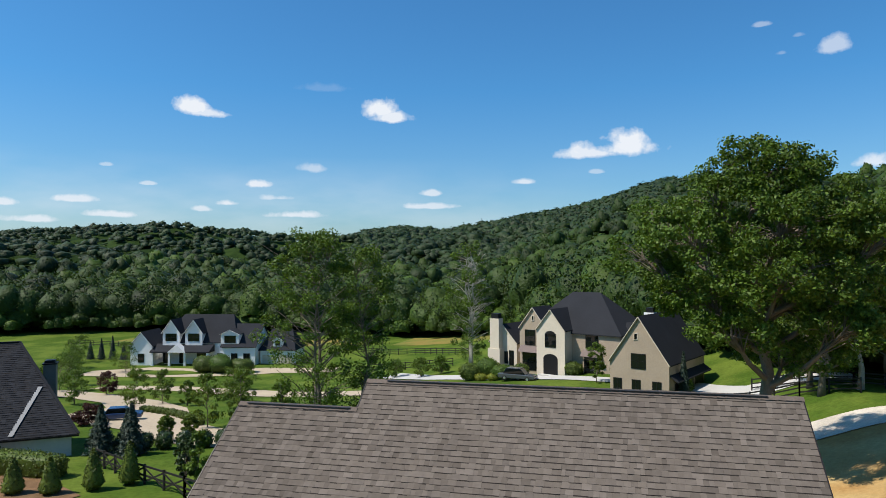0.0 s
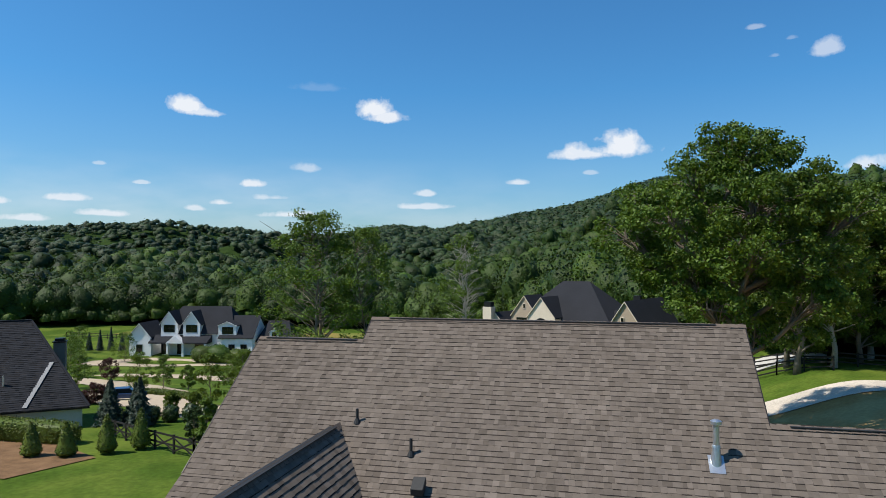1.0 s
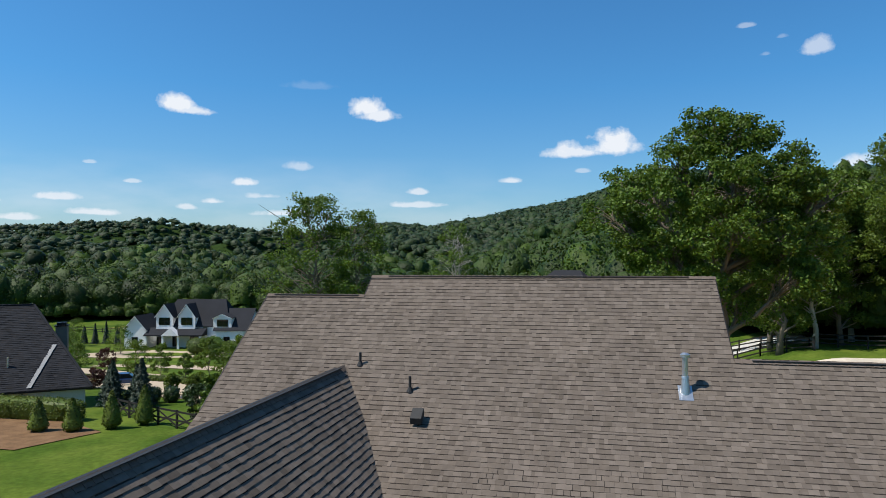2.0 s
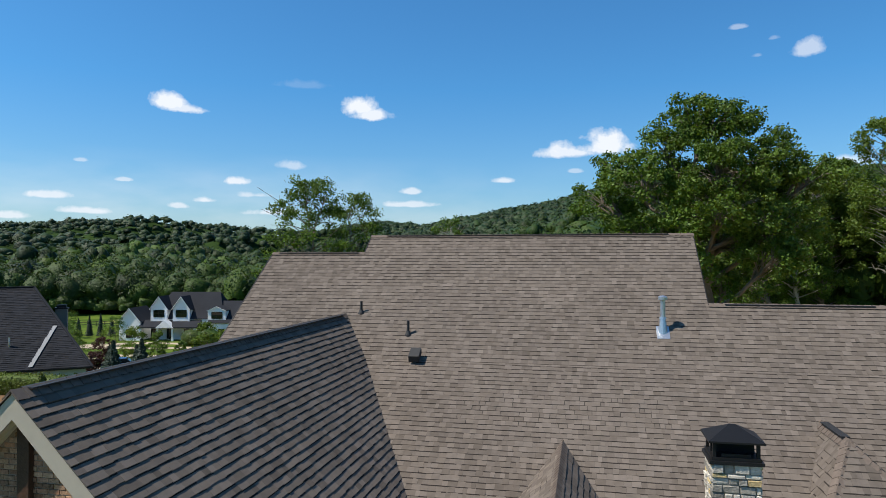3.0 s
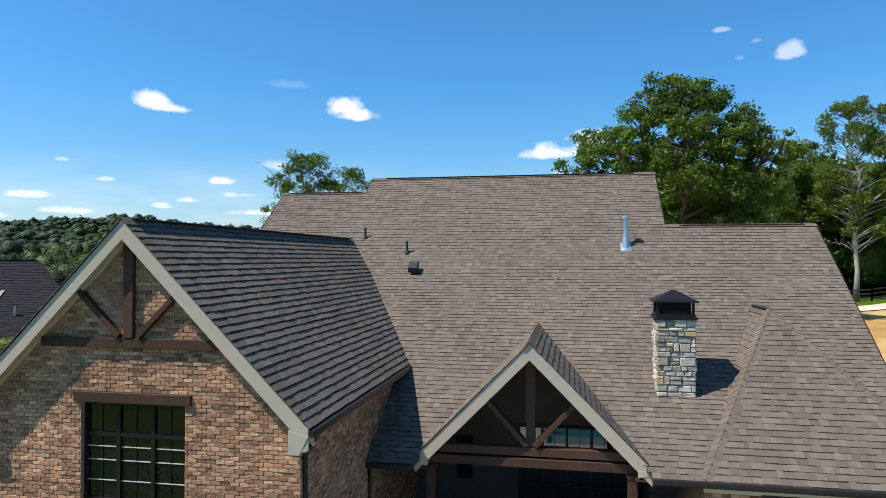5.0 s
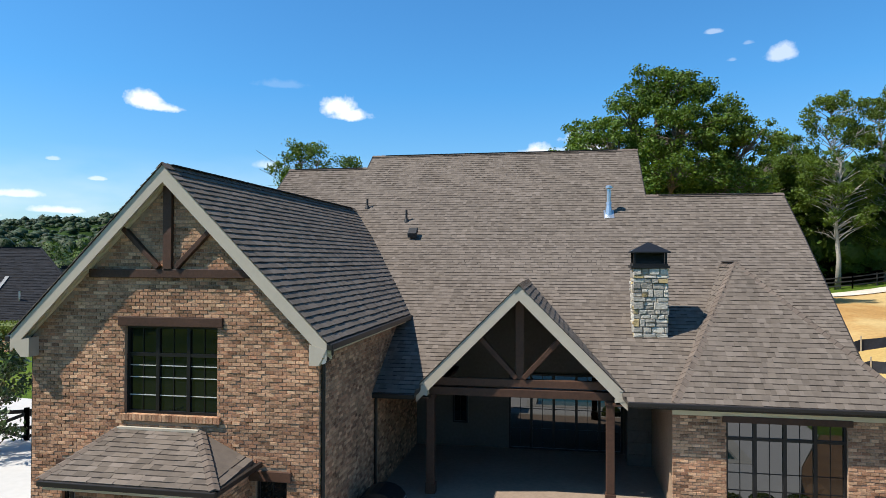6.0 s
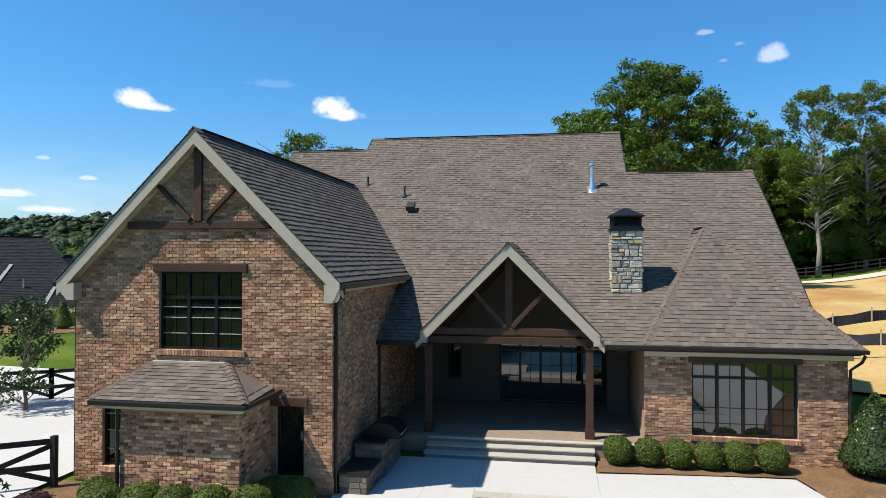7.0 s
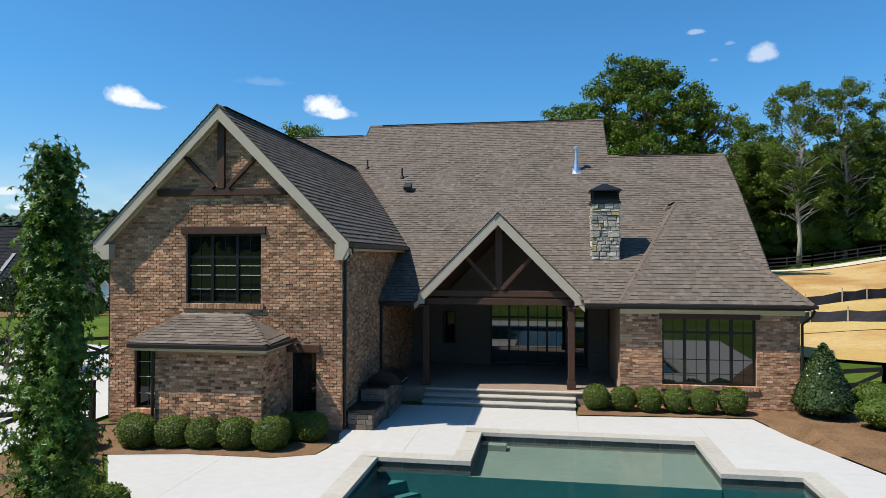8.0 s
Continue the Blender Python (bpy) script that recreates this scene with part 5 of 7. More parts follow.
def lobed_tree(name, label, at, lobes, trunk, density, leaf, mat, seed, bark=BARK, clump=0.85, base=0.0):
    """A big old tree. lobes: (dx, dy, z, half width, half height) of each bough's mass of foliage, over the trunk's foot."""
    rng = np.random.RandomState(seed)
    root = thing(name, label, "tree", (at[0], at[1], base))
    high = max(q[2] for q in lobes)
    wood = Solid()
    stem = [Vector((rng.uniform(-0.25, 0.25) * i, rng.uniform(-0.25, 0.25) * i, high * i / 6 - 0.3)) for i in range(7)]
    wood.tube(stem, [trunk * (1.35 if i == 0 else 1.0 - 0.15 * i) for i in range(7)], 10)
    pos, ways = [], []
    for dx, dy, z, w, h in lobes:
        c = Vector((dx, dy, z))
        k = min(max((z - 0.55 * c.xy.length - h * 0.6) / high * 6, 0.8), 5.4)
        a = stem[int(k)].lerp(stem[int(k) + 1], k - int(k))
        mid = a.lerp(c, 0.5) + Vector((0, 0, -0.08 * (c - a).length))
        wood.tube([a, mid, c, c + Vector((0, 0, h * 0.5))], [trunk * 0.45, trunk * 0.33, trunk * 0.18, 0.03], 7, cap=False)
        n = int(density * w * w * h / clump ** 2 / 3) + 5
        d, p = ball_points(n, rng, 0.5)
        d, p = d[d[:, 2] > -0.6], p[d[:, 2] > -0.6]
        for q in p:
            tip = c + Vector((q[0] * w, q[1] * w, q[2] * h))
            wood.tube([mid.lerp(c, rng.uniform(0.3, 1.0)), c.lerp(tip, 0.55) + Vector((0, 0, 0.15)), tip], [trunk * 0.09, trunk * 0.06, 0.012], 4, cap=False)
            r = clump * rng.uniform(0.6, 1.35)
            m = int(120 * (r / clump) ** 2)
            dd, pp = ball_points(m, rng, 0.2)
            pos.append(np.array(tip)[None] + pp * r * np.array([1, 1, 0.7]))
            ways.append(dd)
    pos, ways = np.concatenate(pos), np.concatenate(ways)
    part("trunk", wood, bark, root, smooth=True)
    v, f = leaf_quads(pos, ways, leaf * rng.uniform(0.6, 1.3, len(pos)), rng)
    big_mesh("crown", v, f, mat, root)
    return root


# the great oak behind the house, and the thin half-bare trees beside it
lobed_tree("oak_tree", "great spreading oak in full dark green leaf", (11.0, 53.4),
           [(-0.4, 0.4, 21.4, 3.8, 3.2), (1.8, -0.6, 21.6, 2.8, 2.6), (-3.0, 0.8, 19.4, 2.8, 2.6), (-7.6, 1.4, 18.2, 2.1, 1.9), (-8.4, 1.0, 15.4, 3.2, 2.0), (-5.2, -1.6, 16.4, 3.4, 2.6), (4.6, -1.0, 18.2, 3.4, 2.9),
            (7.6, -1.4, 16.6, 2.6, 2.3), (-1.8, 3.0, 17.0, 4.0, 3.2), (1.0, -2.8, 17.2, 4.2, 3.2), (0.6, -3.2, 13.8, 4.4, 3.0), (5.6, 0.6, 13.4, 4.0, 3.0), (-4.0, 1.2, 12.4, 3.8, 2.8), (1.2, 1.8, 11.6, 4.4, 2.8), (4.6, -2.4, 10.2, 3.0, 2.2),
            (-2.6, -2.6, 9.8, 3.0, 2.0), (2.0, 2.0, 8.0, 3.6, 2.0), (-6.0, 0.6, 13.0, 2.6, 2.0)],
           0.55, 3.3, 0.145, OAK_LEAF, 3, base=1.0)
tree("oak_tree", "lower leafy oak beside the great oak", (20.5, 74.0), 12.5, 2.5, 3.6, 55, 1.1, 220, 0.15, LIME_LEAF, 32, trunk=0.35, bare=3)
tree("oak_tree", "tall oak with bright green leaves at the wood's edge", (23.0, 84.0), 19.0, 4.0, 6.0, 130, 1.2, 190, 0.17, LIME_LEAF, 31, trunk=0.4, bare=6)
tree("thin_tree", "thin tree with sparse dark leaves and some bare grey branches", (-23.0, 50.0), 19.4, 3.0, 4.3, 120, 0.8, 130, 0.115, OAK_LEAF, 5, trunk=0.20, bare=26, power=0.45, trunks=2)
tree("thin_tree", "thin tree with sparse dark leaves and some bare grey branches", (-19.2, 51.5), 18.0, 2.5, 3.2, 95, 0.8, 130, 0.115, OAK_LEAF, 8, trunk=0.16, bare=10, power=0.45)
tree("dying_tree", "tall dying tree with bare pale branches", (-24.5, 121.0), 24.0, 4.0, 4.6, 70, 1.1, 90, 0.2, OAK_LEAF, 15, bark=PALE_BARK, trunk=0.22, bare=70, power=0.4, trunks=3)

# tall edge trees on the bank
for k, (x, y, h, r, m, b, sd) in enumerate(((33.0, 73.0, 23.6, 5.0, LIME_LEAF, PALE_BARK, 41), (39.5, 76.0, 23.2, 5.0, LIME_LEAF, PALE_BARK, 42), (46.0, 73.0, 22.5, 5.3, OAK_LEAF, PALE_BARK, 43), (27.5, 77.0, 17.0, 4.2, LIME_LEAF, BARK, 44),
                                              (24.0, 74.0, 14.5, 3.6, OAK_LEAF, PALE_BARK, 45), (52.0, 70.0, 22.0, 5.5, LIME_LEAF, BARK, 46), (29.5, 80.0, 20.0, 4.6, OAK_LEAF, PALE_BARK, 47), (20.5, 78.0, 16.0, 4.4, LIME_LEAF, BARK, 48), (58.0, 76.0, 23.0, 5.5, OAK_LEAF, BARK, 49))):
    tree("woodland_tree", "tall woodland tree with a long pale trunk", (x, y), h, h * (0.16 if k % 2 else 0.3), r * 0.9, 110, 1.0, 170, 0.155, m, sd, bark=b, trunk=0.30, bare=10, group="trees at the wood's edge", power=0.5)

# columnar young sweetgum by the pool deck
gum_rng = np.random.RandomState(77)
gum = thing("sweetgum_tree", "slender columnar young sweetgum with star-shaped green leaves", "tree", (-4.05, -8.15, 0.08))
part("trunk", Solid().tube([(0, 0, -0.1), (0.03, 0.02, 3.0), (0, 0, 6.3)], [0.07, 0.05, 0.01], 8), BARK, gum, smooth=True)
twigs, sprays, ways = Solid(), [], []
for i in range(140):
    t = 0.04 + 0.96 * (i + gum_rng.rand()) / 140
    a, z = i * 2.4 + gum_rng.uniform(-0.5, 0.5), t * 6.15
    reach = (0.56 - 0.34 * max(0.0, (t - 0.40) / 0.60) ** 1.1) * gum_rng.uniform(0.55, 1.15)
    rise = reach * gum_rng.uniform(0.5, 1.0)
    tip = Vector((math.cos(a) * reach, math.sin(a) * reach, z + rise))
    foot = Vector((0, 0, z))
    twigs.tube([foot, foot.lerp(tip, 0.5) + Vector((0, 0, -0.05)), tip], [0.014, 0.009, 0.003], 4, cap=False)
    m = 70
    along = gum_rng.uniform(0.15, 1.08, m) ** 0.8
    sprays.append(np.array(foot) + along[:, None] * np.array(tip - foot) + gum_rng.normal(0, 1, (m, 3)) * np.array([0.085, 0.085, 0.10]))
    ways.append(np.tile([math.cos(a), math.sin(a), 0.5], (m, 1)))
part("twigs", twigs, BARK, gum)
cen, out = np.concatenate(sprays), np.concatenate(ways)
n = len(cen)
nrm = out + gum_rng.normal(0, 0.5, (n, 3))
nrm /= np.linalg.norm(nrm, axis=1, keepdims=True)
aa = np.cross(nrm, gum_rng.normal(0, 1, (n, 3)))
aa /= np.linalg.norm(aa, axis=1, keepdims=True)
bb = np.cross(nrm, aa)
size = gum_rng.uniform(0.045, 0.085, n)[:, None]
star = []
for k in range(10):
    w = 2 * math.pi * k / 10
    rr = 1.0 if k % 2 == 0 else 0.38
    star.append(cen + (aa * math.cos(w) + bb * math.sin(w)) * size * rr - nrm * size * 0.25 * (k % 2 == 0))
star = np.stack(star, 1)
sv = np.concatenate([cen[:, None], star], 1).reshape(-1, 3)
base = (np.arange(n) * 11)[:, None, None]
fan = np.array([[0, 1 + k, 1 + (k + 1) % 10] for k in range(10)])[None]
big_mesh("crown", sv, (base + fan).reshape(-1, 3), GUM_LEAF, gum)

# ---- far woods ----


def woods(name, spots, sizes, rng, mat, label, quads, leaf, core_detail, seat=0.56):
    """Many crowns in one mesh: a ragged many-lobed dome, and small leaf sprays about it."""
    kinds = []
    for k in range(8):
        lumps = rng.normal(0, 1, (14, 3))
        lumps /= np.linalg.norm(lumps, axis=1, keepdims=True)
        reach = rng.uniform(0.6, 1.25, 14)

        def swell(d):
            return 0.80 + 0.34 * np.max(np.clip(d @ lumps.T, 0, 1) ** 6 * reach, axis=1)[:, None]

        d, p = ball_points(quads * 2, rng, 0.9)
        keep = np.where(d[:, 2] > -0.45)[0][:quads]
        d, p = d[keep], p[keep]
        v, f = leaf_quads(p * swell(d) * 1.04, d, leaf * rng.uniform(0.5, 1.5, len(d)), rng, 0.8, 0.7)
        bm = bmesh.new()
        bmesh.ops.create_icosphere(bm, subdivisions=core_detail, radius=1.0)
        cv = np.array([q.co[:] for q in bm.verts])
        cf = np.array([[q.index for q in t.verts] for t in bm.faces])
        bm.free()
        cf = cf[cv[cf].mean(axis=1)[:, 2] > -0.5]
        cv = cv * swell(cv) * rng.uniform(0.74, 1.04, (len(cv), 1))
        kinds.append((v, f, cv, cf))
    av, af, n = [], [], 0
    for i, ((x, y), (w, h)) in enumerate(zip(spots, sizes)):
        v, f, cv, cf = kinds[i % 8]
        a = rng.uniform(0, 6.28)
        c, s = math.cos(a), math.sin(a)
        rot = np.array([[c, s, 0], [-s, c, 0], [0, 0, 1]])
        scale, at = np.array([w, w, h * 0.42]), np.array([x, y, float(land(x, y)) + h * seat])
        av += [v @ rot * scale + at, cv @ rot * scale + at]
        tri = np.concatenate([f[:, [0, 1, 2]], f[:, [0, 2, 3]]])
        af += [tri + n, cf + n + len(v)]
        n += len(v) + len(cv)
    return tagged(big_mesh(name, np.concatenate(av), np.concatenate(af), mat, smooth=True), label, "forest", kind="stuff")


wr = np.random.RandomState(21)
spots, sizes = [], []
for _ in range(5200):
    az = wr.uniform(-54, 34)
    r0 = edge_r(az)
    r = r0 + 2 + (520 - r0) * wr.rand() ** 1.5
    w = wr.uniform(3.4, 6.6)
    spots.append((r * math.sin(radians(az)), r * math.cos(radians(az))))
    sizes.append((w, w * wr.uniform(1.9, 3.0)))
near = [i for i in range(3900) if math.hypot(*spots[i]) < edge_r(math.degrees(math.atan2(*spots[i]))) + 45]
rest = sorted(set(range(3900)) - set(near))
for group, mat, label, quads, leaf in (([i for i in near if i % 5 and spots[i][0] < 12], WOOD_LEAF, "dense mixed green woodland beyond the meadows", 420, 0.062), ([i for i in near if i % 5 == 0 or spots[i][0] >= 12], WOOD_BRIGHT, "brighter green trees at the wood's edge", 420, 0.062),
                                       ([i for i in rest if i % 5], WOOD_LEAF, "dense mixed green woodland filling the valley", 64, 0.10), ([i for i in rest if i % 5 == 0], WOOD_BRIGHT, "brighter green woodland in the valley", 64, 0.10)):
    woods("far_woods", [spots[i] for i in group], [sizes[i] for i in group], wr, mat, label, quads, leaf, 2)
spots, sizes = [], []
for _ in range(520):
    az = wr.uniform(-54, 36)
    r = edge_r(az) + wr.uniform(-3, 9)
    w = wr.uniform(1.8, 3.6)
    spots.append((r * math.sin(radians(az)), r * math.cos(radians(az))))
    sizes.append((w, w * wr.uniform(1.5, 2.6)))
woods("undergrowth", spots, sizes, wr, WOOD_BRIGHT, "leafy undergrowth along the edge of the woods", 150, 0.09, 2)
spots, sizes = [], []
for _ in range(12500):
    az = wr.uniform(-54, 32)
    top = float(np.interp(az, SKY_A, SKY_R)) * 1.06
    r = 470 + (top - 470) * wr.rand() ** 0.8
    w = wr.uniform(4.6, 7.6) * (1 + r / 4500)
    spots.append((r * math.sin(radians(az)), r * math.cos(radians(az))))
    sizes.append((w, w * wr.uniform(1.2, 1.7)))
woods("hill_forest", spots, sizes, wr, FAR_LEAF, "dark green forest covering the hills", 18, 0.16, 1, seat=0.46)
spots, sizes = [], []
for i in range(70):
    a = wr.uniform(75, 300)
    r = wr.uniform(60, 110)
    w = wr.uniform(4, 6.5)
    spots.append((r * math.sin(radians(a)), r * math.cos(radians(a)) - 10))
    sizes.append((w, w * wr.uniform(2.2, 3.2)))
woods("far_woods", spots, sizes, wr, WOOD_LEAF, "green woodland round the yard", 140, 0.17, 1)

# ---- neighbouring houses ----
TAN_BRICK = material("tan_painted_brick", (0.36, 0.285, 0.21), 0.9, 0, 0.2, 3.0, 0.4, 14)
CREAM = material("cream_limewash", (0.60, 0.52, 0.41), 0.9, 0, 0.1, 2.0, 0.2, 14)
WHITE = material("white_painted_siding", (0.76, 0.76, 0.75), 0.7, 0, 0.06, 2.0, 0.2, 10)
GREY_WALL = material("pale_grey_painted_brick", (0.50, 0.51, 0.50), 0.9, 0, 0.1, 2.0, 0.3, 14)
COPPER = material("weathered_copper_awning", (0.10, 0.075, 0.07), 0.5, 0.3, 0.2, 3.0, 0.1)
TAN_DRIVE = material("tan_aggregate_drive", (0.40, 0.325, 0.235), 0.95, 0, 0.25, 1.2, 0.3, 20, spec=0.1)
DARK_WOOD_FENCE = material("black_stained_fence", (0.018, 0.016, 0.014), 0.7, 0, 0.3, 5.0, 0.2, 30)


def block(parent, u0, u1, v0, v1, base, eave, peak, wall, roof_mat, along="v", trim=None, over=0.35, hip=0.0, name="block"):
    """A storeyed block with a pitched roof. along: the ridge's way; hip: how far each ridge end is drawn in."""
    s = Solid().box(u0, u1, v0, v1, base, eave)
    um, vm = (u0 + u1) / 2, (v0 + v1) / 2
    if not hip:
        if along == "v":
            s.prism([(u0, v0, eave), (u1, v0, eave), (um, v0, peak)], (0, v1 - v0, 0))
        else:
            s.prism([(u0, v0, eave), (u0, v1, eave), (u0, vm, peak)], (u1 - u0, 0, 0))
    b = part("wall", s, wall, parent)
    a, c, d, e = u0 - over, u1 + over, v0 - over, v1 + over
    r = Solid()
    if along == "v":
        k = (peak - eave) / (um - u0)
        z0 = eave - k * over
        p, q = (um, d + hip, peak + 0.12), (um, e - hip, peak + 0.12)
        for s0, sgn in ((a, 1), (c, -1)):
            r.prism([(s0, d, z0 + 0.12), (s0, e, z0 + 0.12), q, p] if sgn < 0 else [(s0, e, z0 + 0.12), (s0, d, z0 + 0.12), p, q], (0, 0, -0.16))
        if hip:
            r.prism([(a, d, z0 + 0.12), (c, d, z0 + 0.12), p], (0, 0, -0.16)).prism([(c, e, z0 + 0.12), (a, e, z0 + 0.12), q], (0, 0, -0.16))
    else:
        k = (peak - eave) / (vm - v0)
        z0 = eave - k * over
        p, q = (a + hip, vm, peak + 0.12), (c - hip, vm, peak + 0.12)
        r.prism([(a, d, z0 + 0.12), (c, d, z0 + 0.12), q, p], (0, 0, -0.16)).prism([(c, e, z0 + 0.12), (a, e, z0 + 0.12), p, q], (0, 0, -0.16))
        if hip:
            r.prism([(a, e, z0 + 0.12), (a, d, z0 + 0.12), p], (0, 0, -0.16)).prism([(c, d, z0 + 0.12), (c, e, z0 + 0.12), q], (0, 0, -0.16))
    part("roof", r, roof_mat, parent)
    if trim and along == "v" and not hip:
        for s0 in (a, c):
            part("rake_trim", Solid().beam((s0, d - 0.02, z0 + 0.02), (um, d - 0.02, peak + 0.02), 0.08, 0.22, (0, 1, 0)), trim, parent)
    return b


def small_window(parent, u, v, z, w, h, frame_mat, arched=False, bars=True):
    f = part("window", Solid().box(u - w / 2 - 0.08, u + w / 2 + 0.08, v - 0.07, v + 0.02, z - h / 2 - 0.08, z + h / 2 + 0.08), frame_mat, parent)
    if arched:
        pts = [(u + math.cos(t) * w / 2, v - 0.071, z + h / 2 + math.sin(t) * w * 0.3) for t in np.linspace(0, math.pi, 9)]
        part("arch", Solid().prism(pts, (0, -0.02, 0)), BLACK_FRAME, f)
    part("pane", Solid().box(u - w / 2, u + w / 2, v - 0.085, v - 0.072, z - h / 2, z + h / 2), PANE, f)
    if bars:
        part("glazing_bar", Solid().box(u - 0.03, u + 0.03, v - 0.10, v - 0.086, z - h / 2, z + h / 2), frame_mat, f)
        part("glazing_bar", Solid().box(u - w / 2, u + w / 2, v - 0.105, v - 0.101, z - 0.03, z + 0.03), frame_mat, f)
    return f


def placed(name, label, at, turn):
    root = thing(name, label, "house", at)
    root.rotation_euler = (0, 0, radians(turn))
    return root


# tan brick manor
manor = placed("tan_manor", "large tan brick and cream manor house with dark slate roofs", (-8.3, 102.0, -1.3), -25)
block(manor, -6.0, 10.0, 2.0, 13.0, -2, 6.7, 12.2, TAN_BRICK, SLATE, "u", hip=6.0)
block(manor, -2.5, 2.3, -0.2, 6.0, -2, 6.9, 9.9, CREAM, SLATE, "v", CREAM, 0.12)
block(manor, -6.2, -1.4, 0.9, 6.0, -2, 6.9, 10.0, TAN_BRICK, SLATE, "v", CREAM, 0.12)
block(manor, -12.4, -7.2, 1.6, 9.0, -2, 4.2, 7.0, CREAM, SLATE, "v", CREAM, 0.15)
block(manor, -9.0, -5.0, 7.0, 13.0, -2, 6.0, 9.6, TAN_BRICK, SLATE, "u", hip=1.8)
block(manor, 9.6, 14.5, 3.0, 9.0, -2, 3.7, 8.0, TAN_BRICK, SLATE, "u")
block(manor, 13.9, 21.4, -9.8, 3.0, -2, 4.9, 10.4, TAN_BRICK, SLATE, "v", CREAM, 0.15)
part("chimney", Solid().box(-11.6, -9.9, 0.5, 1.7, -2, 8.0).box(-11.9, -9.6, 0.3, 1.8, -2, 3.2), CREAM, manor)
part("chimney_cap", Solid().box(-11.4, -10.1, 0.6, 1.6, 8.0, 8.8), CAP_METAL, manor)
part("chimney", Solid().box(11.5, 13.0, 7.0, 8.2, 5, 9.6), WHITE, manor)
part("chimney_cap", Solid().box(11.7, 12.8, 7.2, 8.0, 9.6, 10.3), CAP_METAL, manor)
for u, v, z, w, h in ((-4.3, 0.9, 5.4, 1.7, 2.2), (5.6, 2.0, 5.4, 1.9, 2.2), (17.6, -9.8, 5.0, 1.7, 1.7), (14.9, -9.8, 1.5, 0.95, 2.3), (17.3, -9.8, 1.5, 0.95, 2.3), (19.9, -9.8, 1.5, 0.95, 2.3), (-8.2, 1.6, 1.8, 0.7, 2.2), (-4.3, 0.9, 1.7, 2.6, 2.6), (5.6, 2.0, 1.6, 2.4, 2.6), (11.6, 3.0, 2.0, 1.7, 1.6), (-9.2, 1.6, 1.8, 0.5, 1.8)):
    small_window(manor, u, v, z, w, h, BLACK_FRAME)
small_window(manor, -0.1, -0.2, 5.3, 1.7, 1.9, BLACK_FRAME, True)
small_window(manor, 17.3, -9.8, 8.0, 0.35, 0.7, CREAM, bars=False)
small_window(manor, -3.8, 0.9, 8.4, 0.3, 0.7, CREAM, bars=False)
door_arch = [(-0.1 + math.cos(t) * 1.2, -0.25, 2.6 + math.sin(t) * 0.7) for t in np.linspace(0, math.pi, 11)]
part("door", Solid().prism(door_arch + [(-1.3, -0.25, 0), (1.1, -0.25, 0)], (0, 0.06, 0)), BLACK_FRAME, manor)
part("front_steps", Solid().box(-1.8, 1.6, -1.2, -0.2, -1, 0.25).box(-2.1, 1.9, -1.7, -1.2, -1, 0.1), CONCRETE, manor)
for u, v, w in ((-4.3, 0.9, 3.4), (5.6, 2.0, 3.0)):
    part("awning", Solid().prism([(u - w / 2, v, 4.1), (u - w / 2, v - 1.0, 3.2), (u - w / 2, v, 3.2)], (w, 0, 0)), COPPER, manor)
dorm = part("dormer", Solid().box(10.9, 12.3, 2.2, 5.0, 4.0, 5.7), WHITE, manor)
part("dormer_roof", Solid().prism([(10.8 + 0.8 + math.cos(t) * 0.85, 2.1, 5.7 + math.sin(t) * 0.6) for t in np.linspace(0, math.pi, 9)], (0, 3.2, 0)), SLATE, dorm)
small_window(manor, 11.6, 2.2, 4.9, 0.7, 1.1, WHITE)
for v in (-8.0, -4.3, -0.6):
    part("garage_door", Solid().box(21.38, 21.44, v, v + 3.0, -0.6, 2.4), BLACK_FRAME, manor)
part("garage_pent_roof", Solid().prism([(21.4, -9.6, 3.6), (22.4, -9.6, 2.9), (22.4, -9.6, 2.75), (21.4, -9.6, 3.45)], (0, 12.4, 0)), SLATE, manor)

# white farmhouse
farm = placed("white_farmhouse", "white two-storey farmhouse with charcoal roofs and gabled dormers", (-102.6, 141.5, -9.1), 11)
block(farm, -2.5, 15.5, 2.5, 14.0, -1, 5.6, 11.6, WHITE, SLATE, "u", hip=3.0)
block(farm, -9.6, -4.3, 0.0, 9.0, -1, 4.9, 8.0, WHITE, SLATE, "v", WHITE, 0.3)
for u in (-0.4, 5.2):
    block(farm, u - 2.1, u + 2.1, 1.8, 8.0, 4.0, 7.9, 10.8, WHITE, SLATE, "v", WHITE, 0.3)
    small_window(farm, u, 1.8, 6.6, 2.6, 1.7, BLACK_FRAME)
block(farm, 12.5, 20.6, 1.0, 13.0, -1, 4.6, 9.4, WHITE, SLATE, "u")
block(farm, 12.0, 16.5, 1.5, 8.0, 4.6, 7.4, 8.4, WHITE, SLATE, "v", WHITE, 0.2)
small_window(farm, 14.3, 1.5, 6.2, 2.6, 1.6, BLACK_FRAME)
block(farm, 21.0, 29.5, 3.5, 13.0, -1, 3.6, 8.0, WHITE, SLATE, "u", hip=2.0)
part("porch_roof", Solid().prism([(-4.4, 2.5, 5.0), (-4.4, -1.0, 3.5), (-4.4, -1.0, 3.2), (-4.4, 2.5, 3.2)], (14.5, 0, 0)), SLATE, farm)
part("porch_gable", Solid().prism([(0.0, -1.3, 3.3), (4.4, -1.3, 3.3), (2.2, -1.3, 5.2)], (0, 2.5, 0)), WHITE, farm)
for u in (-3.9, 0.3, 4.1, 9.6):
    part("porch_column", Solid().box(u - 0.25, u + 0.25, -0.9, -0.4, -1, 3.2), WHITE, farm)
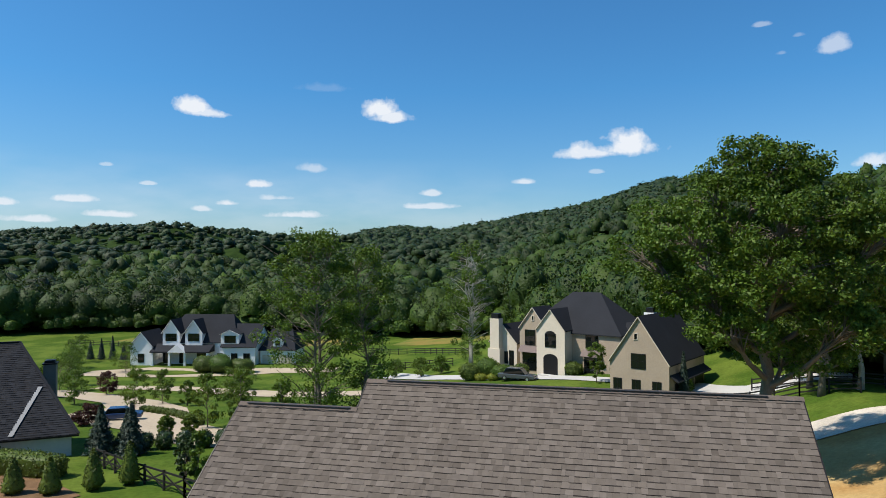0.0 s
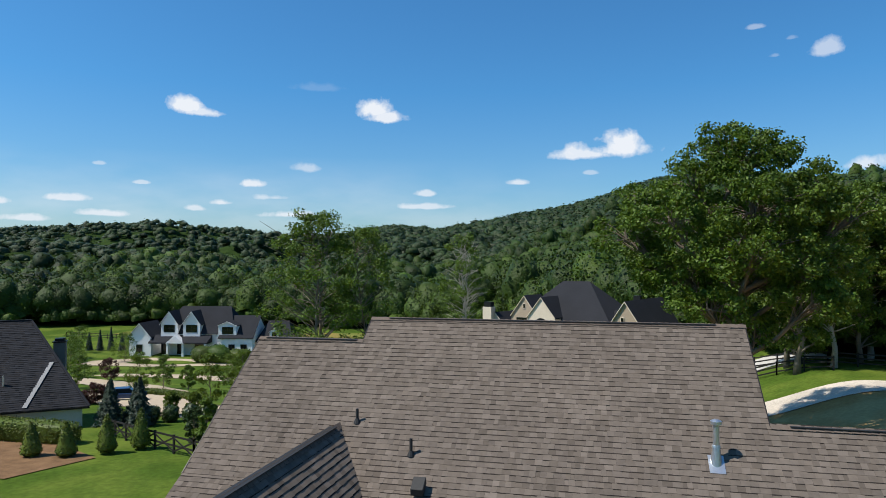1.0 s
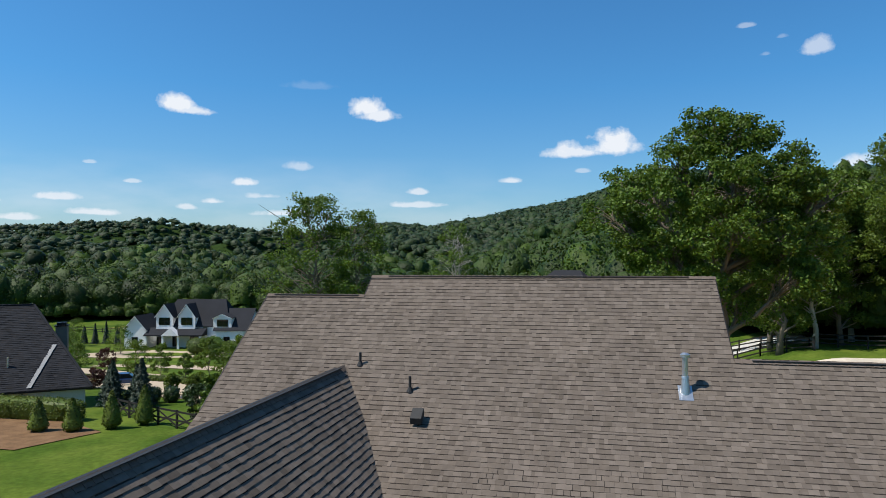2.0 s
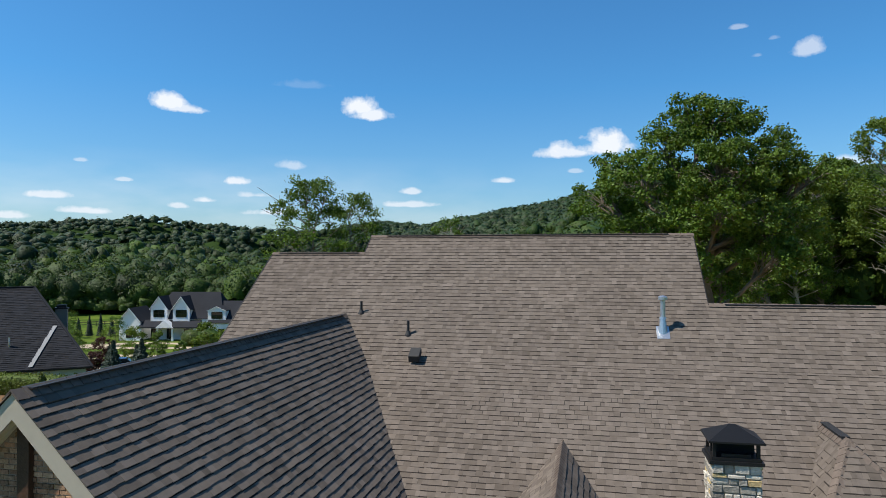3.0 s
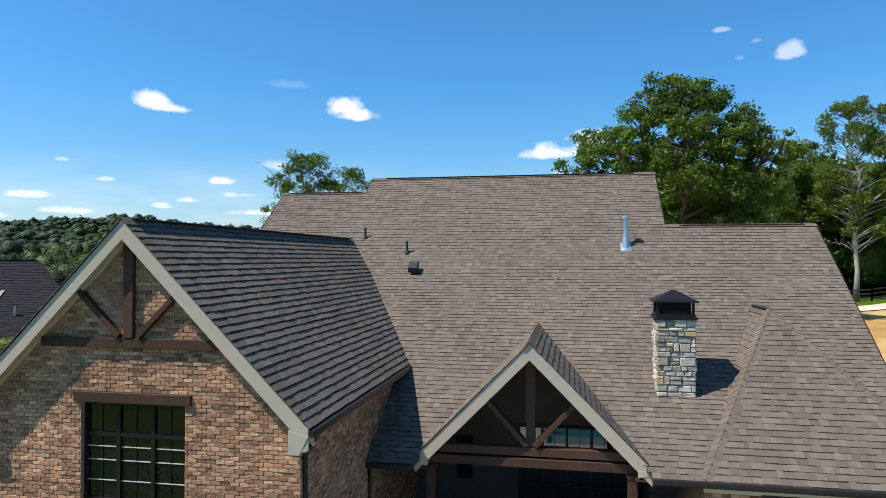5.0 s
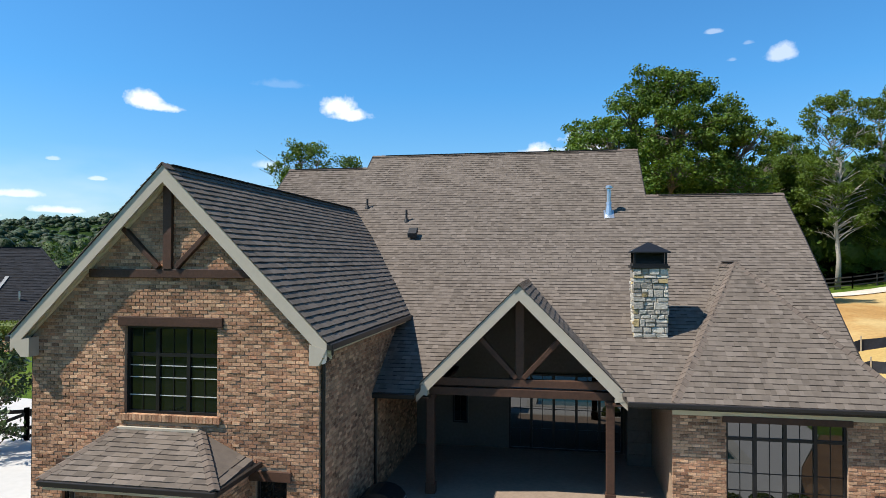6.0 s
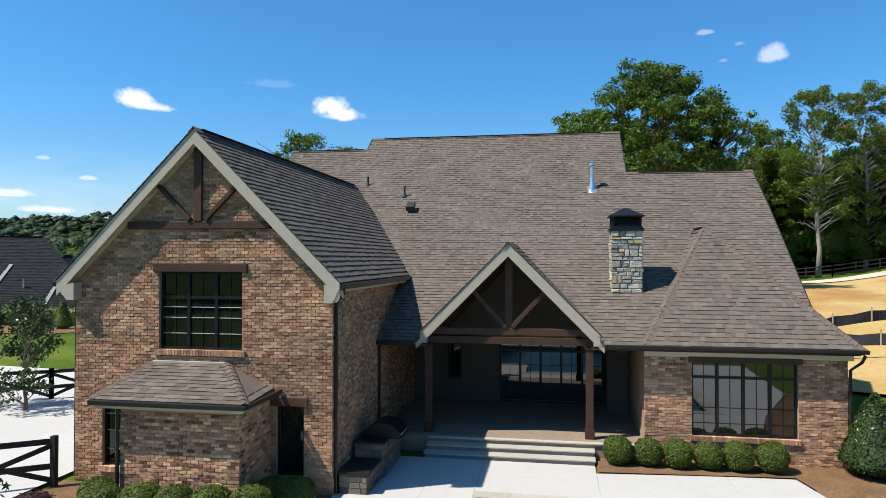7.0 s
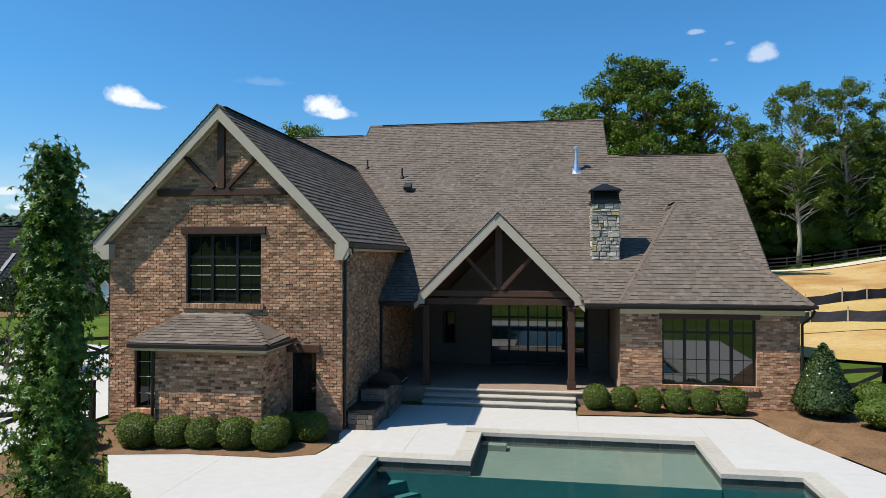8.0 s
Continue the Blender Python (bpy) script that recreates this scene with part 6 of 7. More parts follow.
for u, w in ((-1.8, 1.6), (2.2, 1.6), (7.0, 2.4)):
    small_window(farm, u, 2.5, 1.5, w, 2.4, BLACK_FRAME)
for u, v in ((-7.0, 0.0), (12.0, 1.0), (15.5, 1.0), (18.5, 1.0)):
    small_window(farm, u, v, 1.8, 1.4, 2.0, BLACK_FRAME)
for u in (23.2, 27.2):
    part("garage_door", Solid().box(u - 1.6, u + 1.6, 3.42, 3.5, -0.8, 2.2), CREAM, farm)
block(farm, 24.0, 26.5, 4.0, 8.0, 4.0, 5.6, 6.6, WHITE, SLATE, "v", WHITE, 0.2)
small_window(farm, 25.2, 4.0, 5.0, 1.0, 1.0, BLACK_FRAME)

# dark-roofed neighbour
lodge = placed("grey_lodge", "low pale house with a steep charcoal hipped roof", (-45.3, 50.0, 0.0), 36)
part("wall", Solid().prism([(-32, 0.4, -3.2), (-0.6, 0.4, -3.2), (-9.7, 16.8, -3.2), (-32, 16.8, -3.2)], (0, 0, 4.15)), GREY_WALL, lodge)
hipr = Solid().add([(-32, 0, 1.0), (0, 0, 1.0), (-9.5, 17.2, 1.0), (-32, 17.2, 1.0), (-32, 8.6, 8.4), (-6.0, 8.6, 8.4), (-32, 0, 0.85), (0, 0, 0.85), (-9.5, 17.2, 0.85), (-32, 17.2, 0.85)],
                   [(0, 1, 5, 4), (1, 2, 5), (2, 3, 4, 5), (3, 0, 4), (0, 6, 7, 1), (1, 7, 8, 2), (9, 8, 7, 6)])
part("roof", hipr, SLATE, lodge, "charcoal shingle hipped roof")
slope = math.hypot(8.6, 7.4)
shingled("shingles", lodge, (0, 0, 1.0), (1, 0, 0), (0, 8.6, 7.4), [(-20, 0), (0, 0), (-6.0, slope), (-20, slope)], SLATE, exposure=0.24, tab=(0.25, 0.6), lift=0.04)
VALLEY = material("pale_valley_metal", (0.19, 0.195, 0.205), 0.7, 0.2, 0.2, 3.0, 0.1)
for a0, b0, a1, b1 in ((-3.6, 4.2, -5.2, 0.2), (-8.6, 5.0, -10.4, 1.0)):
    z = lambda b: 1.0 + b * 7.4 / 8.6 + 0.05
    part("valley_strip", Solid().beam((a0, b0, z(b0)), (a1, b1, z(b1)), 0.42, 0.05), VALLEY, lodge)
part("ridge_cap", Solid().beam((-32, 8.6, 8.43), (-6.0, 8.6, 8.43), 0.3, 0.08).beam((-6.0, 8.6, 8.42), (0, 0, 1.03), 0.25, 0.06), SLATE, lodge)
part("chimney", Solid().box(-4.1, -3.0, 9.0, 10.1, 2.0, 6.0), STONE_JOINT, lodge)
part("chimney_cap", Solid().box(-4.2, -2.9, 8.9, 10.2, 6.0, 6.12).box(-4.0, -3.1, 9.1, 10.0, 6.12, 6.4), CAP_METAL, lodge)
part("vent_pipe", Solid().tube([(-7.2, 2.3, 2.8), (-7.2, 2.3, 3.9)], [0.09, 0.09]), STEEL, lodge)
part("gutter", Solid().box(-32, 0.05, -0.1, 0.0, 0.82, 0.97), GUTTER, lodge)
small_window(lodge, -7.8, 0.4, -0.6, 1.6, 0.8, BLACK_FRAME, bars=False)

# ---- roads, drives and beds ----
sheet("driveway", [(-67, 70), (-60, 66), (-50, 62), (-42, 56.5), (-34, 55), (-31, 58), (-38, 63), (-47, 69), (-52, 76), (-58, 84), (-68, 92), (-80, 97), (-92, 100), (-100, 98), (-98, 92), (-84, 90), (-74, 86), (-68, 80)], TAN_DRIVE, "tan aggregate driveway curving between lawns", "driveway", lift=0.10)
sheet("driveway", [(-92, 104), (-78, 107), (-64, 105), (-50, 99), (-30, 92), (-18, 84), (-18, 89), (-30, 98), (-48, 106), (-62, 113), (-78, 114), (-92, 110)], TAN_DRIVE, "tan aggregate lane across the lawns", "driveway", lift=0.10)
sheet("driveway", [(-112, 122), (-96, 124), (-80, 131), (-72, 137), (-60, 140), (-60, 146), (-78, 143), (-88, 138), (-104, 138), (-114, 130)], TAN_DRIVE, "pale driveway before the white house", "driveway", lift=0.10)
sheet("lawn_island", [(-104, 128), (-94, 128), (-86, 133), (-94, 135), (-104, 133)], GRASS, "oval of lawn in the drive", "lawn", lift=0.16)
sheet("driveway", [(-44, 124), (-30, 110), (-18, 101), (-6, 96.5), (4, 91), (4, 88), (14, 81), (26, 80), (26, 86), (16, 87), (12, 93), (3, 95.5), (-7, 100.5), (-18, 106), (-30, 116), (-40, 128)], CONCRETE, "pale driveway before the tan manor", "driveway", lift=0.10)
sheet("driveway", [(-40, 14), (-26, 9), (-18, 3), (-14.5, -2), (-11.2, -2), (-11.2, 11.5), (-14.5, 15), (-22, 18), (-38, 20)], CONCRETE, "pale concrete driveway beside the brick house", "driveway", lift=0.10)
DRY = material("dry_yellow_field", (0.22, 0.17, 0.045), 0.95, 0, 0.35, 1.0, 0.4, 12, spec=0.1, second=(0.12, 0.14, 0.03))
sheet("hay_field", [(-62, 188), (-20, 170), (-12, 150), (0, 152), (-14, 180), (-60, 206)], DRY, "strip of dry yellow field under the woods", "field")
sheet("hay_field", [(-150, 178), (-95, 178), (-70, 190), (-70, 200), (-110, 196), (-150, 192)], DRY, "strip of dry yellow field under the woods", "field")
DIRT = material("graded_orange_clay", (0.36, 0.205, 0.072), 0.95, 0, 0.35, 1.6, 0.8, 9, second=(0.40, 0.28, 0.12), spec=0.1)
STRAW = material("straw_covered_soil", (0.43, 0.32, 0.125), 0.95, 0, 0.3, 2.5, 0.8, 30, second=(0.37, 0.25, 0.09), spec=0.1)
GRAVEL = material("pale_gravel", (0.50, 0.44, 0.36), 0.95, 0, 0.4, 3.0, 0.9, 22, spec=0.1)
sheet("dirt_bank", [(13, 20), (17.5, 16.5), (30, 12), (60, 10), (60, 66.5), (40, 64), (26, 61), (13.5, 61.8), (12.2, 40)], DIRT, "graded orange clay bank with tyre marks", "dirt bank", lift=0.12)
sheet("straw_strip", [(16.5, 26), (60, 15), (60, 34), (30, 35.5), (18, 34)], STRAW, "yellow straw laid between silt fences", "straw", lift=0.16)
sheet("straw_strip", [(13.4, 19.5), (17.6, 16.2), (30, 11.5), (60, 9), (60, 12), (31, 14.5), (18, 20), (14, 23)], STRAW, "yellow straw at the foot of the bank", "straw", lift=0.17)
sheet("gravel_road", [(12.5, 61.5), (26, 60.5), (40, 63.5), (60, 66), (60, 70.5), (40, 68), (26, 65.5), (12.5, 66.5)], GRAVEL, "pale gravel track along the wood", "gravel road", lift=0.20)
sheet("mulch_bed", [(-11.0, 2.4), (-11.0, -0.9), (-8.6, -0.66), (-6.6, -0.29), (-4.4, -0.26), (-3.44, 0.18), (-3.34, 0.78), (-3.27, 1.6), (-3.48, 2.2), (-3.48, 2.5), (-5, 2.5)], MULCH, "pine-straw mulch bed under the bay", "mulch bed", lift=0.05)
sheet("mulch_bed", [(3.3, 5.54), (8.6, 5.94), (9.02, 3.92), (10.07, 0.72), (12.3, -4), (15.5, -4), (14.0, 4.0), (13.0, 8.2), (10.5, 8.2), (4.8, 7.05), (3.3, 6.9)], MULCH, "pine-straw mulch bed under the front room", "mulch bed", lift=0.07)
sheet("mulch_bed", [(-8.7, -0.7), (-5.8, -4.6), (-3.45, -8.0), (-3.05, -12), (-9, -12), (-12, -1)], MULCH, "pine-straw mulch bed beside the pool deck", "mulch bed", lift=0.05)
sheet("mulch_bed", [(-64, 70), (-50, 47), (-36, 40), (-38, 34), (-60, 34), (-72, 60)], MULCH, "brown mulch round the pale house", "mulch bed", lift=0.06)

# ---- fences ----


def rail_fence(label, pts, height=1.35, rails=4, step=2.4, cross=False, group="fences"):
    """Black board fence: posts, and rails from post to post."""
    root = thing("rail_fence", label, "fence", (0, 0, 0), group)
    for (ax, ay), (bx, by) in zip(pts, pts[1:]):
        n = max(1, round(math.hypot(bx - ax, by - ay) / step))
        for i in range(n + 1):
            x, y = ax + (bx - ax) * i / n, ay + (by - ay) * i / n
            z = float(land(x, y))
            part("post", Solid().box(x - 0.07, x + 0.07, y - 0.07, y + 0.07, z - 0.2, z + height + 0.08), DARK_WOOD_FENCE, root)
            if i == n:
                break
            x2, y2 = ax + (bx - ax) * (i + 1) / n, ay + (by - ay) * (i + 1) / n
            z2 = float(land(x2, y2))
            for k in range(rails):
                h = height * (k + 1) / rails - 0.06
                part("rail", Solid().beam((x, y, z + h), (x2, y2, z2 + h), 0.04, 0.15), DARK_WOOD_FENCE, root)
            if cross:
                part("brace_board", Solid().beam((x, y, z + 0.2), (x2, y2, z2 + height - 0.15), 0.035, 0.13), DARK_WOOD_FENCE, root)
                part("brace_board", Solid().beam((x, y - 0.045, z + height - 0.15), (x2, y2 - 0.045, z2 + 0.2), 0.035, 0.13), DARK_WOOD_FENCE, root)
    return root


rail_fence("black four-board fence with crossed braces beside the drive", [(-10.9, 1.9), (-13.0, 0.4)], 1.3, 2, cross=True)
rail_fence("black four-board fence along the side lawn", [(-15.5, 14.5), (-19.0, 11.5), (-26, 8.0)], 1.3, 2, cross=True)
rail_fence("black four-board fence behind the holly", [(11.0, 8.4), (13.4, 8.2), (17.5, 7.2)], 1.4, 3, cross=True)
rail_fence("black crossed-board fence round the neighbour's garden", [(-41.5, 47.5), (-36, 44.6), (-28.7, 41.4), (-22, 38.5)], 1.4, 2, cross=True)
rail_fence("black board fence across the far meadow", [(-66, 172), (-44, 160), (-30, 146)], 1.5, 3, 3.0)
rail_fence("black board fence across the far meadow", [(-50, 137), (-38, 133), (-30, 130)], 1.5, 3, 3.0)
rail_fence("black board fence below the woods", [(-158, 170), (-130, 168), (-104, 168)], 1.5, 3, 3.0)
rail_fence("black board fence at the wood's edge", [(16, 84), (24, 76), (34, 71.5), (44, 71)], 1.4, 3, 2.8)
rail_fence("black board fence beside the oak", [(12.5, 79.0), (19, 76.0), (23.5, 72.5)], 1.4, 3, 2.8)

SILT = material("black_silt_fabric", (0.022, 0.024, 0.032), 0.7, 0, 0.35, 3.0, 0.3, 6)
STAKE = material("pale_wooden_stake", (0.42, 0.34, 0.24), 0.9, 0, 0.3, 6.0, 0.2)
for pts in ([(15.2, 33.2), (20.2, 34.5), (22.7, 34.8), (26.6, 36.5), (32, 38), (42, 40)], [(14.6, 29.2), (18.6, 29.2), (22.0, 26.8), (27, 24.5), (36, 22)]):
    root = thing("silt_fence", "sagging black fabric silt fence on wooden stakes", "silt fence", (0, 0, 0), "silt fences")
    for (ax, ay), (bx, by) in zip(pts, pts[1:]):
        n = max(1, round(math.hypot(bx - ax, by - ay) / 1.9))
        for i in range(n):
            p, q = Vector((ax, ay, 0)).lerp(Vector((bx, by, 0)), i / n), Vector((ax, ay, 0)).lerp(Vector((bx, by, 0)), (i + 1) / n)
            p.z, q.z = float(land(p.x, p.y)), float(land(q.x, q.y))
            m = (p + q) / 2
            sag = Vector((RNG.uniform(-0.1, 0.1), -0.12, 0))
            up = Vector((0, 0, 0.85))
            part("fabric", Solid().add([p, m + sag, q, q + up, m + up * 0.9 + sag * 0.5, p + up], [(0, 1, 4, 5), (1, 2, 3, 4)]), SILT, root)
            part("stake", Solid().box(p.x - 0.035, p.x + 0.035, p.y - 0.07, p.y - 0.01, p.z - 0.2, p.z + 1.08), STAKE, root)

# ---- shrubs ----


def shrub(name, label, at, radii, n, leaf, mat, seed, group="", category="shrub", lumpy=0.1, squash=2.0, base=None, cone=False):
    """A clipped or loose shrub: a dark core and a skin of small leaves."""
    rng = np.random.RandomState(seed)
    z = float(land(*at)) if base is None else base
    root = thing(name, label, category, (at[0], at[1], z), group)
    d, _ = ball_points(n, rng)
    lob = rng.normal(0, 1, (7, 3))
    lob /= np.linalg.norm(lob, axis=1, keepdims=True)

    def skin(dirs, k):
        r = 1 / (np.abs(dirs[:, :1]) ** squash + np.abs(dirs[:, 1:2]) ** squash + np.abs(dirs[:, 2:]) ** squash) ** (1 / squash)
        p = dirs * r * k * (1 + lumpy * (np.max(dirs @ lob.T, axis=1)[:, None] - 0.6))
        if cone:
            t = np.clip((p[:, 2:] + 1) / 2, 0, 1)
            p = np.concatenate([p[:, :2] / np.maximum(np.hypot(p[:, :1], p[:, 1:2]), 0.05) * np.minimum(np.hypot(p[:, :1], p[:, 1:2]) * 1.6, 1) * (1.02 - t) ** 0.72 * (0.35 + 0.65 * np.clip(t * 6, 0, 1)), p[:, 2:]], 1)
        return p * np.array(radii) + np.array([0, 0, radii[2] * 0.98])

    pos = skin(d, 1.0) * 1.0
    v, f = leaf_quads(pos + rng.normal(0, leaf * 0.6, pos.shape), d, leaf * rng.uniform(0.6, 1.3, n), rng, 0.7, 0.6)
    bm = bmesh.new()
    bmesh.ops.create_icosphere(bm, subdivisions=3, radius=1.0)
    cv = np.array([q.co[:] for q in bm.verts])
    cf = np.array([[q.index for q in t.verts] for t in bm.faces])
    bm.free()
    tri = np.concatenate([f[:, [0, 1, 2]], f[:, [0, 2, 3]]])
    big_mesh("foliage", np.concatenate([v, skin(cv, 0.94)]), np.concatenate([tri, cf + len(v)]), mat, root)
    part("stem", Solid().tube([(0, 0, -0.08), (0, 0, 0.2)], [0.04, 0.03], 6), BARK, root)
    return root


for k, (x, y, r) in enumerate(((-8.15, 0.15, 0.52), (-8.75, 0.85, 0.45), (-7.3, 0.38, 0.52), (-6.45, 0.42, 0.50), (-5.58, 0.48, 0.52), (-4.66, 0.55, 0.54), (-4.55, 1.55, 0.46), (-3.92, 1.50, 0.50))):
    shrub("boxwood", "round clipped green boxwood in pine straw", (x - 0.1, y), (r * 0.86, r * 0.86, r * 0.74), 4600, 0.026, BOX_LEAF, 100 + k, "clipped boxwoods", squash=2.5, base=0.0)
for k, (x, y, r) in enumerate(((3.92, 6.45, 0.42), (4.78, 6.45, 0.40), (5.58, 6.38, 0.41), (6.42, 6.38, 0.40), (7.24, 6.40, 0.42), (8.15, 6.42, 0.44))):
    shrub("boxwood", "round clipped green boxwood in pine straw", (x, y), (r * 0.95, r * 0.95, r * 0.92), 3600, 0.027, BOX_LEAF, 120 + k, "clipped boxwoods", squash=2.3, base=0.05)
shrub("holly_tree", "dense dark glossy cone-shaped holly at the house corner", (10.85, 6.5), (0.98, 0.98, 1.12), 7000, 0.045, HOLLY_LEAF, 140, category="holly", cone=True, base=0.05)
for k, (x, y, rx, rz) in enumerate(((12.1, 5.2, 0.75, 0.42), (13.0, 4.4, 0.9, 0.45), (12.6, 7.0, 0.6, 0.5), (12.4, 2.6, 0.6, 0.35))):
    shrub("low_shrub", "low spreading green shrub in the mulch", (x, y), (rx, rx * 0.8, rz), 2200, 0.035, LIME_LEAF, 150 + k, "low shrubs", lumpy=0.4, base=0.08)
for k, (x, y, r) in enumerate(((-9.7, -0.4, 0.5), (-9.0, -1.6, 0.45), (-8.4, -2.6, 0.4))):
    shrub("loropetalum", "loose plum-red shrub beside the pool deck", (x, y), (r, r, r * 0.7), 1500, 0.035, PLUM_LEAF, 160 + k, "plum shrubs", lumpy=0.5, base=0.0)
for k, (x, y, r) in enumerate(((-7.2, -3.4, 0.42), (-6.6, -4.4, 0.4), (-6.2, -3.9, 0.3))):
    shrub("low_shrub", "loose green shrub beside the pool deck", (x, y), (r, r, r * 0.7), 1200, 0.035, LIME_LEAF, 170 + k, "low shrubs", lumpy=0.5, base=0.0)
tree("magnolia", "young magnolia with dark glossy leaves by the drive", (-18.4, 9.4), 4.6, 0.7, 1.3, 26, 0.55, 90, 0.09, HOLLY_LEAF, 181, trunk=0.08)
tree("magnolia", "young magnolia with dark glossy leaves by the drive", (-20.5, 9.5), 4.4, 0.7, 1.4, 26, 0.55, 90, 0.09, HOLLY_LEAF, 182, trunk=0.08)
tree("young_maple", "slim young tree with thin leaves by the drive", (-10.2, -2.6), 2.6, 0.9, 0.8, 14, 0.3, 40, 0.05, OAK_LEAF, 183, trunk=0.03)

# gardens of the neighbours
for k, (x, y, h, r, m) in enumerate(((-82.4, 97.0, 4.0, 1.8, PLUM_LEAF), (-62.2, 78.5, 6.2, 1.9, LIME_LEAF), (-65.4, 88.6, 5.3, 1.8, OAK_LEAF), (-60.2, 87.3, 3.8, 1.2, OAK_LEAF), (-42.4, 65.1, 6.0, 1.7, LIME_LEAF), (-55.7, 92.3, 5.6, 2.2, LIME_LEAF), (-39.2, 66.5, 6.4, 1.6, LIME_LEAF),
                                       (-106.0, 130.7, 7.0, 2.8, OAK_LEAF), (-75.8, 82.7, 5.2, 2.1, OAK_LEAF), (-93.9, 99.1, 6.4, 3.0, OAK_LEAF), (-57.5, 64.5, 2.6, 1.5, PLUM_LEAF), (-41.4, 56.8, 2.6, 0.9, LIME_LEAF), (-41.0, 60.0, 2.2, 0.8, LIME_LEAF), (-29.0, 43.6, 4.2, 1.0, OAK_LEAF), (-30.6, 44.2, 3.4, 0.9, HOLLY_LEAF),
                                       (-66.1, 112.9, 4.8, 2.6, OAK_LEAF), (-39.2, 121.8, 3.6, 2.0, OAK_LEAF), (-32.6, 116.2, 3.8, 1.8, LIME_LEAF), (-29.5, 118.3, 3.4, 1.7, OAK_LEAF), (-26.0, 126.5, 6.8, 2.7, OAK_LEAF), (-1.6, 93.5, 5.5, 1.4, LIME_LEAF), (2.0, 93.0, 5.0, 1.7, LIME_LEAF), (-100.0, 108.0, 6.5, 2.8, OAK_LEAF),
                                       (-122.0, 132.0, 7.0, 2.8, OAK_LEAF), (-116.0, 126.0, 5.0, 2.2, LIME_LEAF), (-128.0, 141.0, 7.5, 3.0, OAK_LEAF), (-36.5, 71.0, 4.6, 1.6, OAK_LEAF), (-112.0, 143.0, 7.0, 2.4, OAK_LEAF), (-88.0, 88.0, 5.0, 2.4, OAK_LEAF))):
    tree("garden_tree", "small leafy garden tree on the lawn", (x, y), h, h * 0.12, r, 40, r * 0.30, 80, 0.12, m, 200 + k, trunk=0.07, group="garden trees")


def spruce(at, h, r, seed):
    rng = np.random.RandomState(seed)
    root = thing("blue_spruce", "conical blue-green spruce with layered boughs", "conifer", (at[0], at[1], float(land(*at))), "spruces")
    part("trunk", Solid().tube([(0, 0, -0.2), (0, 0, h)], [0.14, 0.01], 7), BARK, root)
    n = 5200
    t = rng.uniform(0.04, 1, n) ** 1.15
    tier = 0.72 + 0.28 * np.abs(np.sin(t * 26))
    a = rng.uniform(0, 2 * math.pi, n)
    arms = 0.8 + 0.2 * np.cos(a * 9 + np.floor(t * 9) * 2.1)
    rr = r * (1.02 - t) * tier * arms * np.sqrt(rng.uniform(0.2, 1, n))
    pos = np.stack([rr * np.cos(a), rr * np.sin(a), t * h], 1)
    v, f = leaf_quads(pos, np.stack([np.cos(a), np.sin(a), np.full(n, 0.4)], 1), rng.uniform(0.08, 0.2, n), rng, 0.5, 0.4)
    big_mesh("foliage", v, f, SPRUCE_LEAF, root)


for k, (x, y, h, r) in enumerate(((-43.9, 51.1, 4.3, 1.8), (-40.9, 51.3, 4.5, 1.7), (-42.4, 52.6, 3.8, 1.5), (-47.0, 54.5, 3.6, 1.5))):
    spruce((x, y), h, r, 300 + k)
for k, (x, y) in enumerate(((-42.8, 52.6), (-41.2, 53.4), (-39.6, 54.0), (-38.0, 54.8), (-36.4, 55.4), (-34.8, 56.0))):
    shrub("clipped_shrub", "dark rounded shrub in a garden row", (x, y), (0.75, 0.75, 0.8), 900, 0.09, HOLLY_LEAF, 320 + k, "garden shrub row")
for k in range(13):
    t = k / 12
    shrub("hedge_ball", "small round clipped hedge plant edging a bed", (-60.6 + 16.3 * t, 78.3 - 12.1 * t + 1.5 * math.sin(t * 3)), (0.55, 0.55, 0.45), 420, 0.09, BOX_LEAF, 340 + k, "low hedge balls")
for k, (x, y, h) in enumerate(((-41.0, 39.2, 1.3), (-38.4, 39.8, 1.3), (-36.2, 41.4, 1.5), (-34.6, 43.2, 1.6))):
    shrub("clipped_cone", "clipped evergreen cone beside the pale house", (x, y), (0.8, 0.8, h), 1600, 0.08, BOX_LEAF, 360 + k, "clipped cones", cone=True)
shrub("hedge", "long clipped dark green hedge", (-46.5, 43.5), (5.5, 0.9, 0.9), 5200, 0.09, BOX_LEAF, 370, category="hedge", squash=5.0)
for k in range(9):
    spruce((-129 + k * 3.0, 146 + k * 0.4), 4.6 + (k % 3) * 0.7, 1.3, 380 + k)
for k, (x, y, rx, rz) in enumerate(((-88, 134, 2.6, 1.9), (-84, 134.5, 3.0, 2.1), (-80, 136, 2.6, 1.8), (-15.5, 101, 1.6, 1.2), (-13.0, 102.0, 1.3, 1.0), (-18.5, 104, 1.8, 1.6), (-5.0, 101, 1.2, 0.9), (1.5, 98.5, 1.4, 1.0), (3.5, 96.5, 1.5, 1.3), (6.0, 91.5, 1.0, 0.8), (-21, 103, 1.6, 1.4), (9.0, 87.0, 0.9, 0.7))):
    shrub("garden_shrub", "rounded green shrub in front of a house", (x, y), (rx, rx * 0.8, rz), 1300, 0.12, OAK_LEAF if k % 2 else BOX_LEAF, 400 + k, "house-front shrubs", lumpy=0.4)
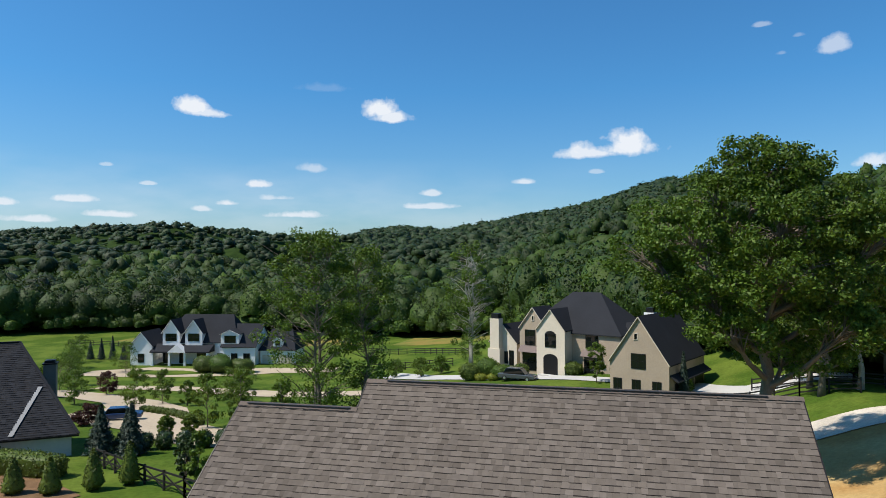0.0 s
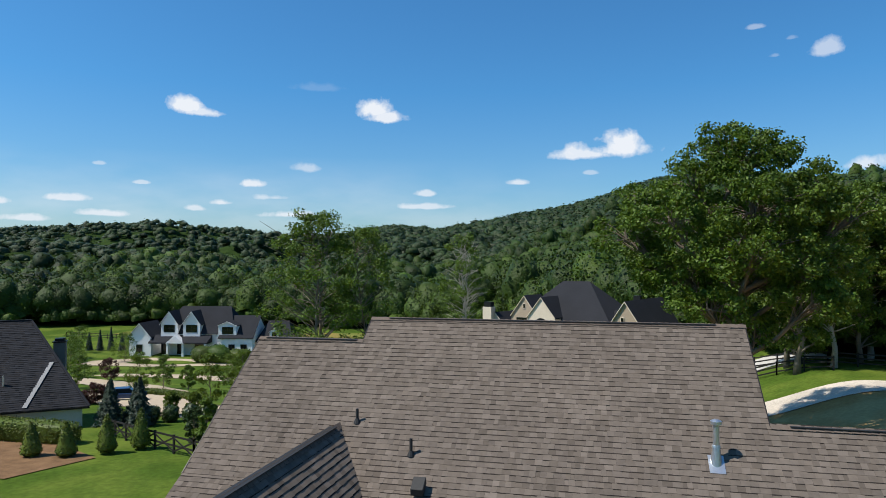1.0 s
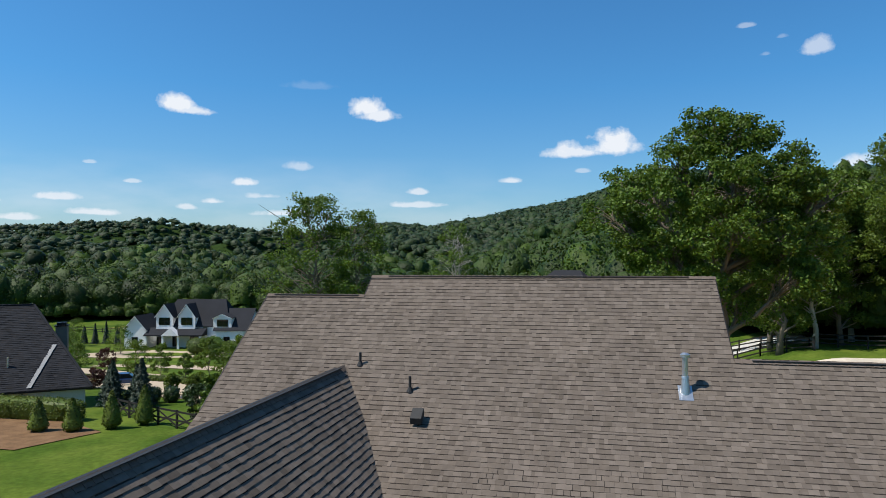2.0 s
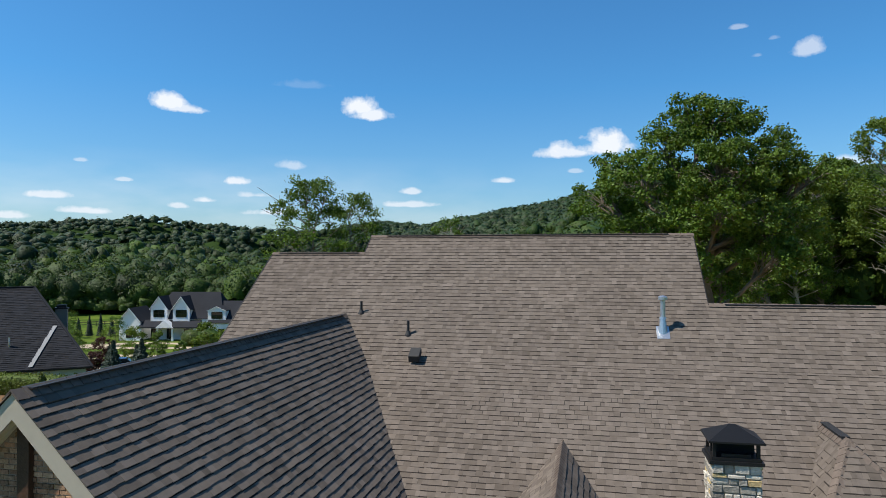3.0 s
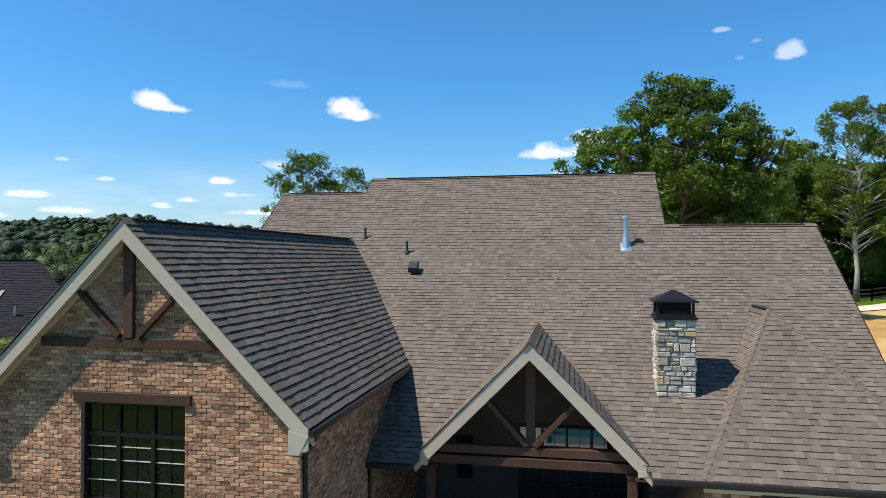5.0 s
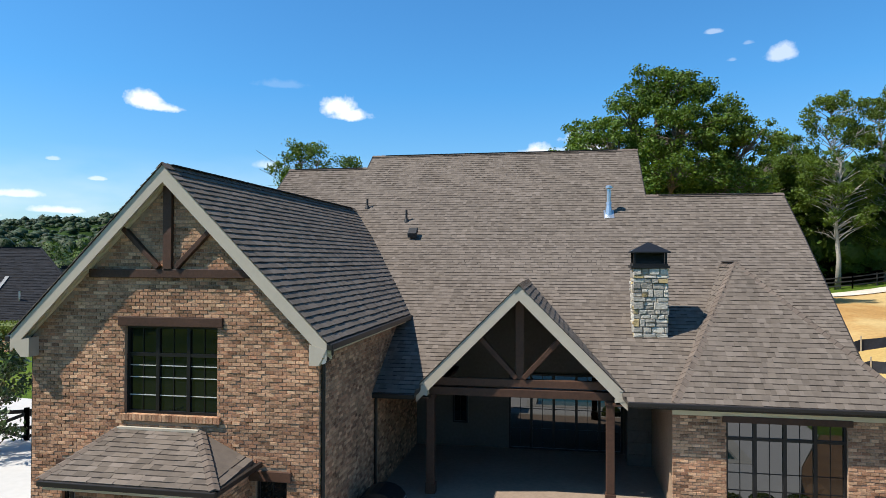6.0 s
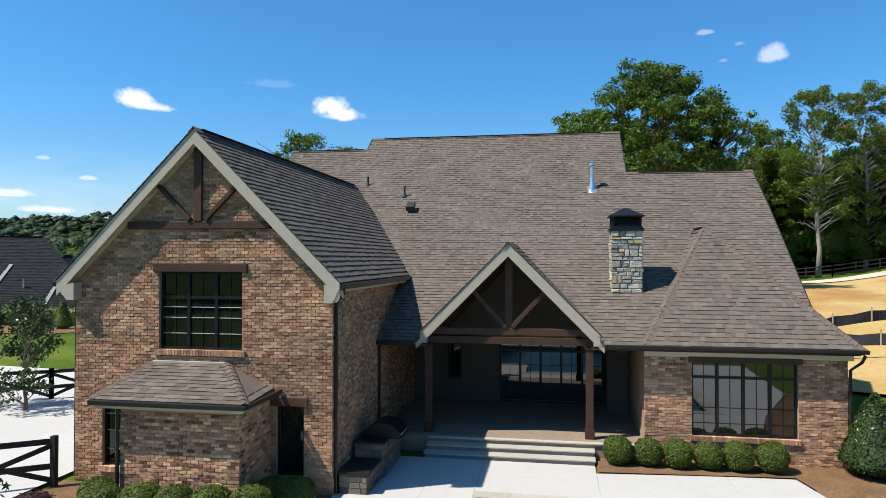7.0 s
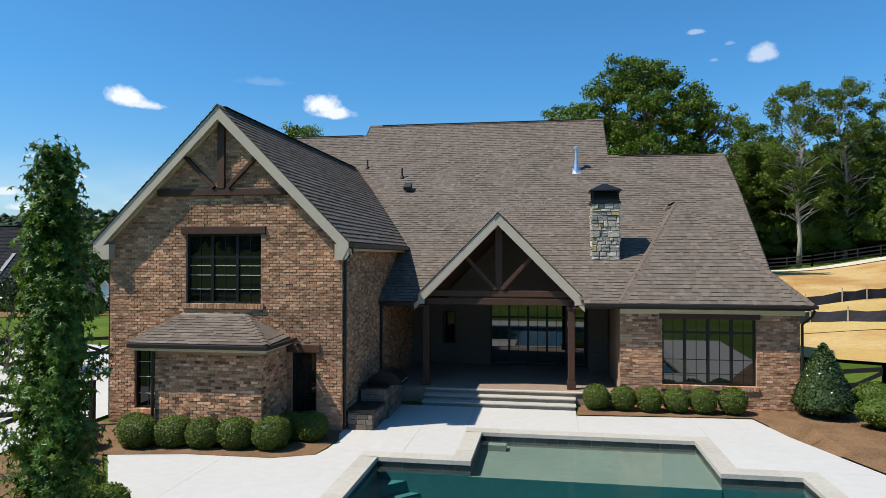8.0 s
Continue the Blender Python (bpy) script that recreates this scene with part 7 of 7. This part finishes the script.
for k, (x, y) in enumerate(((-19.0, 101.5), (-17.0, 100.5), (4.6, 92.5), (6.6, 90.2), (7.6, 89.4))):
    shrub("golden_shrub", "yellow-green low shrub before the manor", (x, y), (0.9, 0.8, 0.55), 700, 0.10, YELLOW_LEAF, 430 + k, "golden shrubs")
part_tree = spruce((8.8, 86.2), 5.0, 1.0, 440)


# ---- parked cars ----
def car(label, at, turn, paint, length=4.8, high=1.5):
    root = thing("parked_car", label, "car", (at[0], at[1], float(land(*at)) + 0.06))
    root.rotation_euler = (0, 0, radians(turn))
    body = Solid().prism([(-length / 2, -0.9, 0.35), (length / 2, -0.9, 0.35), (length / 2, -0.9, 0.8), (length * 0.30, -0.9, 0.95), (-length / 2, -0.9, 0.98)], (0, 1.8, 0))
    part("body", body, paint, root, bevel=0.08)
    part("cabin", Solid().prism([(-length * 0.36, -0.78, 0.98), (length * 0.26, -0.78, 0.96), (length * 0.12, -0.72, high), (-length * 0.28, -0.72, high)], (0, 1.5, 0)), PANE, root, bevel=0.05)
    part("roof", Solid().box(-length * 0.27, length * 0.11, -0.70, 0.74, high + 0.002, high + 0.05), paint, root, bevel=0.02)
    for x in (-length * 0.31, length * 0.31):
        for y in (-0.92, 0.74):
            w = part("wheel", Solid().tube([(x, y, 0.34), (x, y + 0.18, 0.34)], [0.34, 0.34], 14), GUTTER, root)
            part("rim", Solid().tube([(x, y - 0.01, 0.34), (x, y + 0.19, 0.34)], [0.2, 0.2], 12), STEEL, w)
    return root


BLUE = material("dark_blue_car_paint", (0.02, 0.05, 0.13), 0.25, 0.3, 0.05, 2.0, 0.0, spec=0.6)
SILVER = material("dark_silver_car_paint", (0.10, 0.11, 0.12), 0.25, 0.4, 0.05, 2.0, 0.0, spec=0.6)
car("dark blue car parked on the tan drive", (-57.0, 69.5), 30, BLUE)
car("dark pickup parked before the tan manor", (-13.0, 98.6), -12, SILVER, 5.6, 1.75)

# ---- outdoor kitchen by the wing ----
DARK_STONE = material("dark_brown_ledgestone", (0.15, 0.125, 0.10), 0.9, 0, 0.4, 7.0, 0.8, 26, objects=0.8)
kitchen = thing("outdoor_kitchen", "stone outdoor kitchen with a covered black grill against the brick wall", "outdoor kitchen", (0, 0, 0))
base_k = part("stone_base", Solid().box(-3.36, -2.55, 4.1, 6.1, -0.02, 0.92), STONE_JOINT, kitchen)
low_k = part("stone_bench", Solid().box(-3.36, -2.62, 2.75, 4.1, -0.02, 0.50), STONE_JOINT, kitchen)
for parent_k, y0, y1, top in ((base_k, 4.1, 6.1, 0.92), (low_k, 2.75, 4.1, 0.50)):
    x = -2.55 if parent_k == base_k else -2.62
    z = 0.0
    while z < top - 0.05:
        h = 0.15
        u = y0
        while u < y1 - 0.02:
            w = min(RNG.uniform(0.2, 0.4), y1 - u)
            part("stone", Solid().box(x - 0.01, x + 0.03, u + 0.008, u + w - 0.008, z + 0.008, min(z + h, top) - 0.008), DARK_STONE, parent_k)
            u += w
        u = -3.36
        while u < x - 0.02:
            w = min(RNG.uniform(0.2, 0.4), x - u)
            part("stone", Solid().box(u + 0.008, u + w - 0.008, y0 - 0.03, y0 + 0.01, z + 0.008, min(z + h, top) - 0.008), DARK_STONE, parent_k)
            u += w
        z += h
part("counter", Solid().box(-3.40, -2.50, 4.05, 6.15, 0.92, 0.97), GUTTER, kitchen)
part("bench_top", Solid().box(-3.40, -2.57, 2.70, 4.04, 0.50, 0.55), GUTTER, kitchen)
hood = [(-3.25 + 0.55 * (1 - math.cos(t)) / 1.0, 4.5, 0.972 + 0.42 * math.sin(t)) for t in np.linspace(0, math.pi, 9)]
grill = part("grill_hood", Solid().prism(hood, (0, 0.95, 0)), CAP_METAL, kitchen, "black barbecue lid")
part("grill_handle", Solid().tube([(-2.16, 4.6, 1.08), (-2.14, 4.95, 1.10), (-2.16, 5.35, 1.08)], [0.018] * 3, 8), STEEL, grill)
